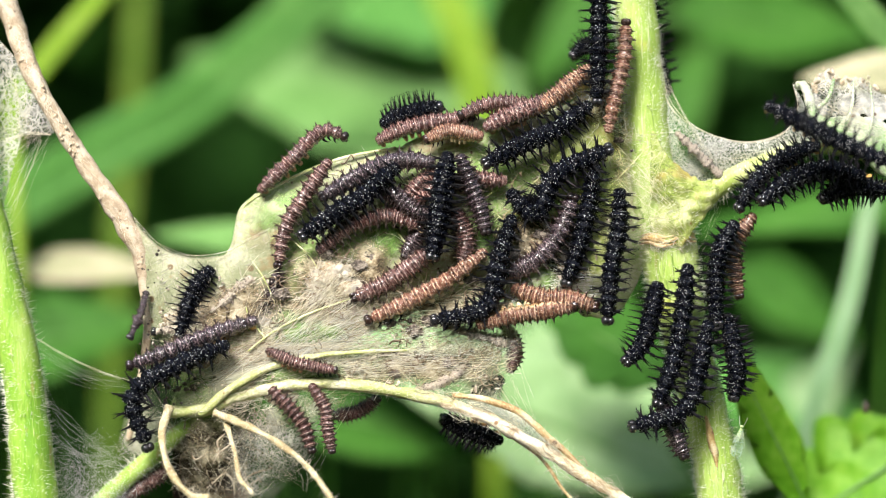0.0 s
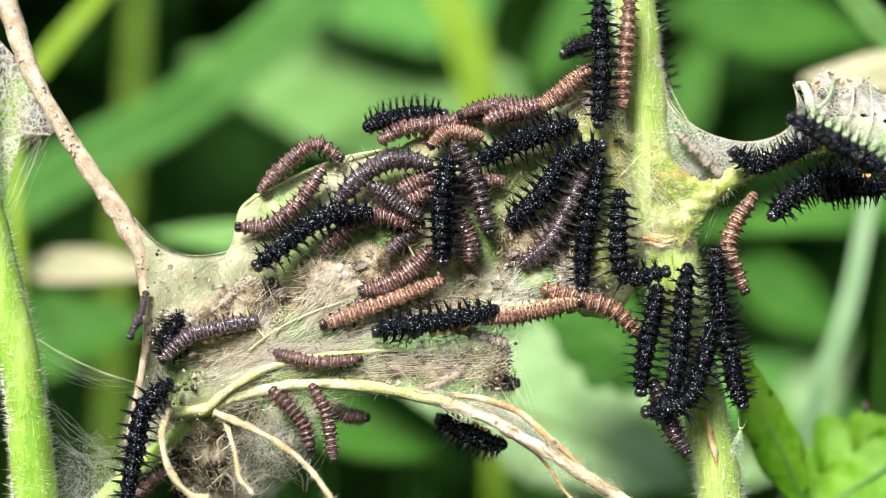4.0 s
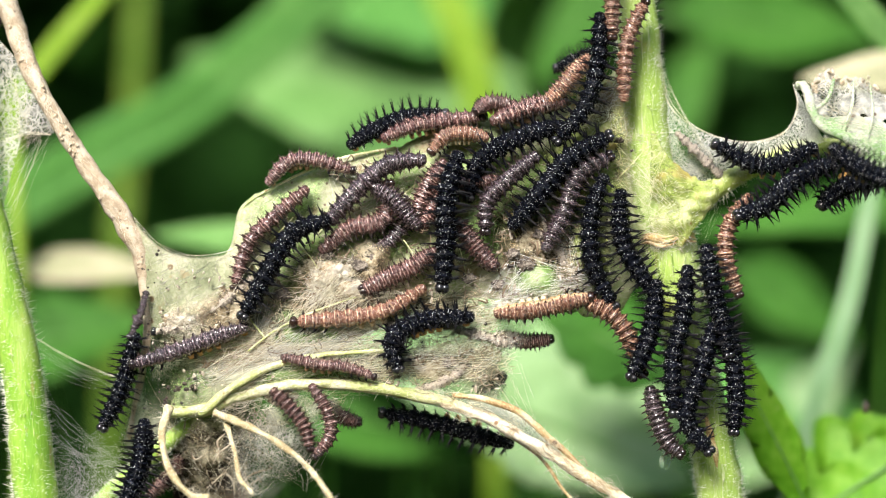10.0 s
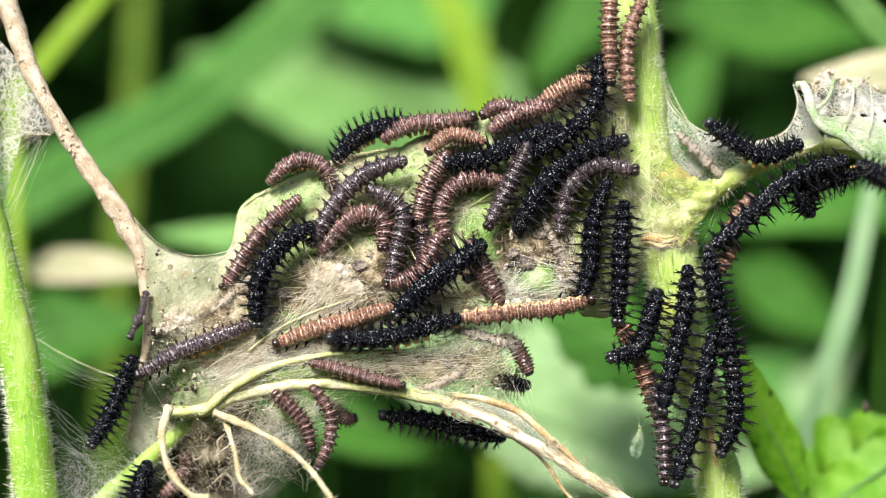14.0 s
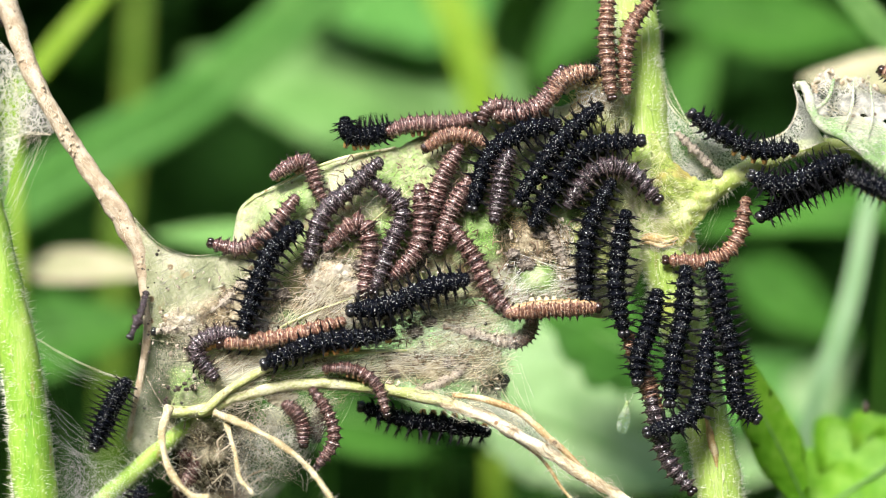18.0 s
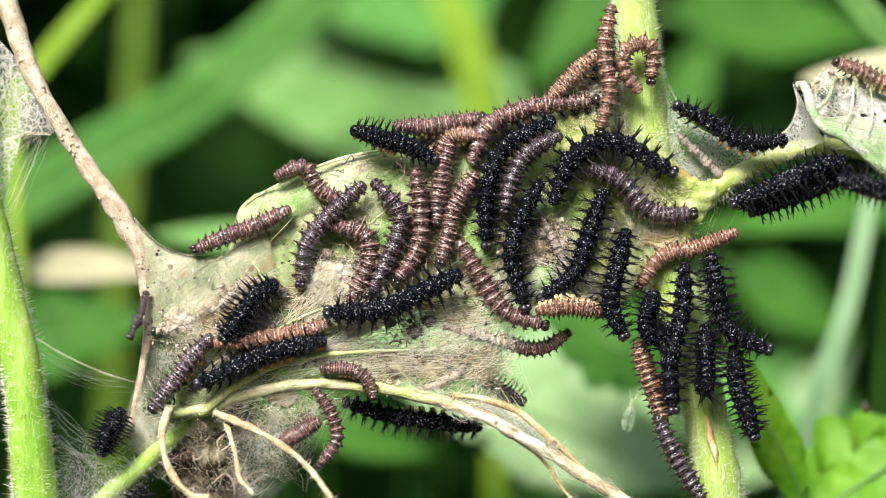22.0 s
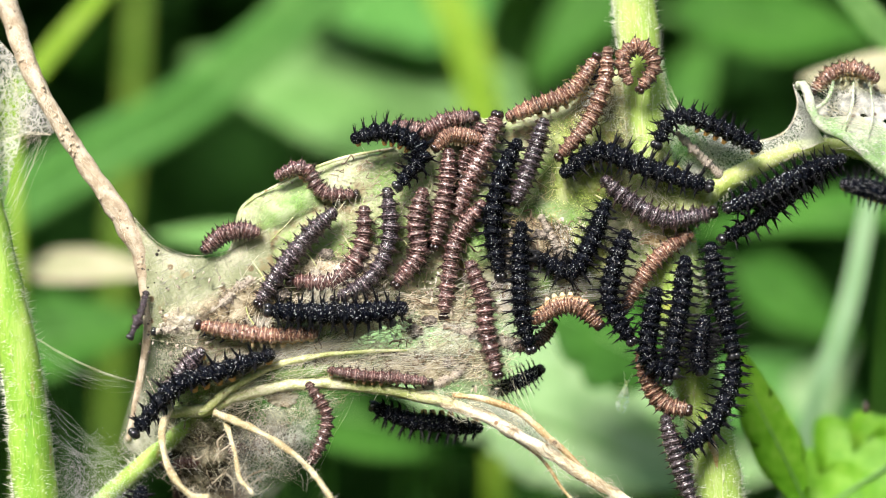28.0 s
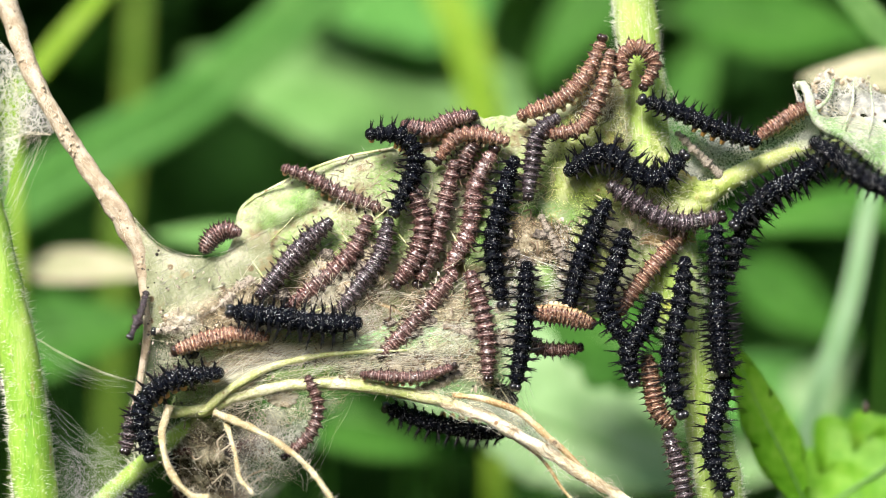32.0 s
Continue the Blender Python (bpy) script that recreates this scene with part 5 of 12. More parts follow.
def threads():
    """Silk threads in hanks, each hank one tangle."""
    rnd = random.Random(21)

    def hank(a0, a1, b0, b1, count, sag, radius, label, wander=1.0, cut=0.5, mat=SILK):
        bm = bmesh.new()
        a0, a1, b0, b1 = map(Vector, (a0, a1, b0, b1))
        for _ in range(count):
            p = a0.lerp(a1, rnd.uniform(-0.1, 1.1)) + Vector([rnd.gauss(0, 0.5 * wander) for _ in range(3)]) * 0.8
            q = b0.lerp(b1, rnd.uniform(-0.1, 1.1)) + Vector([rnd.gauss(0, 0.5 * wander) for _ in range(3)]) * 0.8
            u, v = sorted((rnd.random() ** 2 * cut, 1 - rnd.random() ** 2 * cut))
            p, q = p.lerp(q, u), p.lerp(q, v)
            k = (q - p).length * 0.02 * wander
            mids = [p.lerp(q, f) + Vector((rnd.gauss(0, k), rnd.gauss(0, 0.25), rnd.gauss(0, k) - sag * 0.4)) for f in (0.3, 0.68)]
            tube(bm, [p, *mids, q], [radius * rnd.uniform(0.45, 1.2)], 3, 10, 0, a0)
        ob = part("silk_threads", bm, mat)
        ob.location = a0 * MM
        tagged(ob, label, "silk", "silk threads", "stuff")

    hank((-47.9, -1, 589.6), (-47.9, -1, 589.3), (-36.4, 0, 584.3), (-36.3, 0, 584.1), 4, 1.3, 0.018, "thick strand of pale silk from stem to nest", 0.10, 0.0)
    hank((-47.8, -1, 589.2), (-47.0, -1, 586.5), (-38.0, 0, 584.8), (-36.4, 0, 583.8), 16, 2.0, 0.0045, "loose pale silk threads from stem to nest", 1.0, 0.15, SILK_WHITE)
    hank((-47.3, -1, 583.0), (-46.2, -1, 574.5), (-40.5, 0.5, 575.0), (-37.0, 1, 574.5), 34, 2.6, 0.006, "loose white silk threads sagging below the nest", 1.8, 0.1, SILK_WHITE)
    hank((-52.2, 1, 606.0), (-51.0, 0, 598.0), (-51.4, 1, 596.0), (-48.5, -1, 589.0), 26, 0.3, 0.007, "white silk threads along the stem", 0.7, 0.1, SILK_WHITE)
    hank((-52.9, 3, 623.7), (-47.1, 1, 614.8), (-52.9, 3, 612.2), (-48.5, 1, 613.5), 60, 0.5, 0.012, "white silk threads on the dry stalk", 1.6, 0.2)
    hank((-48.5, 1, 613.8), (-46.5, 1, 613.5), (-52.3, 0, 609.4), (-51.7, -1, 601.4), 16, 0.9, 0.009, "thin silk threads from dry stalk to stem", 1.0, 0.1)
    hank((-27.4, -2, 585.5), (-21.4, -2, 583.5), (-12.1, -2.4, 596.8), (-6.9, -2.4, 593.5), 60, 0.5, 0.024, "cream silk strands fanned across the leaf", 2.0)
    hank((-32.1, -1.6, 586.8), (-24.1, -2, 583.5), (-14.8, -2.4, 592.1), (-5.5, -2.4, 589.5), 50, 0.5, 0.024, "cream silk strands fanned across the leaf", 0.9)
    hank((-18.8, -1.8, 596.1), (-14.8, -2.2, 588.2), (-9.5, -2.4, 600.1), (-1.6, -2.4, 592.1), 70, 0.4, 0.019, "tangled cream silk on the leaf")
    hank((-5.5, -2.4, 594.8), (-4.2, -2.4, 589.5), (7.7, -2.4, 592.1), (14.3, -2.2, 593.5), 76, 0.4, 0.017, "tangled cream silk on the leaf")
    hank((-9.5, -2.4, 586.2), (-1.6, -2.4, 583.6), (5.0, -2.4, 592.1), (7.7, -2, 586.8), 76, 0.4, 0.017, "tangled cream silk on the leaf")
    hank((7.7, -2, 601.4), (14.3, -2, 593.5), (14.3, -2, 604.0), (22.2, -2, 594.8), 18, 0.4, 0.013, "tangled white silk beside the stem")
    hank((6.3, -2, 597.4), (9.0, -2, 593.5), (15.6, -2.2, 598.1), (19.6, -2, 594.8), 22, 0.3, 0.014, "tangled white silk beside the stem")
    hank((25.7, 0, 620.7), (27.1, 0, 609.4), (30.6, 0.4, 612.0), (33.8, 0.4, 608.1), 40, 0.9, 0.008, "grey silk threads across the web", 0.4, 0.15)
    hank((29.6, 0.4, 611.8), (33.1, 0.4, 608.1), (39.4, 0.4, 611.8), (43.4, 0.4, 611.4), 30, 0.6, 0.008, "grey silk threads across the web", 0.35, 0.15)
    hank((29.3, -0.5, 601.4), (30.1, 0, 598.1), (33.1, 0, 607.4), (37.1, 0, 609.4), 8, 0.8, 0.006, "pale silk threads below the leaf stalk", 1.0, 0.1)
    hank((41.9, -3, 619.2), (45.6, -4, 611.9), (48.7, -2, 619.2), (53.5, -4, 611.9), 70, 0.5, 0.014, "white silk strands over the curled leaf", 1.2)
    hank((-31.4, -1.6, 580.2), (-20.1, -2, 581.6), (-29.5, -1, 570.9), (-17.5, -1, 572.2), 10, 0.6, 0.010, "pale silk threads among the leaf ribs", 0.8)
    hank((-18.8, -1.6, 582.8), (-10.8, -2, 582.9), (-17.5, -1.4, 574.9), (-14.2, -1.4, 573.6), 6, 0.5, 0.010, "fine silk threads under the rib")
    hank((6.4, -1.6, 582.8), (7.7, -1, 589.4), (9.0, -1.6, 580.2), (11.7, -1.6, 578.2), 14, 0.3, 0.014, "fine silk threads under the rib", 0.6)
    hank((19.6, -1.6, 613.6), (21.6, -2, 601.4), (26.2, -1.6, 612.7), (28.1, -2.4, 601.4), 80, 0.3, 0.016, "fine silk threads wrapped round the stem")
    hank((6.3, -2.4, 604.0), (7.7, -2.4, 594.8), (20.2, -2.6, 602.7), (20.9, -2.4, 593.5), 26, 0.3, 0.013, "tangled white silk beside the stem")
    hank((-32.0, -1.8, 591.5), (-26.7, -2, 582.9), (-9.5, -2.6, 589.5), (-4.2, -2.6, 585.6), 40, 0.4, 0.022, "cream silk strands fanned across the leaf", 0.9)
    hank((-24.0, -2.2, 586.9), (-20.7, -2.2, 583.5), (5.0, -2.6, 592.2), (7.0, -2.4, 586.2), 36, 0.4, 0.020, "cream silk strands fanned across the leaf", 0.9)
    hank((20.1, 0, 623.4), (21.0, -0.6, 613.4), (14.3, -1.2, 614.0), (18.3, -1.4, 610.0), 52, 0.3, 0.017, "tangled silk in the fork of the stem")

    # long straight white hairs beside the stem
    hank((18.5, -2.6, 597.5), (19.5, -2.6, 594.5), (2.5, -2.6, 592.2), (8.5, -2.6, 600.5), 40, 0.2, 0.013, "long white silk hairs drawn from the stem", 0.5, 0.4, SILK_WHITE)
    hank((13.2, -2.6, 603.0), (16.5, -2.6, 602.5), (13.0, -2.6, 595.5), (17.5, -2.6, 594.8), 44, 0.1, 0.010, "fluffy white silk beside the stem", 0.8, 0.5, SILK_WHITE)
    hank((8.0, -2.6, 598.8), (12.5, -2.6, 597.2), (3.5, -2.6, 593.2), (9.0, -2.6, 592.4), 60, 0.1, 0.013, "long white silk hairs drawn from the stem", 0.6, 0.4, SILK_WHITE)
    hank((-13.5, -3.0, 598.6), (-10.0, -3.0, 597.0), (-21.0, -2.8, 588.0), (-12.0, -3.0, 590.0), 70, 0.2, 0.016, "cream silk fanned down from the clump", 0.8, 0.4)
    hank((-30.0, -2.0, 584.5), (-25.0, -2.4, 584.0), (-9.5, -3.0, 594.0), (-5.0, -3.0, 589.5), 60, 0.3, 0.014, "fine white silk fanned across the leaf", 0.7, 0.3, SILK_WHITE)

    def thatch(corner, far, count, angle, spread, length, radius, mat, label, curl=0.35):
        """Short curled fibres felted over an area of the nest."""
        bm = bmesh.new()
        lo, hi = Vector(corner), Vector(far)
        for _ in range(count):
            c = Vector([rnd.uniform(p, q) for p, q in zip(lo, hi)])
            if noise.noise(Vector((c.x * 0.45, c.z * 0.45, angle + length))) < rnd.uniform(-0.35, 0.25):
                continue
            a = radians(angle + rnd.gauss(0, spread))
            d = Vector((math.cos(a), rnd.gauss(0, 0.10), math.sin(a))) * length * rnd.uniform(0.3, 1.0)
            e = Vector((-math.sin(a), 0, math.cos(a))) * length * curl
            f, g = rnd.gauss(0, 0.5), rnd.gauss(0, 0.5)
            tube(bm, [c - d * 0.5, c - d * 0.17 + e * f, c + d * 0.17 + e * (f * 0.6 + g), c + d * 0.5 + e * g * 0.6], [radius * rnd.uniform(0.4, 1.3)], 3, 8, 0, lo)
        ob = part("felted_silk", bm, mat)
        ob.location = lo * MM
        tagged(ob, label, "silk", "felted silk", "stuff")

    thatch((-46.8, -1.5, 577.0), (-37.0, 1.5, 568.6), 260, -25, 45, 6.5, 0.0065, SILK_WHITE, "airy tangle of white silk below the nest", 0.45)
    thatch((-46.4, -1.5, 573.0), (-38.0, 1.5, 568.4), 260, 20, 60, 4.0, 0.006, SILK_WHITE, "airy tangle of white silk below the nest", 0.6)
    thatch((-25.4, -2.4, 593.5), (-5.6, -1.7, 583.5), 420, 22, 18, 5.5, 0.028, SILK_BROWN, "brown tangled fibres woven into the nest")
    thatch((-25.3, -2.7, 593.5), (-5.6, -1.8, 584.2), 460, 24, 26, 6.0, 0.018, SILK, "cream tangled silk woven into the nest")
    thatch((-20.7, -2.6, 589.5), (-1.6, -1.9, 584.2), 200, 8, 22, 6.0, 0.018, SILK_GREY, "silvery tangled silk over the leaf", 0.4)
    thatch((-15.2, -3, 598.4), (-9.4, -2.2, 594.1), 420, 35, 26, 3.4, 0.015, SILK, "fluffy cream silk clump on the leaf", 0.25)
    thatch((-16.1, -2.6, 598.7), (-8.9, -1.8, 592.1), 160, 35, 25, 3.6, 0.030, SILK_BROWN, "brown tangled fibres woven into the nest", 0.25)
    thatch((-6.2, -2.6, 592.2), (7.7, -1.8, 585.2), 420, 5, 40, 4.2, 0.022, SILK, "cream tangled silk woven into the nest", 0.3)
    thatch((-6.2, -2.5, 592.2), (7.7, -1.8, 584.2), 170, 5, 30, 3.2, 0.026, SILK_BROWN, "brown tangled fibres woven into the nest", 0.3)
    thatch((5.0, -2.6, 597.4), (15.0, -1.8, 594.1), 110, 35, 24, 4.4, 0.018, SILK_GREY, "silvery hairs of shed skins in silk", 0.2)
    thatch((6.3, -2.4, 603.7), (16.3, -1.6, 594.1), 260, -50, 40, 2.2, 0.045, SILK_BROWN, "brown tangled fibres woven into the nest", 0.5)
    thatch((6.3, -2.6, 603.4), (21.6, -1.8, 593.4), 110, -40, 28, 4.2, 0.013, SILK, "cream tangled silk woven into the nest", 0.5)
    thatch((-32.0, -2.4, 593.1), (-28.7, -1.6, 590.1), 220, 70, 35, 2.4, 0.018, SILK, "white tuft of silk over a shed skin", 0.5)
    thatch((-31.6, 0, 580.1), (-19.8, 3, 571.7), 110, -30, 30, 6.0, 0.026, SILK_BROWN, "brown tangled fibres under the ribs", 0.3)
    thatch((-32.1, -1, 580.5), (-16.4, 2.5, 571.8), 130, -30, 35, 6.0, 0.013, SILK, "cream tangled silk under the ribs", 0.3)
    thatch((-25.4, -2, 583.5), (-14.9, -0.6, 580.8), 300, 12, 18, 4.0, 0.018, SILK, "cream tangled silk along the rib", 0.4)
    for corner, far in (((-3.6, -3.3, 583.2), (1.1, -2.9, 582.1)), ((1.1, -3.3, 581.9), (5.0, -2.9, 580.4)), ((5.7, -3.2, 580.1), (9.3, -2.8, 578.1)), ((9.9, -3, 577.5), (13.3, -2.6, 575.8)), ((13.6, -2.8, 575.4), (16.9, -2.4, 573.5)), ((17.2, -2.6, 573.0), (20.5, -2.2, 571.5))):
        thatch(corner, far, 90, -30, 9, 3.4, 0.018, SILK, "cream silk wrapped round the dry rib", 0.25)
        thatch(corner, far, 30, -30, 14, 2.2, 0.03, SILK_BROWN, "brown flakes along the dry rib", 0.3)
    thatch((21.5, -3, 608.6), (28.5, -1.6, 600.1), 300, -25, 35, 3.0, 0.012, SILK, "fine cream silk over the leaf axil", 0.3)
    thatch((21.5, -2.4, 602.7), (28.6, -1.4, 599.7), 140, 0, 30, 2.0, 0.016, SILK, "cream silk round the node", 0.4)
    thatch((-12.2, -1.8, 610.7), (14.4, -0.8, 601.4), 420, -60, 40, 4.5, 0.018, SILK, "fine cream silk between the caterpillars", 0.3)
    thatch((-20.0, -3.3, 588.9), (0.4, -2.7, 585.9), 240, 6, 10, 6.0, 0.018, SILK, "cream silk drawn along the leaf rib", 0.2)
    thatch((-23.3, -2.8, 596.1), (6.7, -2.1, 583.9), 300, 15, 40, 2.0, 0.045, SILK_BROWN, "brown leaf shreds caught in the silk", 0.5)
    thatch((-25.3, -3, 597.4), (6.3, -2.4, 583.6), 200, 20, 35, 11.0, 0.022, SILK, "long pale threads crossing the nest", 0.12)
    thatch((-12.2, -2, 609.3), (14.3, -1, 597.4), 260, -40, 45, 2.2, 0.045, SILK_BROWN, "brown leaf shreds between the caterpillars", 0.5)
    thatch((-22.5, -2.9, 596.6), (6.0, -2.2, 584.2), 230, 20, 40, 2.0, 0.10, LEAF_DRY, "dark curled shreds of dry leaf in the silk", 0.6)
    thatch((6.0, -2.7, 604.0), (16.5, -2.0, 594.2), 110, -40, 45, 1.8, 0.10, LEAF_DRY, "dark curled shreds of dry leaf beside the stem", 0.6)
    thatch((-28.5, -2.4, 594.0), (-20.0, -1.8, 586.0), 70, 30, 40, 1.8, 0.09, LEAF_DRY, "dark curled shreds of dry leaf in the silk", 0.6)
    thatch((-14.0, -3.0, 610.5), (13.0, -1.6, 598.0), 90, -50, 45, 1.6, 0.08, LEAF_DRY, "dark shreds of dry leaf between the caterpillars", 0.6)
    thatch((-20.5, -3.2, 591.5), (-12.0, -2.8, 586.0), 150, 33, 9, 5.0, 0.016, SILK_WHITE, "bright white silk drawn into strands", 0.12)
    thatch((-4.0, -3.1, 591.0), (6.5, -2.7, 586.5), 150, 8, 18, 3.4, 0.016, SILK_WHITE, "bright white silk over shed skins", 0.2)
    thatch((15.5, 0.0, 620.0), (20.8, 1.4, 613.5), 360, 35, 30, 3.2, 0.035, SILK_AMBER, "amber fibres massed in the fork of the stem", 0.5)
    thatch((16.5, -1.8, 619.0), (21.5, -0.8, 612.5), 160, 60, 35, 3.4, 0.014, SILK_WHITE, "fine white silk in the fork of the stem", 0.4)
    thatch((8.0, -2.2, 604.5), (14.0, -1.6, 597.0), 120, 20, 45, 2.2, 0.04, SILK_AMBER, "amber fibres woven beside the stem", 0.5)
    thatch((14.3, -1.4, 615.0), (21.7, -0.6, 607.4), 300, 60, 30, 3.0, 0.040, SILK_BROWN, "brown tangled fibres in the fork of the stem", 0.5)


# ---- larvae ----
RINGS = ((-0.62, 0.52), (-0.56, 0.70), (-0.49, 0.84), (-0.42, 0.92), (-0.37, 0.86), (-0.30, 0.97), (-0.23, 0.99), (-0.17, 0.91), (-0.09, 1.03), (0.00, 1.07), (0.08, 1.05), (0.14, 0.93), (0.21, 1.00), (0.28, 0.98), (0.34, 0.87), (0.41, 0.92), (0.48, 0.84), (0.55, 0.70), (0.62, 0.52))
SPINE_ANGLES = (90, 50, 130, 18, 162, -8, 188)


def segment_mesh(kind, seed):
    """One body segment of unit size with its folds and a low wart under each spine."""
    bm = bmesh.new()
    rings = []
    waist = 1.5 if kind == "B" else 1.35
    for y, r in RINGS:
        ring = []
        r = 1 - (1 - r) * waist if r < 1 else r
        for j in range(22):
            a = 2 * math.pi * j / 22
            k = r * (1 + 0.17 * noise.noise(Vector((math.cos(a) * 1.6, y * 4.5, math.sin(a) * 1.6 + seed * 7))))
            wart = max(math.cos(a - radians(q)) for q in SPINE_ANGLES)
            k += (0.15 if kind == "B" else 0.13) * math.exp(-((y - 0.03) / 0.15) ** 2) * max(0.0, wart - 0.955) / 0.045
            dy = 0.10 * noise.noise(Vector((math.cos(a) * 1.3, math.sin(a) * 1.3, seed * 5 + 2))) * (1 - abs(y) / 0.62)
            ring.append(bm.verts.new((k * math.cos(a), y + dy, k * math.sin(a) * (0.94 if math.sin(a) < 0 else 1))))
        rings.append(ring)
    for a, b in zip(rings, rings[1:]):
        for j in range(22):
            bm.faces.new((a[j], b[j], b[(j + 1) % 22], a[(j + 1) % 22]))
    bm.faces.new(rings[0])
    bm.faces.new(rings[-1][::-1])
    return finish("segment", bm, SKINS[kind])


def finish(name, bm, mat, smooth=True):
    bmesh.ops.recalc_face_normals(bm, faces=bm.faces)
    me = bpy.data.meshes.new(name)
    bm.to_mesh(me)
    bm.free()
    me.materials.append(mat)
    me.polygons.foreach_set("use_smooth", [smooth] * len(me.polygons))
    return me


def spine_mesh(kind, seed):
    """A ring of branched spines round one segment of unit size."""
    rnd = random.Random(seed)
    bm = bmesh.new()
    reach = {"B": 1.6, "R": 0.72, "P": 0.72, "D": 0.80}[kind]
    for a in SPINE_ANGLES:
        a = radians(a + rnd.uniform(-5, 5))
        d = Vector((math.cos(a), rnd.uniform(-0.25, 0.25), math.sin(a))).normalized()
        root = Vector((math.cos(a) * 0.92, rnd.uniform(-0.05, 0.12), math.sin(a) * 0.92))
        ln = reach * rnd.uniform(0.75, 1.15)
        cone(bm, root, root + d * ln, 0.12 if kind == "B" else 0.11, 5)
        for k in range(6 if kind == "B" else 2):
            s = root + d * ln * (0.28 + 0.11 * k)
            e = d.orthogonal().normalized()
            e.rotate(Matrix.Rotation(rnd.uniform(0, 6.28), 3, d))
            cone(bm, s, s + (e + d * 0.8).normalized() * reach * 0.24, 0.022, 3)
    for _ in range(16):
        a = radians(rnd.uniform(-25, 205))
        d = Vector((math.cos(a), rnd.uniform(-0.35, 0.35), math.sin(a))).normalized()
        root = Vector((math.cos(a) * 0.95, rnd.uniform(-0.4, 0.4), math.sin(a) * 0.95))
        cone(bm, root, root + d * rnd.uniform(0.22, 0.42), 0.016, 3)
    return finish("spines", bm, SPINE if kind == "B" else SPINE_TAN, False)


def proleg_mesh(s, mat):
    """A soft stubby leg on one side of a segment of unit size."""
    bm = bmesh.new()
    root = Vector((0.45 * s, 0, -0.75))
    rings = []
    for h, r in ((0, 0.32), (0.18, 0.28), (0.34, 0.20), (0.42, 0.23), (0.48, 0.14)):
        rings.append([bm.verts.new(root + Vector((r * math.cos(j * math.pi / 4) + 0.12 * s * h, r * math.sin(j * math.pi / 4), -h))) for j in range(8)])
    for a, b in zip(rings, rings[1:]):
        for j in range(8):
            bm.faces.new((a[j], a[(j + 1) % 8], b[(j + 1) % 8], b[j]))
    bm.faces.new(rings[-1])
    return finish("proleg", bm, mat)


def leg_mesh(s):
    """A thin jointed dark leg on one side of a front segment of unit size."""
    bm = bmesh.new()
    line = [Vector((0.50 * s, 0.0, -0.62)), Vector((0.78 * s, 0.10, -0.95)), Vector((0.80 * s, 0.30, -1.25)), Vector((0.66 * s, 0.52, -1.42))]
    rings = []
    for c, r in zip(line, (0.17, 0.13, 0.09, 0.02)):
        rings.append([bm.verts.new(c + Vector((r * math.cos(j * math.pi / 3), r * math.sin(j * math.pi / 3), 0))) for j in range(6)])
    for a, b in zip(rings, rings[1:]):
        for j in range(6):
            bm.faces.new((a[j], a[(j + 1) % 6], b[(j + 1) % 6], b[j]))
    bm.faces.new(rings[0])
    bm.faces.new(rings[-1])
    return finish("leg", bm, SPINE)


def head_mesh(kind):
    """A round two-lobed head with mouthparts."""
    bm = bmesh.new()
    for s in (-1, 1):
        m = Matrix.Translation((0.30 * s, 0, 0.02)) @ Matrix.Diagonal((0.56, 0.60, 0.76, 1))
        bmesh.ops.create_uvsphere(bm, u_segments=12, v_segments=8, radius=1, matrix=m)
        bmesh.ops.create_uvsphere(bm, u_segments=6, v_segments=4, radius=1, matrix=Matrix.Translation((0.18 * s, 0.5, -0.45)) @ Matrix.Diagonal((0.16, 0.22, 0.16, 1)))
    rnd = random.Random(2)
    for _ in range(14):
        d = Vector((rnd.uniform(-1, 1), rnd.uniform(0, 1), rnd.uniform(-0.3, 1))).normalized()
        cone(bm, d * 0.6, d * 1.15, 0.02, 3)
    return finish("head", bm, HEADS[kind])


SEGMENT = {k: [segment_mesh(k, i) for i in range(3)] for k in "BRPD"}
SPINES = {k: [spine_mesh(k, 50 + i) for i in range(4)] for k in "BRPD"}
PROLEGS = {k: [proleg_mesh(-1, m), proleg_mesh(1, m)] for k, m in (("B", PROLEG), ("R", PROLEG_CREAM), ("P", PROLEG_TAN), ("D", PROLEG))}
LEGS = [leg_mesh(-1), leg_mesh(1)]
HEAD = {k: head_mesh(k) for k in "BRPD"}
COUNT = 12
LARVA_LABELS = {"B": "velvet-black spiny caterpillar with white specks", "R": "rusty brown pale-ringed caterpillar", "P": "glossy plum-brown ringed caterpillar", "D": "dark purplish-brown ringed caterpillar"}


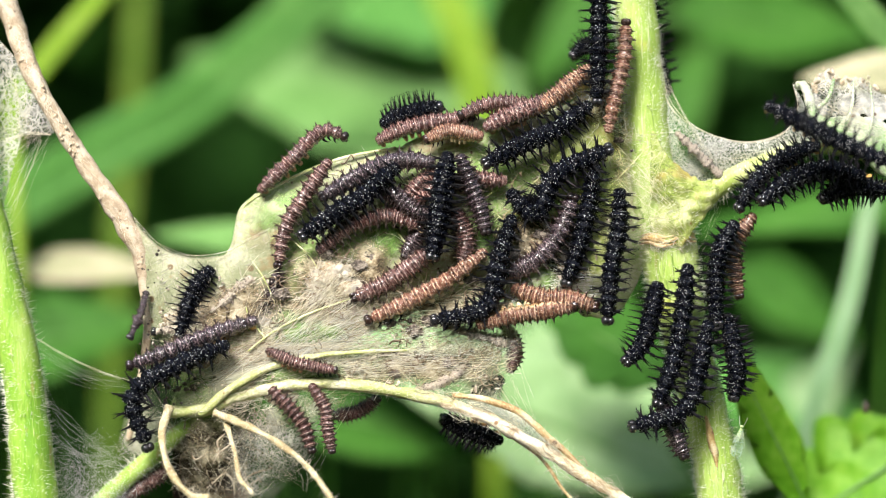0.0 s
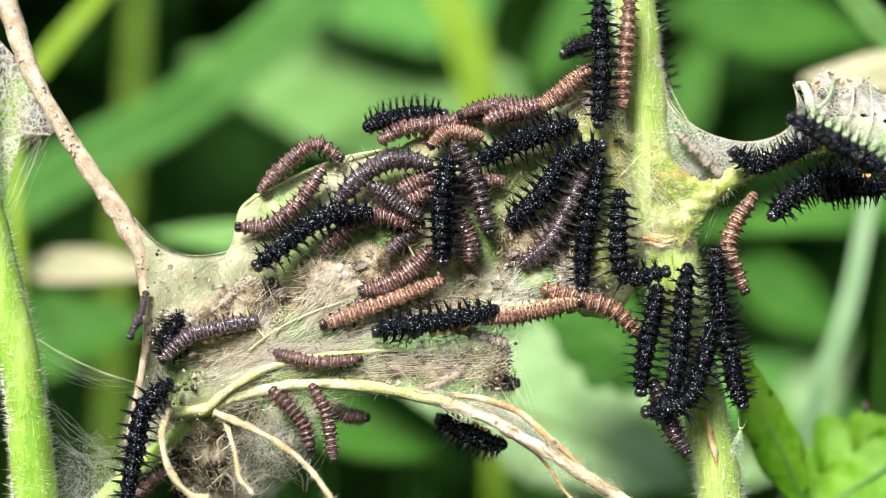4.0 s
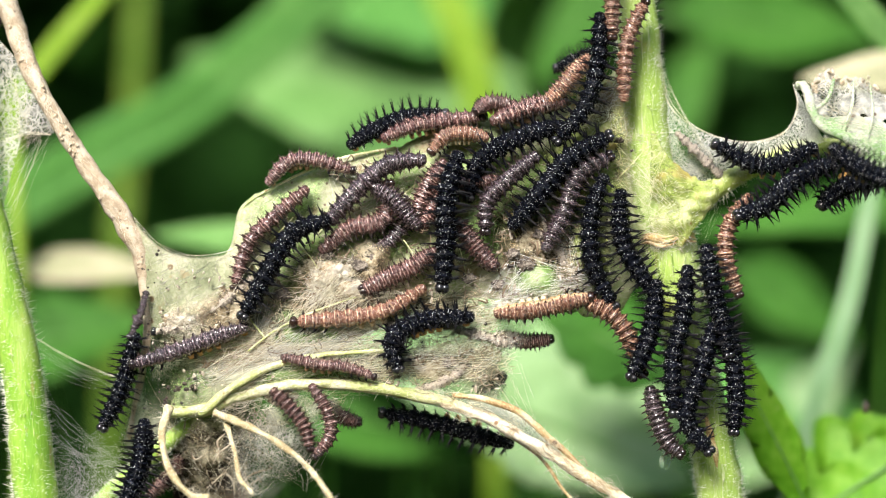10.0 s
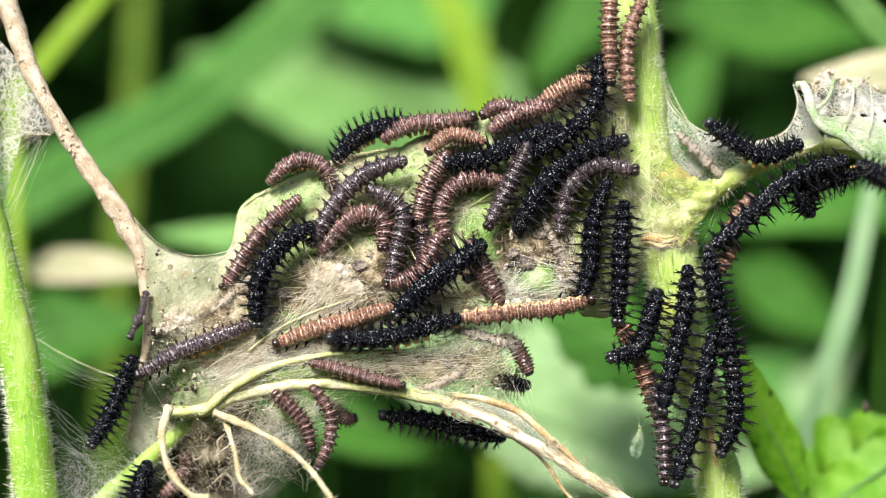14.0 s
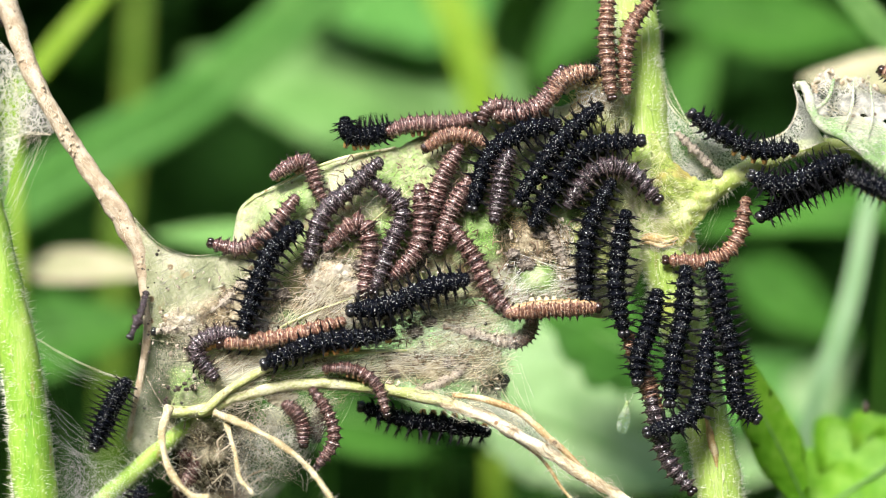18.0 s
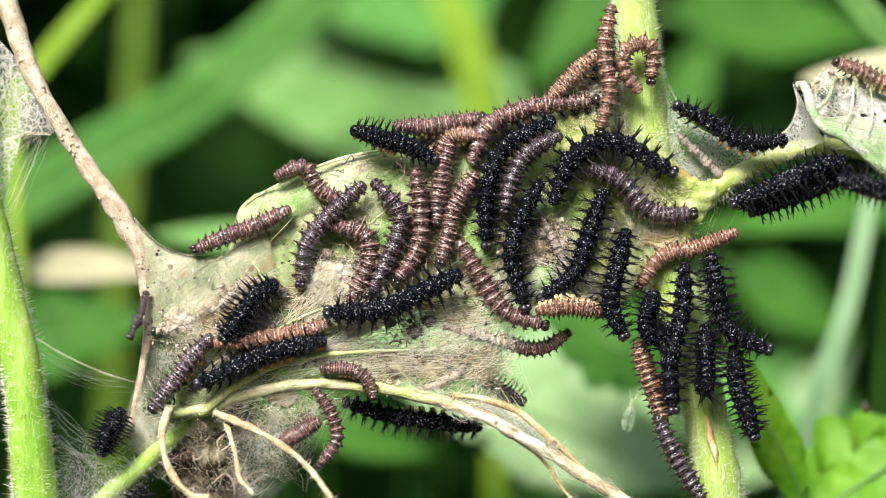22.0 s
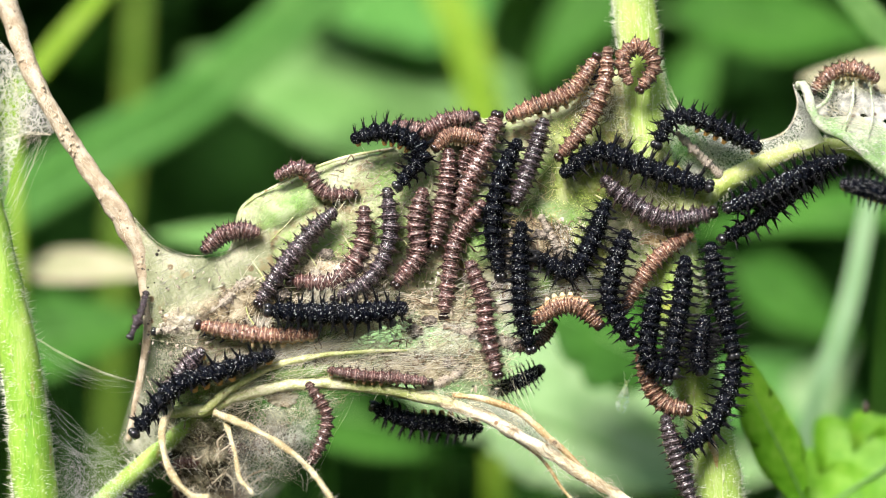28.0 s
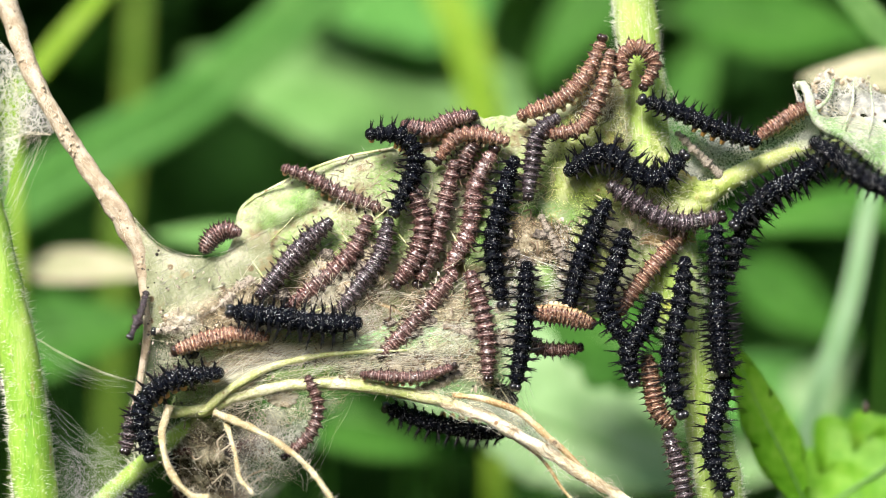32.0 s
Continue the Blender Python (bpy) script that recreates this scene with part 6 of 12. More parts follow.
def larva(kind, width, length, where):
    """A caterpillar: head, twelve body segments with spines, prolegs (mm)."""
    ob = new("caterpillar")
    tagged(ob, LARVA_LABELS[kind] + ", " + where, "caterpillar", "caterpillars of the nest")
    r = width / 2 * MM
    step = length / (COUNT + 0.6) * MM
    for i in range(COUNT):
        seg = new("segment", SEGMENT[kind][(i * 2 + i // 3) % 3])
        seg["place"] = i
        seg.parent = ob
        f = (0.66, 0.86, 0.96)[i] if i < 3 else (0.76, 0.87, 0.95)[COUNT - 1 - i] if i > COUNT - 4 else 1.0
        f *= RND.uniform(0.97, 1.03)
        seg.scale = (r * f, step * 1.12, r * f)
        sp = new("bristle_ring", RND.choice(SPINES[kind]))
        sp.parent = seg
        if i in (0, 3, 4, 5, 6):
            for leg in PROLEGS[kind]:
                pl = new("proleg", leg)
                pl.parent = seg
        if i > COUNT - 4:
            for leg in LEGS:
                pl = new("leg", leg)
                pl.parent = seg
    hd = new("head", HEAD[kind])
    hd.parent = ob
    hd.scale = (r * 0.80, r * 0.80, r * 0.80)
    return ob


TOPS = {"f": Vector((0.12, -1, 0.35)), "u": Vector((0, -0.45, 0.9)), "d": Vector((0, -0.5, -0.85))}


def body_poses(line, top):
    """Poses of the segments and of the head along a body line."""
    poses = []
    for i in range(COUNT + 1):
        c = line[i]
        t = (line[min(i + 1, COUNT)] - line[max(i - 1, 0)]).normalized()
        z = TOPS[top]
        z = (z - t * z.dot(t)).normalized()
        m = Matrix((t.cross(z), t, z)).transposed().to_4x4()
        m.translation = c
        poses.append(m)
    return poses


def crawl(ob, top, width, rows):
    """Key a caterpillar: rows of seconds, depth and places of its body from tail to head (mm from the nest's middle)."""
    lines = []
    for t, y, *places in rows:
        line = spline([Vector((x, y, 600 + z)) * MM for x, z in places], 40)
        # leave room for the round ends
        ends = [line[0].lerp(line[2], 0.35)] + line[2:-1] + [line[-1]]
        lines.append((t, spline([ends[i] for i in range(0, len(ends), 4)] + [ends[-1]], COUNT + 1)))
    if lines[-1][0] < 32.0:
        lines.append((32.0, lines[-1][1]))
    dense = [lines[0]]
    for (t0, a), (t1, b) in zip(lines, lines[1:]):
        turn = 0.0
        for p, q in zip(body_poses(a, top), body_poses(b, top)):
            turn = max(turn, p.to_quaternion().rotation_difference(q.to_quaternion()).angle)
        turn = min(turn, 2 * math.pi - turn) if turn > math.pi else turn
        n = max(1, math.ceil(turn / 0.9))
        for k in range(1, n + 1):
            dense.append((t0 + (t1 - t0) * k / n, [p.lerp(q, k / n) for p, q in zip(a, b)]))
    middle = [(t, Matrix.Translation(ln[COUNT // 2])) for t, ln in dense]
    walk(ob, middle)
    tracks = [body_poses(ln, top) for _, ln in dense]
    pieces = sorted((o for o in ob.children if o.name.startswith("segment")), key=lambda o: o["place"]) + [o for o in ob.children if o.name.startswith("head")]
    for i, piece in enumerate(pieces):
        walk(piece, [(t, m.inverted() @ poses[i]) for (t, m), poses in zip(middle, tracks)])


def shed_skin(points, width, label, ring=None, top="u", head=""):
    """An empty shed skin: shrunken rings with a few spines left."""
    ob = thing("shed_skin", points[0], label, "shed skin", "shed skins")
    line = spline([Vector(p) for p in points], COUNT + 1)
    poses = body_poses(line, top)
    for i in range(COUNT):
        seg = new("ring", ring or SKIN_RING)
        seg.parent = ob
        m = poses[i].copy()
        m.translation = (poses[i].translation - Vector(points[0])) * MM
        w = width / 2 * MM * (1 - 0.35 * abs(i / 6 - 1)) * RND.uniform(0.65, 1.15)
        m = m @ Euler((RND.uniform(-0.3, 0.3), RND.uniform(-0.5, 0.5), RND.uniform(-0.3, 0.3))).to_matrix().to_4x4()
        seg.matrix_basis = m @ Matrix.Diagonal((w, (line[1] - line[0]).length * MM * 1.1, w * 0.8, 1))
        sp = new("bristle_ring", SPINES["D"][i % 4])
        sp.parent = seg
    if head:
        hd = new("head", HEAD[head])
        hd.parent = ob
        m = poses[COUNT].copy()
        m.translation = (poses[COUNT].translation - Vector(points[0])) * MM
        hd.matrix_basis = m @ Matrix.Diagonal((width * 0.42 * MM, width * 0.42 * MM, width * 0.42 * MM, 1))


SKIN_RING = SEGMENT["R"][0].copy()
SKIN_RING.materials[0] = SKIN_PALE


def litter():
    shed_skin([(27.7, -0.5, 613.5), (29.3, -0.8, 611.9), (31.0, -0.8, 610.2), (32.9, -0.5, 608.4)], 1.6, "grey-brown shed caterpillar skin caught in the web")
    shed_skin([(-28.9, -1.2, 591.3), (-30.4, -1.6, 590.8), (-32.1, -1.6, 590.5), (-33.9, -1.4, 590.3)], 1.5, "pale shed caterpillar skin with dark spines", head="B")
    shed_skin([(-34.8, -1.6, 594.8), (-35.2, -2, 593.1), (-35.8, -2, 591.5), (-36.6, -2, 589.7)], 1.4, "dark crumpled shed skin on the dry stalk", SEGMENT["D"][1], head="B")
    shed_skin([(0.4, -2, 591.1), (3.0, -2.2, 590.2), (5.7, -2.2, 589.5), (7.7, -2, 588.7)], 1.9, "pale shed caterpillar skin woven into silk")
    shed_skin([(11.5, -2, 603.7), (12.6, -2.2, 601.7), (13.6, -2.2, 599.7), (14.3, -2, 597.8)], 1.5, "pale shed caterpillar skin woven into silk")
    shed_skin([(-2.9, -2, 583.5), (-0.6, -2.2, 584.2), (1.7, -2.2, 585.5), (3.0, -2, 587.2)], 1.6, "pale shed caterpillar skin woven into silk")
    shed_skin([(-28.6, -1.4, 592.0), (-26.4, -1.8, 593.3), (-24.1, -1.8, 595.2), (-22.1, -1.4, 596.8)], 1.7, "cream shed caterpillar skin on the leaf")
    for place, size in (((-12.9, -2.2, 597.3), 1.9), ((-10.7, -2.2, 595.3), 1.5), ((-14.8, -2, 596.1), 1.0), ((-18.9, -0.9, 582.5), 1.5), ((-30.9, -1.6, 591.6), 1.5), ((-25.3, -1.6, 592.9), 0.9), ((7.0, -2, 593.1), 1.0)):
        bm = bmesh.new()
        bmesh.ops.create_icosphere(bm, subdivisions=4, radius=1)
        for v in bm.verts:
            k = 1 + 0.55 * noise.noise(v.co * 1.6 + Vector(place)) + 0.3 * noise.noise(v.co * 4.5 + Vector(place)) + 0.15 * noise.noise(v.co * 11)
            v.co = Vector((v.co.x * 1.4, v.co.y * 0.5, v.co.z * 0.8)) * k * size * 0.8 * MM
        ob = part("silk_lump", bm, SILK_LUMP)
        ob.location = Vector(place) * MM
        tagged(ob, "cream lump of matted silk and leaf crumbs", "silk", "silk lumps")
    for x, z, size in ((-3.3, 590.4, 0.9), (-6.2, 591.4, 0.7), (-1.6, 591.6, 0.8), (8.1, 599.4, 0.8), (9.7, 598.2, 1.0), (-9.6, 598.0, 0.9), (-8.2, 599.0, 0.8), (6.4, 595.8, 0.7), (-18.9, 594.7, 0.9), (-29.3, 587.7, 0.7), (-5.6, 585.4, 0.6), (0.7, 586.8, 0.8), (-13.6, 599.4, 0.8), (11.4, 601.6, 0.9), (3.0, 596.6, 0.7)):
        bm = bmesh.new()
        bmesh.ops.create_icosphere(bm, subdivisions=4, radius=1)
        for v in bm.verts:
            k = 1 + 0.5 * noise.noise(v.co * 1.8 + Vector((x, 0, z))) + 0.35 * noise.noise(v.co * 5 + Vector((x, 0, z))) + 0.25 * noise.noise(v.co * 13)
            v.co = Vector((v.co.x * 1.3, v.co.y * 0.5, v.co.z)) * k * size * 0.75 * MM
        ob = part("debris_clump", bm, LITTER)
        ob.location = Vector((x, -2.5, z)) * MM
        tagged(ob, "dark grey-brown clump of droppings and silk", "debris", "debris clumps")
    rnd = random.Random(31)
    bm = bmesh.new()
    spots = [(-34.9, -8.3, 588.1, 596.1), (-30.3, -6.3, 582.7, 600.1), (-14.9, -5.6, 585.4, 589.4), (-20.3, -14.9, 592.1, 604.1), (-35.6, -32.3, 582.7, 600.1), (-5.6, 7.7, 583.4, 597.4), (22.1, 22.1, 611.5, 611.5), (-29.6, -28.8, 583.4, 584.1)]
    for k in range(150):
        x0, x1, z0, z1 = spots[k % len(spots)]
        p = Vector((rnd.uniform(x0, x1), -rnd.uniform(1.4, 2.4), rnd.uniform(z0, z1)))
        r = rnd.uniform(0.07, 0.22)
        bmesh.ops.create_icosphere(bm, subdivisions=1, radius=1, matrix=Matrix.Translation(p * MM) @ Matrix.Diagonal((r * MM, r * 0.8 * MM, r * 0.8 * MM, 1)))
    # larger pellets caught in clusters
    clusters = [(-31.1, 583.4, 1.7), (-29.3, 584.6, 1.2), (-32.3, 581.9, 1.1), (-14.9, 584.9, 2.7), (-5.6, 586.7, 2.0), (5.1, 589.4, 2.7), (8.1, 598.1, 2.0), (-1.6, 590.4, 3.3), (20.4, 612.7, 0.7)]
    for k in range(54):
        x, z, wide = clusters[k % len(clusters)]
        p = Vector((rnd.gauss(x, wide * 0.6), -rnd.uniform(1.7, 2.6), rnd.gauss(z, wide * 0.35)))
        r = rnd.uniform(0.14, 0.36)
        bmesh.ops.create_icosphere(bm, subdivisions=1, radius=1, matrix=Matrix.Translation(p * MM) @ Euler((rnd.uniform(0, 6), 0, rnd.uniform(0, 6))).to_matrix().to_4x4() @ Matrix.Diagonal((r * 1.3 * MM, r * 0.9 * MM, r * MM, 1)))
    chips = bmesh.new()
    for k in range(460):
        u = rnd.random()
        x = rnd.choice((rnd.uniform(-34, -18), rnd.uniform(-20, 7.5), rnd.uniform(-9.5, 7.5), rnd.uniform(6.5, 21)))
        z = rnd.uniform(583.5, 597.4) if x < 6.5 else rnd.uniform(592.8, 604)
        p = Vector((x, -rnd.uniform(1.6, 2.6), z))
        r = rnd.uniform(0.07, 0.26)
        e = Euler((rnd.uniform(0, 6), rnd.uniform(0, 6), rnd.uniform(0, 6))).to_matrix().to_4x4()
        bmesh.ops.create_icosphere(chips, subdivisions=1, radius=1, matrix=Matrix.Translation(p * MM) @ e @ Matrix.Diagonal((r * 2.4 * u * MM + 0.0001, r * 0.6 * MM, r * MM, 1)))
    tagged(part("leaf_crumbs", chips, SKIN_PALE, smooth=False), "cream and brown crumbs of dry leaf in silk", "crumbs", kind="stuff")
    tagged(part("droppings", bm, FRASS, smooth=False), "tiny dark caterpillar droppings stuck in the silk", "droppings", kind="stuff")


def fly():
    """A small pale lacewinged fly that hovers by the stem."""
    ob = thing("small_fly", (0, 0, 600), "tiny pale green fly with glassy wings on a thread", "fly")
    bm = bmesh.new()
    bmesh.ops.create_uvsphere(bm, u_segments=8, v_segments=6, radius=1, matrix=Matrix.Diagonal((0.28 * MM, 0.28 * MM, 0.9 * MM, 1)))
    bmesh.ops.create_uvsphere(bm, u_segments=8, v_segments=6, radius=1, matrix=Matrix.Translation((0, 0, 1.0 * MM)) @ Matrix.Diagonal((0.22 * MM, 0.22 * MM, 0.22 * MM, 1)))
    part("body", bm, FLY_BODY, ob)
    for s in (-1, 1):
        bm = bmesh.new()
        rows = []
        for k in range(13):
            u = k / 12
            w = 0.10 + 0.62 * math.sin(math.pi * min(1.0, 0.05 + u) ** 1.5) ** 0.8
            rows.append([bm.verts.new(Vector((s * w * f + 0.10 * s * u, -0.30 - 0.25 * (1 - f) * (1 - u), 0.9 - 3.9 * u)) * MM) for f in (0.0, 0.35, 0.7, 1.0)])
        for a, b in zip(rows, rows[1:]):
            for q in range(3):
                bm.faces.new((a[q], a[q + 1], b[q + 1], b[q]))
        edge = bm.verts.layers.float.new("edge")
        for v in bm.verts:
            v[edge] = 1.0
        wing = part("wing", bm, FLY_WING, ob, "glassy green-tinted wing")
        bm = bmesh.new()
        for f in (0.05, 0.45, 0.95):
            tube(bm, [(s * 0.10 * f, -0.42, 0.8), (s * (0.6 * f + 0.05), -0.42, -0.8), (s * (0.5 * f + 0.1), -0.36, -2.7)], [0.018, 0.012], 4, 10)
        part("wing_vein", bm, FLY_BODY, wing, "pale green wing veins")
        bm = bmesh.new()
        tube(bm, [(s * 0.1, 0.0, 0.9), (s * 0.35, 0.1, 1.5), (s * 0.5, 0.2, 2.2)], [0.03, 0.015], 4, 8)
        part("feeler", bm, HAIR, ob)
        for k in range(3):
            bm = bmesh.new()
            tube(bm, [(s * 0.15, 0.1, 0.7 - 0.4 * k), (s * 0.8, 0.5, 0.7 - 0.5 * k), (s * 0.7, 1.0, 0.2 - 0.6 * k)], [0.022, 0.014], 4, 8)
            part("leg", bm, FLY_BODY, ob)
    return ob


setting()
distance()
stems()
nest()
threads()
litter()
FLY = fly()
LARVAE = [
    larva("B", 2.23, 15.2, "on the silk-covered leaf"),
    larva("R", 1.84, 12.6, "on the silk-covered leaf"),
    larva("R", 1.90, 14.3, "on the silk-covered leaf"),
    larva("B", 2.03, 5.4, "on the silk-covered leaf"),
    larva("R", 2.14, 13.2, "on the silk-covered leaf"),
    larva("P", 2.39, 16.6, "on the silk-covered leaf"),
    larva("P", 1.92, 7.1, "on the silk-covered leaf"),
    larva("B", 2.37, 17.3, "on the silk-covered leaf"),
    larva("B", 2.50, 18.1, "on the silk-covered leaf"),
    larva("D", 2.10, 11.6, "on the silk-covered leaf"),
    larva("D", 2.37, 14.1, "on the silk-covered leaf"),
    larva("B", 2.37, 15.2, "on the silk-covered leaf"),
    larva("B", 2.36, 14.2, "on the silk-covered leaf"),
    larva("B", 2.27, 13.9, "on the silk-covered leaf"),
    larva("P", 2.13, 11.6, "on the silk-covered leaf"),
    larva("R", 1.92, 9.1, "on the silk-covered leaf"),
    larva("P", 1.93, 12.5, "on the silk-covered leaf"),
    larva("P", 1.92, 13.9, "on the silk-covered leaf"),
    larva("D", 2.24, 15.3, "on the silk-covered leaf"),
    larva("B", 2.49, 15.0, "on the silk-covered leaf"),
    larva("P", 2.24, 14.1, "on the silk-covered leaf"),
    larva("D", 2.11, 14.9, "on the silk-covered leaf"),
    larva("P", 2.11, 15.1, "on the silk-covered leaf"),
    larva("P", 2.11, 14.3, "on the silk-covered leaf"),
    larva("B", 2.61, 16.5, "on the silk-covered leaf"),
    larva("P", 2.24, 13.9, "on the silk-covered leaf"),
    larva("R", 2.10, 15.2, "on the silk-covered leaf"),
    larva("P", 2.12, 14.0, "on the silk-covered leaf"),
    larva("D", 1.92, 10.5, "on the silk-covered leaf"),
    larva("B", 2.36, 18.8, "on the silk-covered leaf"),
    larva("R", 2.24, 12.5, "on the silk-covered leaf"),
    larva("R", 2.13, 14.2, "on the silk-covered leaf"),
    larva("B", 2.35, 12.3, "clustered on the nettle stem"),
    larva("B", 2.36, 17.1, "clustered on the nettle stem"),
    larva("B", 2.36, 14.3, "clustered on the nettle stem"),
    larva("B", 2.23, 16.0, "clustered on the nettle stem"),
    larva("B", 2.35, 16.9, "clustered on the nettle stem"),
    larva("D", 2.10, 12.5, "clustered on the nettle stem"),
    larva("R", 1.92, 13.6, "clustered on the nettle stem"),
    larva("B", 2.24, 13.7, "on the leaf stalk"),
    larva("B", 2.30, 14.4, "on the leaf stalk"),
    larva("B", 2.36, 18.4, "on the leaf stalk"),
    larva("B", 2.24, 16.2, "on the leaf stalk"),
    larva("R", 1.93, 9.6, "on the leaf stalk"),
    larva("B", 2.25, 11.9, "beside the ribs of the nest"),
    larva("D", 2.11, 15.2, "beside the ribs of the nest"),
    larva("B", 2.36, 17.3, "beside the ribs of the nest"),
    larva("P", 1.78, 8.2, "beside the ribs of the nest"),
    larva("P", 1.51, 10.4, "beside the ribs of the nest"),
    larva("P", 1.88, 5.8, "beside the ribs of the nest"),
    larva("P", 1.45, 11.1, "beside the ribs of the nest"),
    larva("B", 2.28, 17.0, "beside the ribs of the nest"),
    larva("P", 1.73, 10.3, "beside the ribs of the nest"),
    larva("B", 1.87, 7.3, "beside the ribs of the nest"),
    larva("D", 2.13, 6.3, "beside the ribs of the nest"),
    larva("P", 1.96, 9.0, "beside the ribs of the nest"),
    larva("B", 2.32, 14.0, "on the silk-covered leaf"),
    larva("D", 1.68, 6.8, "beside the ribs of the nest"),
    larva("P", 1.68, 7.1, "beside the ribs of the nest"),
    larva("P", 1.68, 6.7, "beside the ribs of the nest"),
]



def motions():
    crawl(LARVAE[0], "f", 2.23, [
        (0, -4, (18.2, 31.5), (18.1, 26.3), (18.0, 21.7), (17.9, 17.1)),
        (1.5, -4, (18.0, 30.2), (18.1, 25.0), (18.0, 20.4), (17.8, 15.5)),
        (3, -4, (18.1, 28.9), (18.2, 23.7), (18.4, 18.4), (19.3, 13.8)),
        (6, -4, (17.8, 28.9), (18.6, 24.3), (18.1, 19.7), (14.2, 16.6)),
        (7.5, -4, (18.1, 28.9), (18.8, 24.3), (17.8, 19.7), (15.1, 15.8)),
        (9, -4, (18.1, 27.6), (18.2, 23.0), (17.4, 17.8), (15.1, 13.5)),
        (10, -4, (18.2, 27.0), (18.0, 21.7), (16.5, 16.5), (13.2, 12.5)),
        (11, -4, (18.2, 24.3), (17.8, 20.4), (16.5, 15.8), (12.3, 11.9)),
        (12, -4, (18.2, 23.3), (17.8, 19.1), (15.8, 14.5), (11.9, 11.2)),
        (13, -4, (18.4, 22.7), (18.1, 17.8), (15.1, 13.2), (10.2, 10.9)),
        (14.5, -4, (18.2, 21.7), (17.4, 16.5), (14.2, 13.7), (9.9, 10.6)),
        (17, -4, (19.3, 19.1), (16.8, 15.8), (13.2, 13.2), (10.2, 7.3)),
        (18, -4, (18.1, 16.5), (14.2, 13.2), (11.5, 9.9), (8.6, 5.3)),
        (19, -4, (16.5, 14.4), (11.9, 12.9), (9.9, 7.9), (8.6, 3.0)),
        (20, -4, (12.5, 14.8), (11.2, 9.9), (9.2, 6.0), (7.0, 0.7)),
        (21, -4, (11.5, 10.2), (9.6, 6.0), (8.6, 2.0), (7.9, -2.9)),
        (22, -4, (11.2, 7.6), (9.2, 3.7), (7.9, -0.6), (9.6, -6.8)),
        (23, -4, (10.9, 6.6), (8.6, 2.0), (8.6, -2.6), (10.6, -7.8)),
        (24, -4, (10.8, 5.4), (8.4, 0.7), (8.9, -4.5), (11.2, -8.8)),
        (25, -4, (10.2, 4.7), (8.6, -0.6), (8.9, -5.2), (10.9, -9.8)),
        (28, -4, (9.1, 2.7), (8.9, -2.6), (9.2, -7.8), (10.2, -11.7)),
        (29, -4, (9.1, 1.9), (8.9, -3.2), (9.2, -7.8), (9.4, -13.6)),
        (30, -4, (9.1, 0.4), (9.1, -4.5), (9.2, -9.1), (8.6, -14.4)),
        (31, -4, (9.4, -0.6), (9.2, -5.2), (9.2, -9.8), (7.9, -14.0)),
        (32, -4, (9.7, -1.9), (9.6, -6.5), (9.2, -11.1), (8.4, -16.0)),
    ])
    crawl(LARVAE[1], "f", 1.84, [
        (0, -3.4, (19.3, 13.9), (20.2, 18.5), (21.1, 22.4), (21.3, 26.4)),
        (1.5, -3.4, (20.1, 15.5), (20.8, 19.8), (21.4, 23.7), (22.9, 27.5)),
        (3, -3.4, (20.8, 16.5), (21.1, 21.1), (21.6, 25.0), (22.6, 29.7)),
        (6, -3.4, (21.1, 17.2), (21.2, 21.1), (21.3, 25.0), (20.6, 29.8)),
        (9, -3.4, (21.0, 17.5), (21.1, 21.8), (21.6, 25.0), (23.6, 28.5)),
        (11, -3.4, (21.2, 17.5), (21.2, 21.1), (21.8, 25.0), (23.4, 29.3)),
        (13, -3.4, (21.6, 17.5), (21.2, 21.8), (21.8, 25.0), (23.1, 29.7)),
        (14.5, -3.4, (21.8, 17.5), (21.4, 21.8), (21.8, 25.7), (23.7, 29.3)),
        (17, -3.4, (21.1, 18.5), (21.2, 22.4), (22.1, 26.4), (24.4, 29.0)),
        (19, -3.4, (21.8, 18.1), (21.1, 21.8), (21.8, 25.7), (24.2, 29.0)),
        (20, -3.4, (22.2, 18.1), (21.1, 21.8), (21.8, 25.7), (25.4, 26.7)),
        (21, -3.4, (22.5, 18.5), (21.0, 20.8), (21.3, 24.1), (23.5, 24.9), (24.5, 21.9)),
        (22, -3.4, (22.7, 18.5), (20.8, 21.2), (21.8, 23.7), (24.4, 23.4), (24.2, 19.5)),
        (23, -3.4, (22.7, 18.8), (20.8, 21.6), (22.0, 23.7), (24.2, 23.2), (24.5, 19.5)),
        (24, -3.4, (21.6, 19.1), (20.6, 21.9), (22.6, 23.7), (24.6, 22.1), (22.4, 18.6)),
        (25, -3.4, (21.4, 19.0), (20.6, 21.9), (22.6, 23.7), (24.1, 21.6), (22.1, 18.5)),
        (28, -3.4, (21.6, 19.5), (20.8, 22.1), (22.9, 23.7), (24.6, 21.4), (22.9, 18.5)),
        (30, -3.4, (21.4, 19.1), (20.6, 21.8), (22.6, 23.7), (24.6, 21.6), (22.9, 18.5)),
        (32, -3.4, (21.4, 19.1), (20.6, 21.8), (22.6, 23.7), (24.6, 21.6), (23.3, 18.8)),
    ])
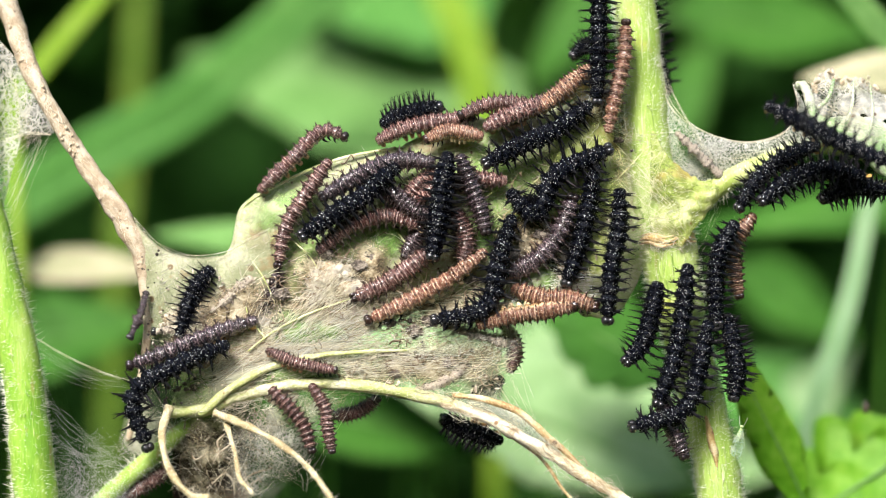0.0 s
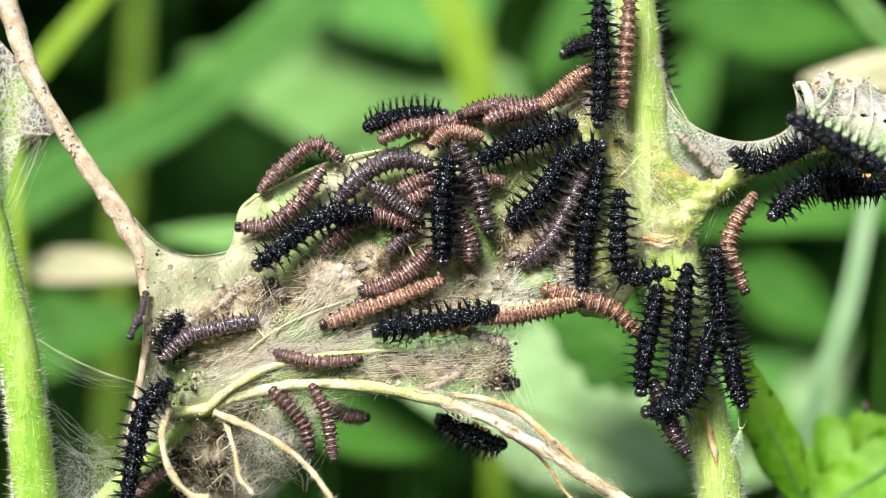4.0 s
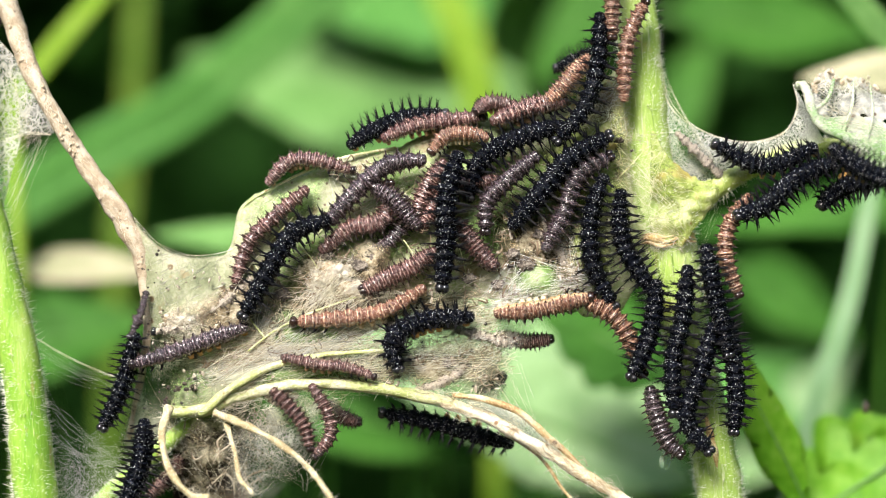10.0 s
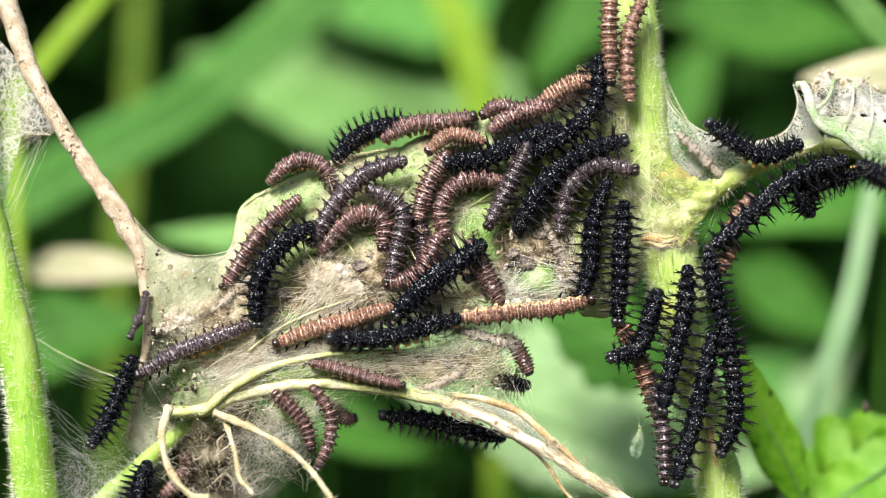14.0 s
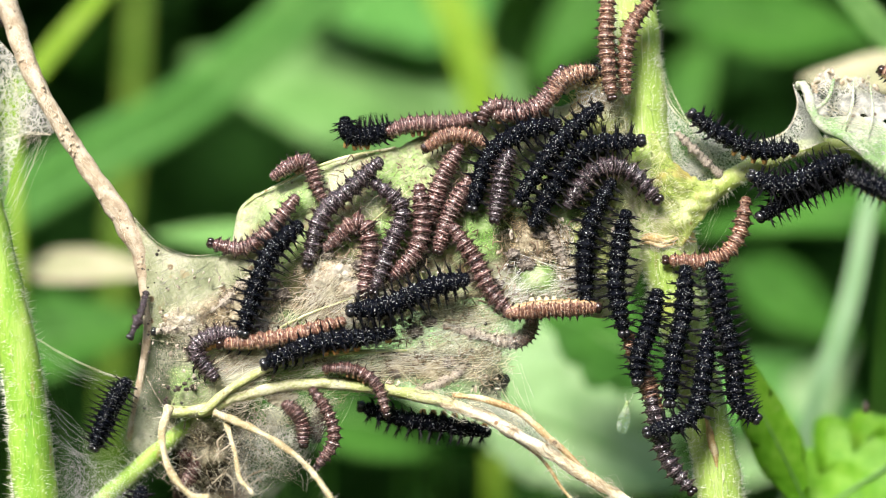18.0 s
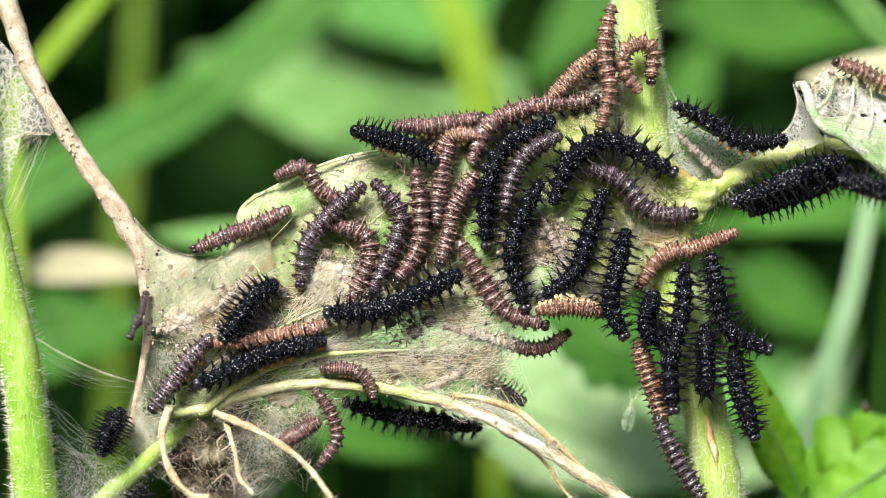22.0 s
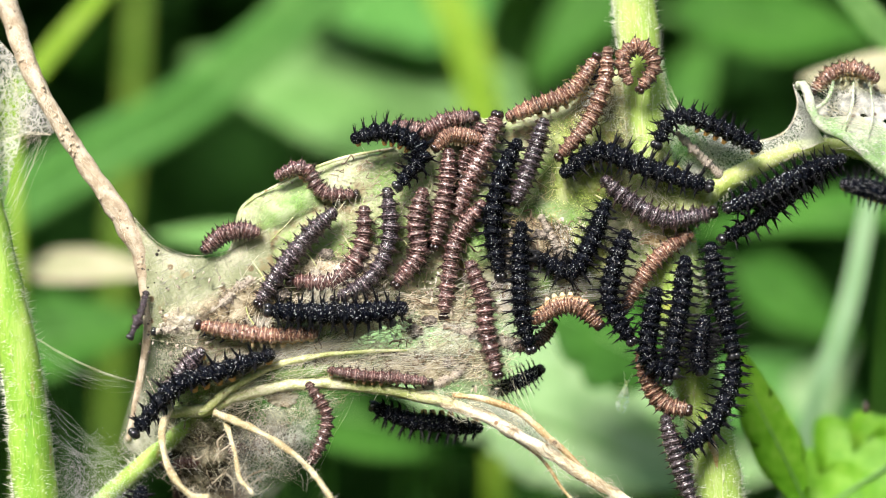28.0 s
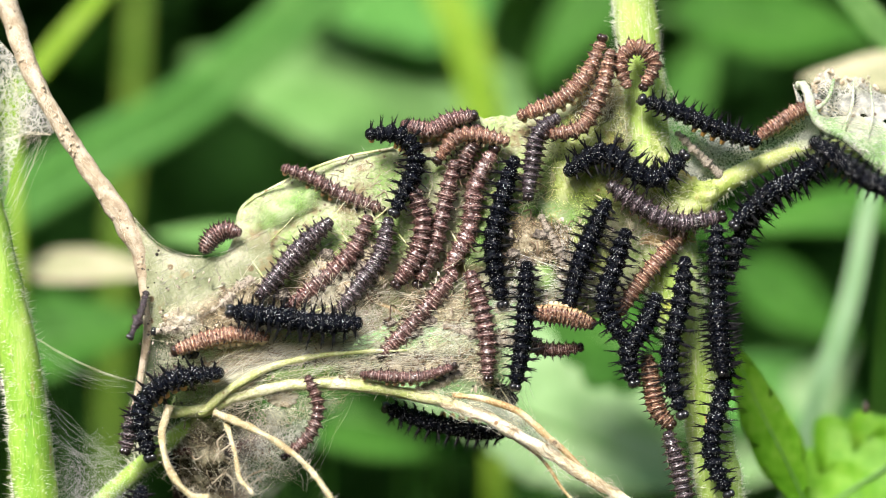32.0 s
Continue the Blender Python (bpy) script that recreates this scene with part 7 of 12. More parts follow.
    crawl(LARVAE[2], "f", 1.90, [
        (0, -4.2, (19.7, 49.9), (19.7, 44.6), (19.7, 39.4)),
        (6, -4.2, (19.7, 44.0), (19.7, 39.4), (19.8, 32.8)),
        (9, -4.2, (19.7, 37.4), (19.7, 32.8), (19.6, 26.3)),
        (11, -4.2, (19.4, 34.1), (19.4, 28.9), (19.6, 23.0)),
        (13, -4.2, (19.4, 31.5), (19.3, 25.6), (19.5, 20.4)),
        (14.5, -4.2, (19.4, 30.2), (19.2, 24.3), (19.5, 19.1)),
        (17, -4.2, (19.5, 29.9), (19.1, 23.7), (19.7, 18.5)),
        (19, -4.2, (18.9, 29.6), (18.7, 25.0), (19.1, 20.4), (19.7, 16.3)),
        (20, -4.2, (19.1, 29.2), (19.1, 24.3), (19.1, 19.7), (21.0, 15.5)),
        (21, -4.2, (19.4, 28.9), (19.1, 24.3), (19.1, 19.7), (19.1, 14.2)),
        (22, -4.2, (19.5, 27.9), (18.7, 23.0), (19.3, 18.4), (18.1, 13.5)),
        (23, -4.2, (19.3, 26.3), (18.7, 21.7), (18.2, 17.1), (16.1, 13.2)),
        (24, -4.2, (19.1, 25.9), (18.6, 21.4), (18.0, 17.1), (15.1, 12.8)),
        (25, -4.2, (19.1, 25.9), (18.6, 21.7), (17.4, 17.1), (15.5, 12.2)),
        (28, -4.2, (19.1, 23.0), (18.7, 19.1), (16.9, 14.8), (13.4, 10.6)),
        (29, -4.2, (19.3, 23.0), (18.4, 19.1), (16.8, 14.8), (12.3, 10.6)),
        (30, -4.2, (19.4, 23.0), (18.2, 18.4), (16.4, 14.5), (12.2, 11.1)),
        (32, -4.2, (19.4, 22.7), (18.4, 18.4), (16.1, 14.2), (11.9, 13.2)),
    ])
    crawl(LARVAE[3], "u", 2.03, [
        (0, 3.5, (19.7, 25.1), (18.0, 24.7), (16.6, 24.1), (15.6, 23.1)),
        (9, 3.5, (18.7, 24.1), (16.6, 23.4), (14.9, 22.7), (13.6, 22.2)),
        (11, 3.5, (18.8, 23.1), (17.0, 22.4), (15.3, 21.7), (13.6, 20.9)),
        (13, 3.5, (19.3, 22.4), (18.0, 21.7), (16.6, 21.0), (16.0, 20.0)),
        (32, 3.5, (19.7, 21.7), (18.7, 21.0), (18.0, 20.4), (17.3, 19.3)),
    ])
    crawl(LARVAE[4], "u", 2.14, [
        (0, -1.8, (11.4, 16.5), (13.5, 18.1), (15.5, 19.8), (17.5, 21.2)),
        (6, -1.8, (11.4, 16.5), (13.5, 18.1), (15.5, 19.8), (17.5, 21.2)),
        (9, -1.8, (11.4, 16.7), (13.5, 18.5), (15.5, 20.5), (17.7, 22.5)),
        (11, -1.8, (12.8, 17.5), (14.5, 19.1), (15.8, 21.2), (17.7, 22.2)),
        (13, -1.8, (11.8, 17.5), (13.8, 18.5), (15.5, 19.5), (17.3, 19.8)),
        (17, -1.8, (12.5, 17.5), (13.8, 19.1), (15.8, 20.1), (17.8, 19.8)),
        (19, -1.8, (12.8, 17.8), (13.8, 19.5), (15.5, 21.2), (17.8, 22.5)),
        (20, -1.8, (13.1, 18.1), (15.5, 20.1), (16.1, 22.8), (18.1, 25.0)),
        (21, -1.8, (12.8, 17.8), (14.8, 19.8), (16.5, 21.8), (18.1, 23.8)),
        (23, -1.8, (12.8, 17.8), (14.8, 19.8), (16.5, 21.5), (18.1, 22.5)),
        (25, -1.8, (10.1, 16.5), (12.8, 17.8), (15.1, 19.5), (17.8, 22.0)),
        (28, -1.8, (7.8, 15.5), (11.1, 16.8), (15.1, 18.5), (18.1, 22.5)),
        (29, -1.8, (9.4, 16.1), (13.1, 17.1), (16.5, 20.1), (19.3, 23.8)),
        (30, -1.8, (9.4, 15.3), (13.1, 16.8), (16.5, 19.8), (18.8, 23.4)),
        (32, -1.8, (9.1, 15.6), (13.8, 17.5), (17.1, 20.8), (18.7, 24.7)),
    ])
    crawl(LARVAE[5], "u", 2.39, [
        (0, -1.4, (5.4, 14.4), (7.7, 15.5), (10.0, 16.4), (12.5, 17.4)),
        (6, -1.4, (5.4, 15.2), (7.7, 16.2), (10.0, 16.4), (12.2, 17.0)),
        (9, -1.4, (5.7, 15.0), (8.4, 16.0), (10.7, 16.7), (13.7, 17.2)),
        (11, -1.4, (6.4, 15.0), (9.4, 16.4), (11.7, 16.8), (14.7, 17.7)),
        (13, -1.4, (5.1, 13.7), (7.4, 15.2), (11.4, 16.7), (15.8, 18.4)),
        (14.5, -1.4, (6.4, 14.4), (9.0, 16.0), (11.7, 16.7), (15.7, 18.7)),
        (17, -1.4, (7.0, 15.0), (9.4, 16.0), (11.7, 17.0), (13.0, 21.5)),
        (18, -1.4, (6.4, 15.7), (9.7, 16.0), (12.0, 17.4), (14.2, 21.0)),
        (19, -1.4, (5.4, 15.7), (8.4, 16.2), (12.0, 17.0), (14.0, 20.2)),
        (20, -1.4, (5.1, 14.0), (7.0, 16.0), (11.7, 17.0), (17.4, 16.4)),
        (21, -1.4, (4.4, 12.7), (5.7, 15.4), (11.0, 17.2), (17.4, 16.4)),
        (22, -1.4, (3.4, 10.4), (5.7, 14.7), (11.0, 16.7), (18.0, 17.4)),
        (23, -1.4, (3.1, 10.0), (5.4, 14.7), (10.4, 16.8), (15.7, 17.0)),
        (24, -1.4, (3.4, 11.7), (5.7, 15.0), (10.4, 16.0), (14.9, 16.4)),
        (25, -1.4, (4.1, 12.4), (5.7, 15.0), (9.7, 15.7), (14.4, 17.4)),
        (28, -1.4, (1.7, 4.4), (3.1, 8.0), (5.1, 12.0), (6.4, 15.7)),
        (29, -1.4, (7.4, 16.0), (5.1, 12.0), (3.1, 8.0), (1.4, 3.1)),
        (30, -1.4, (1.7, 1.7), (3.1, 7.4), (5.2, 12.0), (8.0, 14.7)),
        (31, -1.4, (7.0, 13.0), (4.4, 10.0), (2.7, 4.7), (0.2, -1.6)),
        (32, -1.4, (0.7, -2.3), (3.1, 2.1), (3.9, 7.4), (6.1, 11.7)),
    ])
    crawl(LARVAE[6], "u", 1.92, [
        (0, -1.2, (9.4, 17.2), (6.7, 17.2), (4.4, 16.7), (2.1, 15.7)),
        (6, -1.2, (9.4, 17.0), (6.7, 16.8), (4.4, 16.7), (2.1, 16.2)),
        (9, -1.2, (8.7, 16.7), (7.0, 16.8), (5.4, 17.3), (3.2, 18.3)),
        (11, -1.2, (8.0, 17.0), (6.0, 17.4), (4.7, 17.0), (4.7, 14.1)),
        (13, -1.2, (8.4, 14.3), (9.4, 15.7), (7.0, 17.0), (4.7, 17.2)),
        (14.5, -1.2, (9.7, 16.0), (7.7, 16.7), (6.0, 16.7), (4.7, 15.0)),
        (17, -1.2, (9.0, 16.0), (7.0, 16.8), (5.4, 16.7), (4.8, 14.5)),
        (19, -1.2, (9.7, 16.3), (7.0, 16.5), (5.0, 16.0), (4.4, 14.7)),
        (21, -1.2, (6.4, 15.7), (5.4, 14.7), (4.9, 13.3), (5.0, 11.7)),
        (23, -1.2, (5.2, 15.3), (3.7, 12.7), (3.2, 11.0), (2.7, 9.4)),
        (25, -1.2, (4.7, 15.0), (3.4, 12.3), (2.7, 10.7), (2.1, 8.7)),
        (32, -1.2, (4.4, 14.3), (3.6, 12.3), (2.7, 10.7), (2.1, 8.7)),
    ])
    crawl(LARVAE[7], "f", 2.37, [
        (0, -2.6, (16.8, 16.6), (13.3, 14.0), (9.0, 12.1), (5.0, 10.0)),
        (3, -2.6, (15.4, 14.9), (11.9, 13.6), (8.0, 11.9), (4.4, 10.0)),
        (6, -2.6, (14.6, 14.2), (10.3, 13.3), (6.3, 12.1), (3.4, 10.3)),
        (9, -2.6, (13.9, 14.6), (9.0, 13.3), (5.3, 10.9), (2.4, 7.3)),
        (10, -2.6, (13.6, 14.4), (8.6, 12.9), (4.4, 10.3), (3.0, 6.0)),
        (11, -2.6, (13.3, 14.2), (8.3, 12.9), (4.7, 10.3), (3.0, 5.7)),
        (12, -2.6, (13.6, 14.2), (8.6, 12.6), (5.0, 10.6), (0.4, 8.5)),
        (13, -2.6, (13.6, 14.2), (9.0, 12.6), (5.0, 10.3), (0.7, 10.9)),
        (14.5, -2.6, (13.3, 14.2), (8.0, 12.1), (4.0, 10.5), (0.3, 9.6)),
        (17, -2.6, (13.3, 14.7), (9.0, 13.3), (4.4, 10.6), (2.7, 6.7)),
        (18, -2.6, (13.3, 14.6), (9.0, 13.6), (5.3, 10.6), (3.4, 4.7)),
        (19, -2.6, (14.2, 14.9), (8.6, 13.6), (5.5, 10.6), (4.0, 3.7)),
        (20, -2.6, (13.3, 14.6), (7.7, 13.3), (5.0, 9.3), (4.4, 2.7)),
        (21, -2.6, (12.9, 14.7), (7.0, 12.3), (5.1, 7.3), (4.7, 1.9)),
        (22, -2.6, (12.6, 14.9), (7.0, 11.6), (5.1, 6.0), (5.1, 0.4)),
        (23, -2.6, (12.4, 14.6), (7.0, 11.3), (5.7, 6.0), (6.2, -0.5)),
        (24, -2.6, (10.6, 13.9), (7.0, 10.3), (5.5, 4.7), (6.2, -1.1)),
        (25, -2.6, (10.6, 13.6), (6.7, 10.0), (5.5, 4.0), (6.2, -1.6)),
        (28, -2.6, (8.6, 12.3), (6.7, 8.0), (5.8, 2.7), (6.7, -3.2)),
        (30, -2.6, (8.3, 10.9), (6.7, 6.7), (5.8, 0.7), (6.5, -5.5)),
        (32, -2.6, (8.3, 10.3), (7.0, 6.0), (5.8, 0.1), (7.0, -6.5)),
    ])
    crawl(LARVAE[8], "f", 2.50, [
        (0, -3.4, (8.0, 6.3), (10.9, 4.0), (13.2, 8.6), (19.3, 11.6)),
        (1.5, -3.4, (8.0, 4.3), (11.9, 6.0), (14.2, 9.9), (16.8, 13.9)),
        (3, -3.4, (8.0, 3.2), (11.9, 6.6), (14.2, 10.3), (18.8, 12.0)),
        (6, -3.4, (8.0, 3.2), (11.6, 6.6), (14.2, 10.6), (18.0, 12.9)),
        (7.5, -3.4, (8.0, 3.2), (11.6, 6.3), (13.5, 10.3), (17.5, 14.2)),
        (9, -3.4, (8.0, 3.2), (11.6, 7.0), (14.9, 10.9), (19.1, 13.2)),
        (11, -3.4, (8.4, 2.4), (11.6, 6.6), (14.9, 10.6), (19.5, 13.2)),
        (13, -3.4, (8.8, 2.4), (11.9, 7.0), (15.2, 10.6), (20.0, 13.9)),
        (14.5, -3.4, (8.8, 2.4), (11.9, 7.6), (16.2, 11.2), (21.6, 12.2)),
        (17, -3.4, (10.4, 3.0), (12.9, 8.0), (16.8, 11.2), (22.1, 13.7)),
        (18, -3.4, (10.6, 3.0), (13.2, 8.0), (16.8, 11.9), (23.1, 12.6)),
        (19, -3.4, (11.7, 4.0), (14.2, 10.3), (18.8, 12.7), (23.7, 11.6)),
        (20, -3.4, (11.9, 4.3), (14.2, 9.9), (18.1, 12.2), (25.7, 12.6)),
        (21, -3.4, (13.2, 5.0), (14.5, 9.9), (18.1, 12.6), (25.9, 12.4)),
        (22, -3.4, (12.9, 5.7), (14.9, 10.3), (19.5, 12.6), (26.8, 8.9)),
        (23, -3.4, (12.9, 7.0), (16.2, 11.6), (22.1, 11.6), (27.0, 6.6)),
        (24, -3.4, (13.2, 7.6), (16.8, 11.8), (22.7, 11.1), (27.3, 6.0)),
        (25, -3.4, (13.4, 7.8), (17.2, 11.6), (22.7, 10.5), (29.2, 7.2)),
        (25.5, -3.4, (13.4, 8.0), (17.2, 11.6), (22.7, 10.3), (29.0, 9.3)),
        (28, -3.4, (14.2, 8.9), (18.1, 11.4), (24.1, 9.3), (31.0, 7.3)),
        (30, -3.4, (14.7, 9.4), (18.8, 11.6), (24.1, 9.4), (30.1, 8.0)),
        (31, -3.4, (14.5, 9.3), (18.8, 11.8), (24.7, 8.6), (29.2, 9.9)),
        (32, -3.4, (14.7, 9.1), (18.8, 11.2), (24.4, 8.1), (28.1, 10.9)),
    ])
    crawl(LARVAE[9], "f", 2.10, [
        (0, -3.8, (2.0, 10.6), (3.3, 7.3), (4.3, 4.7), (5.0, 2.0)),
        (1.5, -3.8, (0.1, 11.9), (2.4, 9.3), (4.0, 6.0), (5.5, 2.2)),
        (3, -3.8, (0.1, 12.2), (2.7, 9.3), (4.2, 6.3), (5.5, 1.9)),
        (6, -3.8, (4.3, 11.7), (3.9, 8.3), (4.3, 5.0), (5.1, 1.9)),
        (7.5, -3.8, (10.6, 7.6), (7.0, 7.9), (4.0, 6.6), (5.3, 2.0)),
        (9, -3.8, (10.4, 11.1), (7.3, 8.3), (5.0, 5.6), (4.7, 2.0)),
        (11, -3.8, (11.2, 10.6), (7.9, 7.9), (5.5, 5.6), (5.1, 2.2)),
        (12, -3.8, (11.6, 10.9), (8.3, 7.9), (6.3, 6.0), (5.1, 2.7)),
        (13, -3.8, (11.2, 11.4), (7.9, 8.6), (6.3, 6.0), (5.1, 2.7)),
        (14.5, -3.8, (9.3, 12.2), (8.4, 8.6), (7.0, 5.6), (5.3, 2.7)),
        (17, -3.8, (8.8, 11.7), (7.9, 8.6), (7.0, 6.0), (6.0, 3.2)),
        (18, -3.8, (7.9, 11.2), (7.0, 9.3), (6.6, 6.6), (6.0, 3.3)),
        (19, -3.8, (7.0, 13.7), (7.9, 10.9), (7.6, 7.3), (6.3, 3.0)),
        (20, -3.8, (9.6, 13.5), (8.3, 10.6), (7.6, 7.9), (6.4, 3.0)),
        (21, -3.8, (9.9, 13.5), (8.6, 10.6), (7.9, 7.3), (6.6, 3.9)),
        (22, -3.8, (13.5, 13.2), (9.6, 10.9), (7.9, 7.6), (7.1, 4.3)),
        (23, -3.8, (13.7, 13.7), (9.6, 11.2), (8.3, 7.9), (7.3, 4.1)),
        (24, -3.8, (12.2, 14.2), (9.9, 11.2), (8.6, 7.9), (7.6, 4.7)),
        (25, -3.8, (14.0, 14.2), (10.9, 11.9), (9.5, 8.6), (8.4, 5.6)),
        (27.5, -3.8, (12.2, 14.6), (10.6, 11.6), (9.5, 8.3), (8.4, 5.6)),
        (28, -3.8, (11.7, 14.8), (10.8, 11.7), (9.7, 8.5), (8.4, 5.4)),
        (29, -3.8, (8.1, 15.5), (9.9, 12.5), (10.2, 9.3), (8.9, 5.6)),
        (30, -3.8, (14.7, 15.7), (11.9, 13.3), (10.6, 9.9), (9.6, 5.8)),
        (31, -3.8, (14.8, 15.5), (11.6, 13.5), (10.6, 9.9), (9.7, 6.0)),
        (32, -3.8, (13.2, 15.2), (11.0, 13.3), (10.4, 9.9), (9.9, 6.0)),
    ])
    crawl(LARVAE[10], "f", 2.37, [
        (0, -3.2, (7.3, -3.1), (10.9, -1.3), (13.6, 1.9), (15.1, 6.0)),
        (1.5, -3.2, (8.0, -2.9), (10.9, 0.1), (13.2, 3.0), (15.5, 6.6)),
        (3, -3.2, (9.1, -1.9), (11.9, 0.1), (14.2, 4.0), (16.2, 8.5)),
        (6, -3.2, (10.3, -1.6), (12.9, 2.0), (15.0, 6.3), (16.8, 10.3)),
        (7.5, -3.2, (11.4, -0.9), (13.2, 2.7), (14.9, 6.6), (17.2, 10.3)),
        (9, -3.2, (11.4, -0.7), (13.7, 3.0), (15.5, 8.0), (19.0, 10.4)),
        (11, -3.2, (12.6, 0.6), (14.2, 4.5), (15.9, 8.8), (19.8, 11.1)),
        (12, -3.2, (12.6, 0.6), (14.2, 4.5), (16.2, 8.9), (20.5, 10.7)),
        (13, -3.2, (13.2, 1.9), (14.2, 6.0), (16.8, 9.3), (22.0, 9.9)),
        (14.5, -3.2, (13.8, 2.4), (14.9, 7.0), (18.2, 9.8), (22.6, 9.1)),
        (17, -3.2, (14.4, 4.1), (16.2, 8.0), (19.5, 9.9), (25.3, 8.2)),
        (19, -3.2, (14.9, 5.9), (18.2, 9.6), (22.1, 8.6), (24.4, 4.1)),
        (20, -3.2, (15.2, 6.0), (18.2, 9.6), (22.1, 8.0), (25.3, 3.7)),
        (21, -3.2, (15.7, 8.1), (20.1, 9.3), (23.4, 5.9), (27.6, 4.3)),
        (22, -3.2, (17.2, 9.3), (20.8, 8.0), (24.1, 4.3), (29.2, 4.1)),
        (23, -3.2, (17.8, 9.1), (21.5, 7.3), (24.7, 4.0), (29.2, 5.9)),
        (24, -3.2, (18.8, 8.1), (22.1, 5.7), (26.1, 3.7), (31.5, 4.5)),
        (25, -3.2, (18.8, 8.0), (22.8, 5.2), (27.4, 3.7), (31.6, 2.7)),
        (25.5, -3.2, (18.8, 8.1), (22.8, 5.7), (27.4, 4.3), (30.3, 0.4)),
        (28, -3.2, (18.8, 8.0), (22.1, 5.3), (26.1, 3.4), (31.5, 4.3)),
        (29, -3.2, (18.8, 8.1), (22.1, 5.3), (26.1, 3.0), (27.4, 6.3)),
        (30, -3.2, (19.5, 7.6), (22.8, 4.8), (26.7, 3.0), (31.8, 4.0)),
        (32, -3.2, (19.5, 7.4), (23.4, 4.7), (27.4, 3.0), (32.5, 3.8)),
    ])
    crawl(LARVAE[11], "f", 2.37, [
        (0, -3, (17.7, 9.6), (17.0, 5.0), (16.0, 0.7), (14.4, -4.0)),
        (1.5, -3, (18.2, 9.9), (17.0, 5.3), (15.5, 0.7), (15.4, -3.9)),
        (3, -3, (18.3, 10.1), (17.5, 5.3), (16.2, 0.7), (15.7, -4.4)),
        (6, -3, (18.6, 10.1), (16.9, 4.7), (17.0, 0.1), (18.7, -5.5)),
        (7.5, -3, (18.8, 8.5), (16.9, 4.0), (17.2, -0.6), (19.8, -5.5)),
        (9, -3, (18.7, 8.3), (17.2, 3.4), (17.5, -1.9), (20.0, -6.5)),
        (11, -3, (18.7, 8.3), (17.2, 3.4), (17.5, -1.9), (19.8, -6.8)),
        (12, -3, (18.7, 8.3), (17.2, 3.4), (17.5, -1.9), (18.5, -6.5)),
        (13, -3, (19.0, 8.0), (17.2, 2.7), (17.2, -1.9), (16.9, -7.0)),
        (14.5, -3, (19.2, 7.8), (17.5, 2.7), (17.2, -1.9), (15.7, -6.4)),
        (17, -3, (19.2, 7.8), (17.5, 2.7), (16.9, -1.9), (17.3, -6.8)),
        (18, -3, (19.6, 7.8), (17.2, 2.7), (16.5, -1.9), (16.9, -7.2)),
        (19, -3, (19.2, 7.6), (17.5, 2.7), (17.2, -1.9), (14.6, -5.3)),
        (20, -3, (19.5, 7.6), (17.5, 2.7), (17.2, -1.9), (13.2, -4.5)),
        (21, -3, (19.6, 7.6), (17.5, 2.7), (17.0, -1.9), (12.1, -3.9)),
        (22, -3, (18.7, 6.7), (16.9, 1.4), (15.5, -2.6), (11.5, -5.9)),
        (23, -3, (18.7, 6.1), (16.9, 1.4), (15.5, -2.6), (11.6, -5.7)),
        (24, -3, (18.7, 6.1), (17.2, 1.4), (15.2, -2.6), (11.1, -5.1)),
        (25, -3, (18.7, 6.1), (17.2, 1.4), (15.5, -3.2), (11.3, -2.4)),
        (25.5, -3, (18.7, 6.1), (17.2, 1.4), (15.5, -3.2), (12.1, -0.3)),
        (28, -3, (19.0, 5.3), (17.2, 0.7), (14.9, -2.7), (10.8, -0.8)),
        (29, -3, (19.0, 5.3), (17.2, 0.7), (14.9, -2.9), (10.8, -2.6)),
        (30, -3, (19.0, 5.3), (17.2, 0.7), (15.5, -3.4), (11.3, -4.2)),
        (31, -3, (19.0, 5.3), (17.2, 1.4), (15.5, -3.2), (12.8, -6.2)),
        (32, -3, (19.0, 5.3), (17.2, 1.4), (15.5, -3.2), (14.6, -7.2)),
    ])
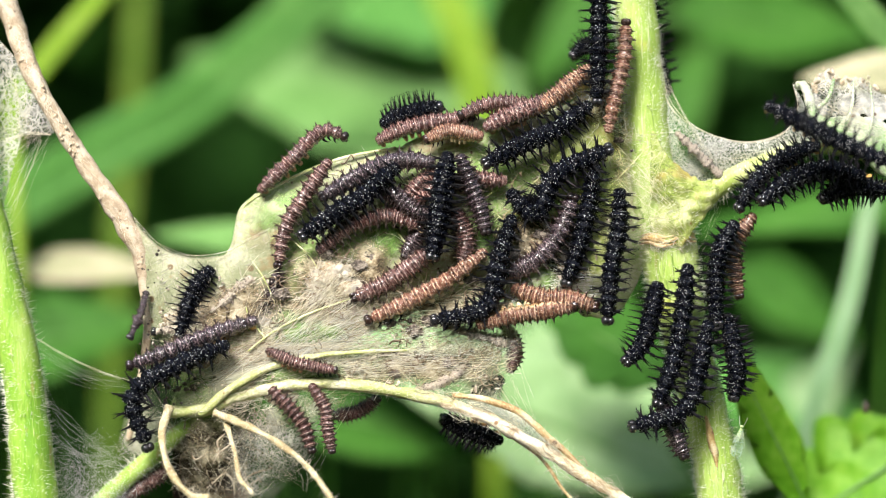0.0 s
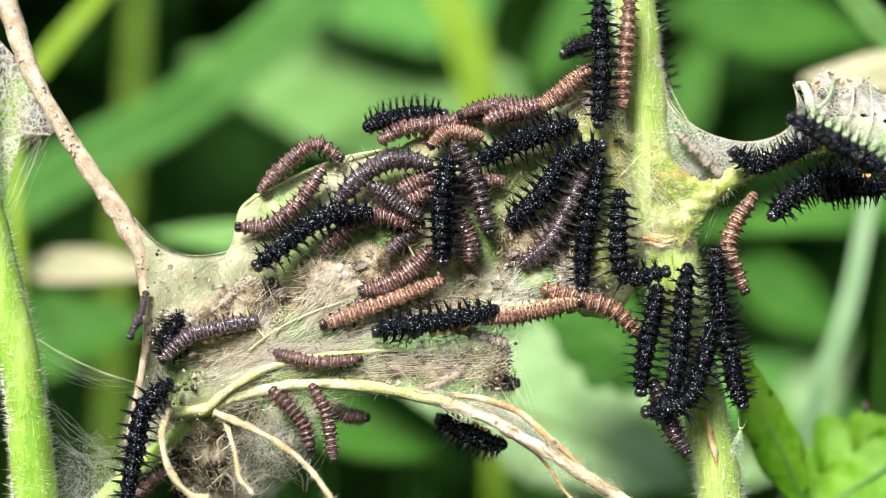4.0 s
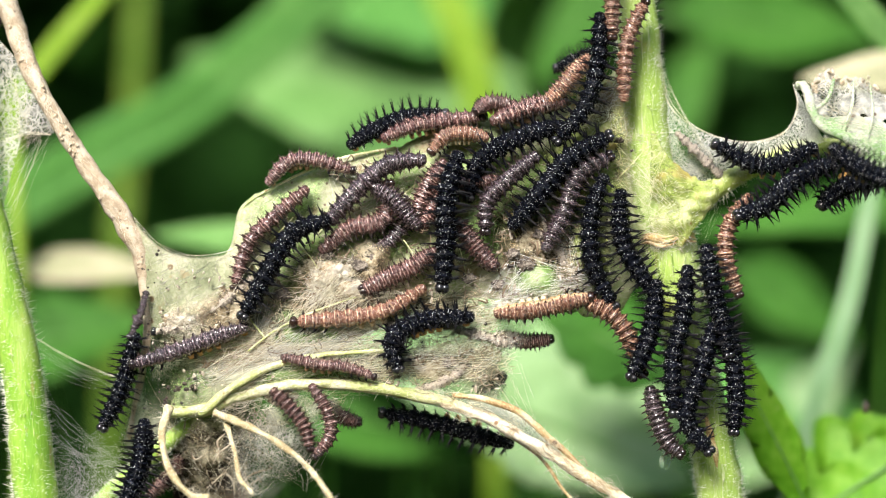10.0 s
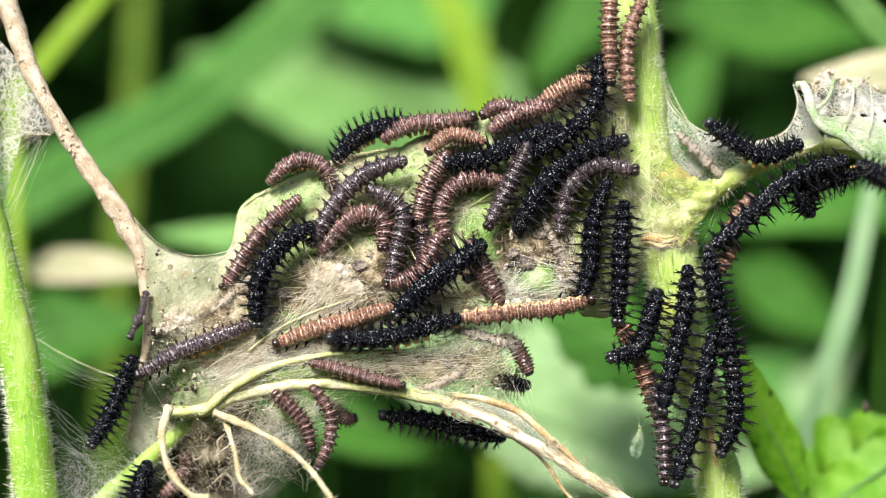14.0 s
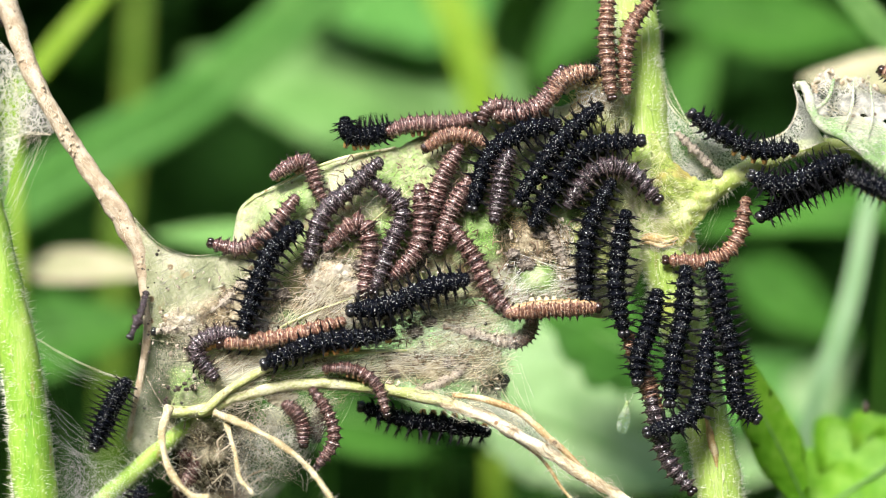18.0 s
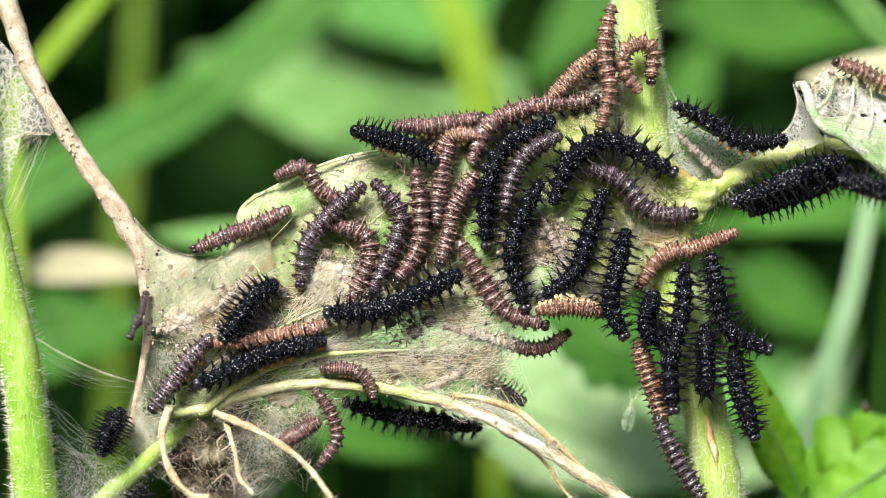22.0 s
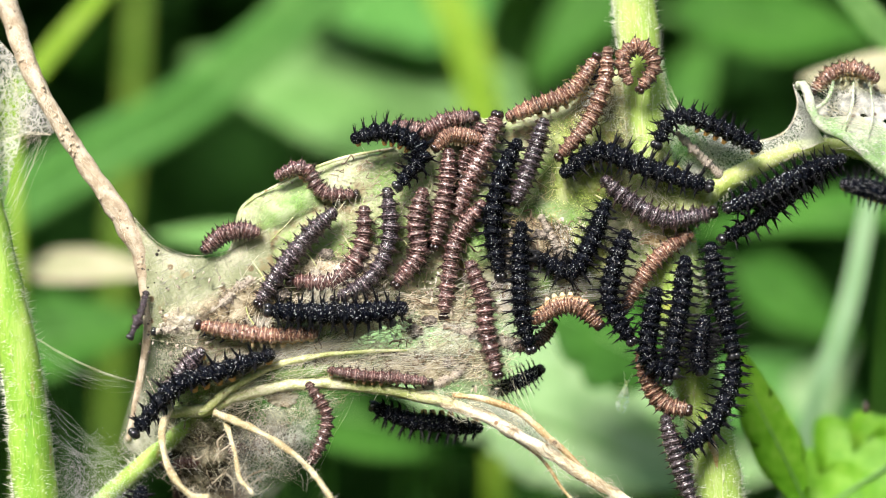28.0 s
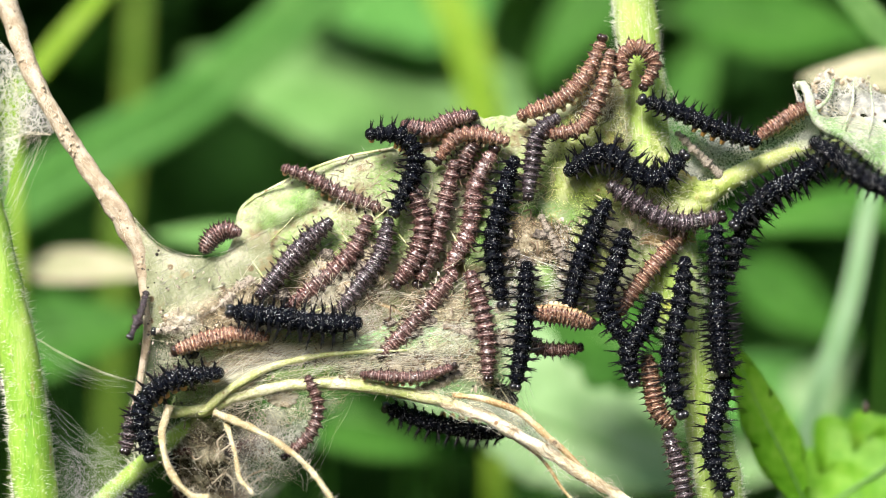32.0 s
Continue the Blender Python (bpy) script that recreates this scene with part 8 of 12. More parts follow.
    crawl(LARVAE[12], "f", 2.36, [
        (0, -4.2, (20.5, 6.6), (20.4, 2.0), (19.5, -2.6), (19.1, -8.3)),
        (1.5, -4.2, (20.5, 6.5), (20.1, 1.4), (19.4, -3.2), (22.7, -3.2)),
        (3, -4.2, (20.5, 6.6), (20.2, 1.4), (20.8, -3.1), (25.8, -2.9)),
        (6, -4.2, (20.6, 6.5), (20.4, 1.4), (21.4, -3.2), (25.6, -2.0)),
        (7.5, -4.2, (20.6, 6.5), (20.4, 1.4), (21.4, -2.6), (26.7, -2.0)),
        (9, -4.2, (20.7, 6.5), (20.7, 1.4), (22.7, -2.7), (25.0, -3.9)),
        (10, -4.2, (20.6, 6.5), (20.7, 1.4), (22.7, -2.6), (24.6, -5.2)),
        (11, -4.2, (20.7, 6.5), (20.7, 1.4), (21.7, -2.6), (23.7, -4.5)),
        (12, -4.2, (20.7, 6.5), (21.0, 1.4), (21.4, -2.6), (21.0, -6.8)),
        (13, -4.2, (20.7, 6.3), (20.7, 1.0), (20.7, -3.9), (20.4, -8.5)),
        (14.5, -4.2, (21.1, 4.9), (20.7, 0.1), (20.5, -3.9), (20.2, -8.3)),
        (17, -4.2, (21.1, 4.9), (20.5, 0.1), (20.5, -4.5), (21.0, -9.2)),
        (18, -4.2, (21.2, 4.1), (20.5, 0.1), (20.1, -4.5), (21.0, -9.8)),
        (19, -4.2, (21.2, 3.2), (20.4, -1.2), (20.1, -5.2), (21.2, -10.1)),
        (20, -4.2, (21.2, 3.0), (20.4, -1.2), (19.7, -5.2), (21.0, -9.8)),
        (21, -4.2, (21.2, 2.2), (20.4, -1.9), (19.7, -5.8), (20.8, -9.9)),
        (22, -4.2, (21.2, 1.9), (20.1, -2.6), (19.4, -6.5), (21.0, -10.1)),
        (23, -4.2, (21.2, 1.9), (20.1, -2.6), (19.4, -6.5), (21.5, -10.7)),
        (25, -4.2, (21.2, 1.8), (20.1, -2.6), (19.4, -6.5), (21.4, -10.7)),
        (28, -4.2, (21.2, 1.8), (19.7, -2.6), (19.4, -6.5), (21.9, -10.7)),
        (30, -4.2, (21.2, 1.9), (19.7, -2.6), (19.1, -6.2), (21.4, -10.7)),
        (32, -4.2, (21.2, 1.9), (19.7, -2.6), (18.7, -6.5), (21.0, -10.7)),
    ])
    crawl(LARVAE[13], "u", 2.27, [
        (0, 0.5, (-6.9, 14.9), (-4.6, 15.8), (-2.6, 16.3), (-0.4, 16.8)),
        (1.5, 0.5, (-7.9, 13.8), (-6.3, 15.8), (-3.3, 16.3), (0.1, 16.1)),
        (3, 0.5, (-9.0, 14.8), (-6.3, 15.3), (-3.3, 15.8), (0.1, 15.9)),
        (6, 0.5, (-9.1, 12.9), (-6.6, 15.3), (-3.3, 15.9), (0.4, 15.6)),
        (7.5, 0.5, (-10.2, 12.0), (-6.9, 14.6), (-3.6, 15.8), (0.4, 15.8)),
        (9, 0.5, (-10.6, 12.4), (-7.3, 14.4), (-3.6, 15.6), (0.4, 15.4)),
        (11, 0.5, (-11.8, 12.0), (-7.9, 14.2), (-4.3, 15.4), (-0.6, 16.1)),
        (12, 0.5, (-12.2, 11.1), (-9.6, 13.4), (-6.3, 14.4), (-3.3, 15.1)),
        (13, 0.5, (-13.5, 11.8), (-10.0, 13.6), (-6.6, 14.6), (-3.9, 15.1)),
        (14.5, 0.5, (-12.2, 10.2), (-10.3, 12.8), (-7.6, 14.2), (-4.1, 14.9)),
        (17, 0.5, (-12.3, 10.6), (-10.6, 12.9), (-7.9, 14.0), (-5.3, 14.6)),
        (18, 0.5, (-11.6, 15.1), (-11.0, 13.4), (-8.3, 13.4), (-5.6, 14.4)),
        (19, -1.2, (-10.4, 12.6), (-8.3, 13.3), (-5.9, 13.8), (-3.3, 13.3)),
        (20, -1.2, (-9.6, 13.8), (-7.9, 12.4), (-6.3, 11.4), (-2.4, 10.1)),
        (21, -1.2, (-9.6, 13.4), (-7.6, 12.4), (-4.9, 11.3), (-0.8, 10.6)),
        (22, -2.8, (-10.3, 13.8), (-6.9, 12.8), (-3.6, 11.8), (-0.9, 10.4)),
        (23, -2.8, (-10.4, 13.1), (-6.9, 13.4), (-3.5, 12.2), (-1.9, 9.1)),
        (25, -2.8, (-10.6, 13.1), (-6.9, 14.0), (-3.3, 12.2), (-2.8, 7.7)),
        (28, -2.8, (-10.3, 12.9), (-6.3, 13.6), (-2.4, 11.3), (-5.3, 7.3)),
        (29, -2.8, (-10.2, 12.9), (-6.3, 13.6), (-1.9, 10.8), (-5.9, 9.1)),
        (30, -2.8, (-9.8, 12.9), (-5.6, 13.6), (-1.8, 10.8), (-6.6, 9.1)),
        (31, -2.8, (-9.3, 13.4), (-5.3, 13.4), (-2.6, 10.8), (-6.9, 5.3)),
        (32, -2.8, (-8.6, 13.4), (-4.8, 13.1), (-3.1, 10.1), (-5.7, 4.2)),
    ])
    crawl(LARVAE[14], "u", 2.13, [
        (0, -0.4, (-7.5, 12.8), (-3.9, 14.4), (-0.3, 15.0), (3.4, 15.6)),
        (6, -0.4, (-7.1, 12.8), (-3.9, 14.4), (0.1, 14.7), (4.7, 15.7)),
        (9, -0.4, (-6.9, 13.0), (-3.6, 14.4), (0.4, 15.0), (4.9, 15.6)),
        (13, -0.4, (-6.9, 13.0), (-3.6, 14.7), (-0.3, 15.0), (3.6, 15.6)),
        (17, -0.4, (-6.9, 13.2), (-3.6, 14.7), (0.4, 14.8), (3.7, 15.6)),
        (19, -0.4, (-5.6, 14.4), (-2.6, 14.7), (0.4, 14.8), (3.9, 15.4)),
        (20, -0.4, (-5.9, 14.0), (-2.6, 14.6), (0.4, 15.0), (3.7, 17.5)),
        (21, -0.4, (-5.9, 13.9), (-2.6, 14.6), (1.1, 14.8), (4.7, 15.7)),
        (22, -0.4, (-5.6, 14.4), (-2.3, 14.4), (1.1, 14.8), (4.7, 15.5)),
        (23, -0.4, (-5.6, 14.6), (-2.3, 14.6), (1.1, 15.0), (4.3, 16.6)),
        (25, -0.4, (-5.6, 14.6), (-2.3, 14.2), (0.1, 14.8), (2.9, 15.2)),
        (28, -0.4, (-5.6, 14.6), (-2.3, 13.9), (0.7, 15.2), (3.9, 15.6)),
        (30, -0.4, (-4.9, 14.6), (-1.6, 13.9), (1.1, 15.5), (3.9, 16.7)),
        (32, -0.4, (-4.6, 14.6), (-1.6, 13.9), (1.1, 15.2), (3.7, 15.7)),
    ])
    crawl(LARVAE[15], "u", 1.92, [
        (0, -1.8, (4.4, 13.2), (2.4, 13.6), (0.4, 13.8), (-1.9, 12.8)),
        (6, -1.8, (4.5, 13.2), (2.4, 13.6), (0.4, 13.6), (-1.3, 11.8)),
        (9, -1.8, (5.2, 13.2), (2.7, 13.6), (0.4, 13.3), (-1.3, 11.4)),
        (13, -1.8, (4.5, 12.5), (2.4, 13.3), (0.4, 13.2), (-1.6, 11.4)),
        (17, -1.8, (5.2, 12.5), (2.7, 13.3), (0.4, 13.3), (-2.1, 11.6)),
        (19, -1.8, (4.5, 12.1), (2.7, 13.2), (0.7, 13.3), (-2.1, 11.8)),
        (21, -1.8, (4.4, 13.3), (2.7, 13.4), (0.7, 13.0), (-0.8, 10.0)),
        (25, -1.8, (4.0, 12.6), (2.4, 13.3), (0.7, 12.8), (-0.8, 10.8)),
        (28, -1.8, (4.5, 12.8), (2.4, 13.3), (0.7, 13.3), (-0.9, 11.8)),
        (30, -1.8, (5.2, 12.8), (2.7, 13.2), (1.1, 12.6), (-0.6, 10.8)),
        (32, -1.8, (7.5, 12.6), (4.4, 13.3), (1.7, 13.2), (-0.7, 10.3)),
    ])
    crawl(LARVAE[16], "u", 1.93, [
        (0, -0.6, (-21.4, 7.0), (-17.6, 10.7), (-14.2, 13.9), (-11.6, 13.2)),
        (1.5, -0.6, (-21.4, 7.0), (-17.9, 11.0), (-14.6, 13.4), (-10.9, 14.4)),
        (3, -0.6, (-21.4, 7.0), (-17.6, 11.0), (-14.6, 12.7), (-11.8, 11.2)),
        (6, -0.6, (-21.4, 7.0), (-18.4, 10.0), (-14.9, 11.7), (-12.2, 10.2)),
        (7.5, -0.6, (-21.2, 7.2), (-18.2, 10.4), (-15.2, 11.2), (-12.1, 8.8)),
        (9, -0.6, (-21.0, 7.5), (-18.2, 10.5), (-15.2, 10.6), (-11.7, 8.2)),
        (10, -0.6, (-20.5, 7.9), (-17.9, 10.4), (-14.9, 10.4), (-10.6, 9.2)),
        (11, -0.6, (-20.4, 7.9), (-18.2, 10.5), (-14.9, 10.4), (-11.9, 7.7)),
        (13, -0.6, (-20.4, 8.0), (-17.2, 10.4), (-13.9, 9.7), (-10.8, 10.2)),
        (14.5, -0.6, (-20.4, 8.0), (-16.9, 10.6), (-13.9, 9.4), (-14.0, 5.9)),
        (17, -0.6, (-19.7, 8.4), (-15.9, 10.4), (-14.9, 7.0), (-17.1, 3.5)),
        (18, -0.6, (-19.9, 8.6), (-16.2, 10.4), (-14.9, 7.4), (-13.9, 5.3)),
        (19, -0.6, (-19.6, 8.7), (-16.2, 10.2), (-15.2, 7.0), (-12.6, 5.3)),
        (20, -0.6, (-19.6, 8.7), (-16.2, 10.2), (-15.2, 6.7), (-11.9, 5.7)),
        (21, -0.6, (-19.4, 8.7), (-16.2, 9.7), (-15.2, 6.4), (-12.8, 3.4)),
        (23, -0.6, (-19.4, 8.7), (-16.2, 9.5), (-13.9, 7.0), (-9.2, 7.5)),
        (24, -0.6, (-19.4, 9.0), (-16.9, 9.5), (-14.9, 7.0), (-10.4, 8.6)),
        (25, -0.6, (-19.4, 8.7), (-16.2, 9.5), (-14.9, 7.0), (-11.2, 4.9)),
        (28, -0.6, (-19.4, 8.7), (-16.2, 9.5), (-14.2, 6.6), (-10.2, 6.4)),
        (30, -0.6, (-19.4, 8.8), (-15.9, 9.2), (-13.2, 6.4), (-8.6, 6.4)),
        (32, -0.6, (-18.6, 9.5), (-14.9, 8.0), (-11.9, 6.4), (-7.0, 4.6)),
    ])
    crawl(LARVAE[17], "f", 1.92, [
        (0, -2, (-13.5, 10.1), (-15.8, 6.7), (-18.3, 2.7), (-19.3, -1.9)),
        (1.5, -2, (-13.8, 10.0), (-15.8, 6.7), (-19.1, 2.7), (-22.7, 0.9)),
        (3, -2, (-14.0, 9.7), (-16.1, 6.0), (-19.4, 3.0), (-23.5, 3.8)),
        (6, -2, (-14.2, 8.7), (-17.1, 5.7), (-21.1, 3.0), (-24.9, -0.7)),
        (7.5, -2, (-14.9, 8.1), (-18.1, 5.4), (-22.1, 2.0), (-25.1, -1.6)),
        (9, -2, (-15.9, 7.2), (-19.1, 4.4), (-22.1, 1.4), (-23.7, -3.6)),
        (10, -2, (-16.1, 6.9), (-19.4, 4.0), (-22.7, 0.7), (-24.4, -4.6)),
        (11, -2, (-16.3, 6.8), (-19.8, 3.7), (-22.7, 0.7), (-24.4, -3.9)),
        (13, -2, (-17.0, 5.9), (-20.2, 2.8), (-22.7, 0.1), (-24.1, -4.9)),
        (14.5, -2, (-17.0, 5.9), (-20.8, 2.7), (-23.4, -0.9), (-26.7, -4.0)),
        (17, -2, (-17.3, 5.7), (-20.0, 2.4), (-23.7, -1.6), (-28.6, -0.6)),
        (18, -2, (-17.3, 5.9), (-20.1, 2.4), (-23.4, 0.1), (-27.2, 0.7)),
        (19, -2, (-17.7, 5.5), (-20.1, 2.7), (-23.1, 0.6), (-27.5, 1.4)),
        (20, -2, (-17.7, 4.7), (-20.1, 3.0), (-23.4, 1.4), (-27.9, 0.6)),
        (21, -2, (-17.8, 4.7), (-21.1, 2.8), (-24.7, 1.7), (-28.8, -0.1)),
        (23, -2, (-18.6, 4.2), (-22.1, 2.8), (-25.4, 1.4), (-29.0, -0.1)),
        (25, -2, (-19.6, 3.2), (-22.4, 2.0), (-25.4, 1.4), (-28.7, -0.1)),
        (28, -2, (-21.9, 2.0), (-24.1, 2.2), (-26.1, 1.5), (-27.9, -0.1)),
        (29, -2, (-21.9, 2.4), (-24.1, 2.4), (-26.1, 1.5), (-28.0, -0.1)),
        (30, -2, (-23.3, 2.4), (-25.1, 2.2), (-26.8, 1.3), (-28.2, -0.1)),
        (32, -2, (-24.2, 2.0), (-25.7, 2.2), (-27.0, 1.3), (-28.0, -0.1)),
    ])
    crawl(LARVAE[18], "f", 2.24, [
        (0, -2.8, (-1.4, 10.1), (-5.5, 10.3), (-9.8, 8.5), (-14.0, 6.1)),
        (1.5, -2.8, (-1.4, 10.3), (-5.5, 10.6), (-9.5, 9.3), (-12.1, 6.0)),
        (3, -2.8, (-1.8, 10.1), (-5.5, 10.6), (-9.5, 8.8), (-12.3, 5.7)),
        (6, -2.8, (-1.4, 10.0), (-6.2, 10.1), (-9.8, 8.0), (-12.9, 4.0)),
        (9, -2.8, (-1.8, 10.6), (-6.2, 10.0), (-10.1, 6.7), (-13.6, 2.6)),
        (11, -2.8, (-3.1, 10.3), (-6.9, 9.6), (-10.8, 6.3), (-13.9, 3.0)),
        (13, -2.8, (-3.2, 10.5), (-7.5, 9.3), (-11.8, 5.7), (-15.0, 1.7)),
        (14.5, -2.8, (-5.3, 10.1), (-9.5, 8.6), (-12.8, 5.3), (-15.3, 0.2)),
        (17, -2.8, (-5.7, 10.1), (-10.1, 8.1), (-13.8, 4.3), (-15.3, -1.6)),
        (18, -2.8, (-7.5, 10.1), (-10.8, 7.0), (-14.1, 4.0), (-15.8, -1.9)),
        (19, -2.8, (-7.6, 9.8), (-10.8, 7.0), (-14.4, 3.4), (-15.3, -2.6)),
        (20, -2.8, (-7.8, 9.8), (-10.8, 6.7), (-14.8, 2.7), (-16.4, -2.9)),
        (21, -2.8, (-8.5, 8.5), (-12.1, 5.3), (-15.4, 1.4), (-17.7, -3.6)),
        (22, -2.8, (-9.5, 7.3), (-12.8, 4.3), (-15.8, 0.7), (-16.6, -4.2)),
        (23, -2.8, (-10.1, 7.0), (-13.4, 4.0), (-16.7, 0.1), (-19.2, -4.1)),
        (24, -2.8, (-10.1, 6.7), (-14.1, 3.4), (-17.1, 0.1), (-21.0, -3.6)),
        (25, -2.8, (-12.1, 5.0), (-14.8, 2.7), (-17.4, -0.6), (-21.2, -4.4)),
        (28, -2.8, (-12.9, 4.2), (-15.8, 1.4), (-18.7, -2.2), (-21.5, -6.4)),
        (29, -2.8, (-13.2, 3.2), (-16.1, 1.1), (-19.0, -2.6), (-21.2, -6.9)),
        (30, -2.8, (-13.4, 3.0), (-16.7, 0.1), (-19.4, -3.2), (-21.5, -6.2)),
        (32, -2.8, (-13.4, 3.0), (-16.7, 0.1), (-19.4, -3.2), (-21.4, -5.5)),
    ])
    crawl(LARVAE[19], "f", 2.49, [
        (0, -4, (-5.6, 9.4), (-9.4, 6.0), (-12.7, 4.0), (-16.3, 1.5)),
        (1.5, -4, (-6.2, 6.3), (-10.1, 4.3), (-14.0, 3.0), (-17.2, -0.3)),
        (3, -4, (-6.8, 4.5), (-10.8, 4.5), (-15.3, 2.7), (-20.1, -1.1)),
        (6, -4, (-12.1, 4.0), (-16.7, 2.7), (-19.9, -0.6), (-23.7, -4.7)),
        (7.5, -4, (-12.6, 4.0), (-17.0, 2.7), (-20.3, -0.9), (-23.5, -6.5)),
        (9, -4, (-12.7, 3.2), (-17.3, 2.0), (-19.9, -1.9), (-21.6, -7.1)),
        (10, -4, (-13.5, 3.3), (-17.3, 2.0), (-19.9, -1.9), (-23.2, -7.8)),
        (11, -4, (-13.7, 3.2), (-18.0, 0.7), (-21.2, -3.2), (-23.9, -7.8)),
        (13, -4, (-14.4, 2.0), (-18.6, 0.7), (-21.2, -3.2), (-20.7, -7.9)),
        (14.5, -4, (-15.7, 2.8), (-19.3, 0.1), (-21.6, -4.5), (-21.9, -9.1)),
        (17, -4, (-15.7, 1.9), (-19.9, -0.6), (-21.9, -5.2), (-21.4, -8.6)),
        (18, -4, (-16.8, 2.7), (-19.9, -0.3), (-21.9, -5.2), (-23.2, -9.8)),
        (19, -4, (-17.6, 1.2), (-19.9, -1.9), (-21.9, -5.8), (-24.9, -10.3)),
        (20, -4, (-18.3, -0.3), (-20.9, -2.6), (-23.2, -7.1), (-25.5, -10.8)),
        (21, -4, (-19.3, -3.1), (-21.9, -5.2), (-23.5, -8.8), (-25.8, -11.2)),
        (23, -4, (-19.8, -4.9), (-22.2, -6.5), (-23.9, -8.5), (-25.1, -10.1)),
        (25, 0.5, (-20.3, -6.6), (-22.3, -7.9), (-23.6, -9.2), (-25.0, -10.3)),
        (28, 4, (-21.3, -8.2), (-22.6, -9.3), (-23.3, -10.1), (-24.3, -10.9)),
        (32, 5, (-21.7, -9.5), (-22.7, -10.1), (-23.4, -10.8), (-24.1, -11.5)),
    ])
    crawl(LARVAE[20], "f", 2.24, [
        (0, -2.4, (-14.3, -0.1), (-10.8, 2.8), (-6.2, 3.9), (-2.6, 2.6)),
        (3, -2.4, (-14.0, -0.1), (-10.8, 2.8), (-6.9, 3.8), (-2.8, 2.6)),
        (6, -2.4, (-14.0, -0.1), (-11.8, 2.4), (-8.8, 4.2), (-4.6, 3.0)),
        (9, -2.4, (-14.0, -0.1), (-11.8, 2.4), (-8.8, 3.8), (-4.6, 3.4)),
        (10, -2.4, (-14.0, -0.1), (-10.8, 2.4), (-6.9, 3.4), (-6.3, 7.7)),
        (11, -2.4, (-14.0, -0.1), (-11.5, 2.4), (-8.2, 3.8), (-4.1, 3.2)),
        (12, -2.4, (-14.0, -0.1), (-11.5, 2.7), (-8.2, 4.4), (-6.2, 2.7), (-5.9, -0.3)),
        (13, -2.4, (-14.1, -0.1), (-10.8, 3.2), (-7.5, 3.9), (-3.4, 1.5)),
        (14.5, -2.4, (-14.1, -0.1), (-10.8, 3.9), (-7.2, 3.5), (-8.5, -0.5)),
        (17, -2.4, (-13.7, -0.1), (-9.8, 3.2), (-8.3, 0.1), (-9.5, -5.1)),
        (18, -2.4, (-13.7, 0.1), (-9.8, 3.2), (-8.5, 0.1), (-9.5, -5.5)),
        (19, -2.4, (-13.7, 0.6), (-10.5, 3.0), (-8.5, -0.6), (-9.4, -5.9)),
        (20, -2.4, (-13.7, 0.7), (-10.5, 3.0), (-8.2, 0.1), (-9.0, -5.2)),
        (21, -2.4, (-13.3, 1.9), (-9.5, 2.4), (-9.0, -1.9), (-11.9, -6.0)),
        (22, -2.4, (-13.1, 2.7), (-9.2, 1.7), (-8.8, -1.9), (-11.2, -6.5)),
        (23, -2.4, (-13.0, 2.8), (-9.5, 1.7), (-9.5, -3.2), (-13.0, -5.7)),
        (24, -2.4, (-13.0, 2.8), (-8.5, 1.4), (-9.5, -3.2), (-14.1, -2.6)),
        (25, -2.4, (-12.3, 3.4), (-8.7, 0.1), (-10.5, -3.4), (-15.4, -3.6)),
        (25.5, -2.4, (-12.1, 3.7), (-8.5, 0.7), (-10.5, -3.2), (-15.8, -3.4)),
        (28, -2.4, (-9.2, 4.6), (-9.5, 0.1), (-12.5, -3.6), (-17.9, -3.7)),
        (29, -2.4, (-9.0, 4.7), (-9.8, 0.1), (-12.8, -3.9), (-16.4, -6.0)),
        (30, -2.4, (-9.0, 4.7), (-10.2, -0.6), (-13.5, -3.9), (-17.4, -6.0)),
        (32, -2.4, (-8.8, 3.5), (-10.2, 0.1), (-13.5, -3.2), (-18.1, -6.9)),
    ])
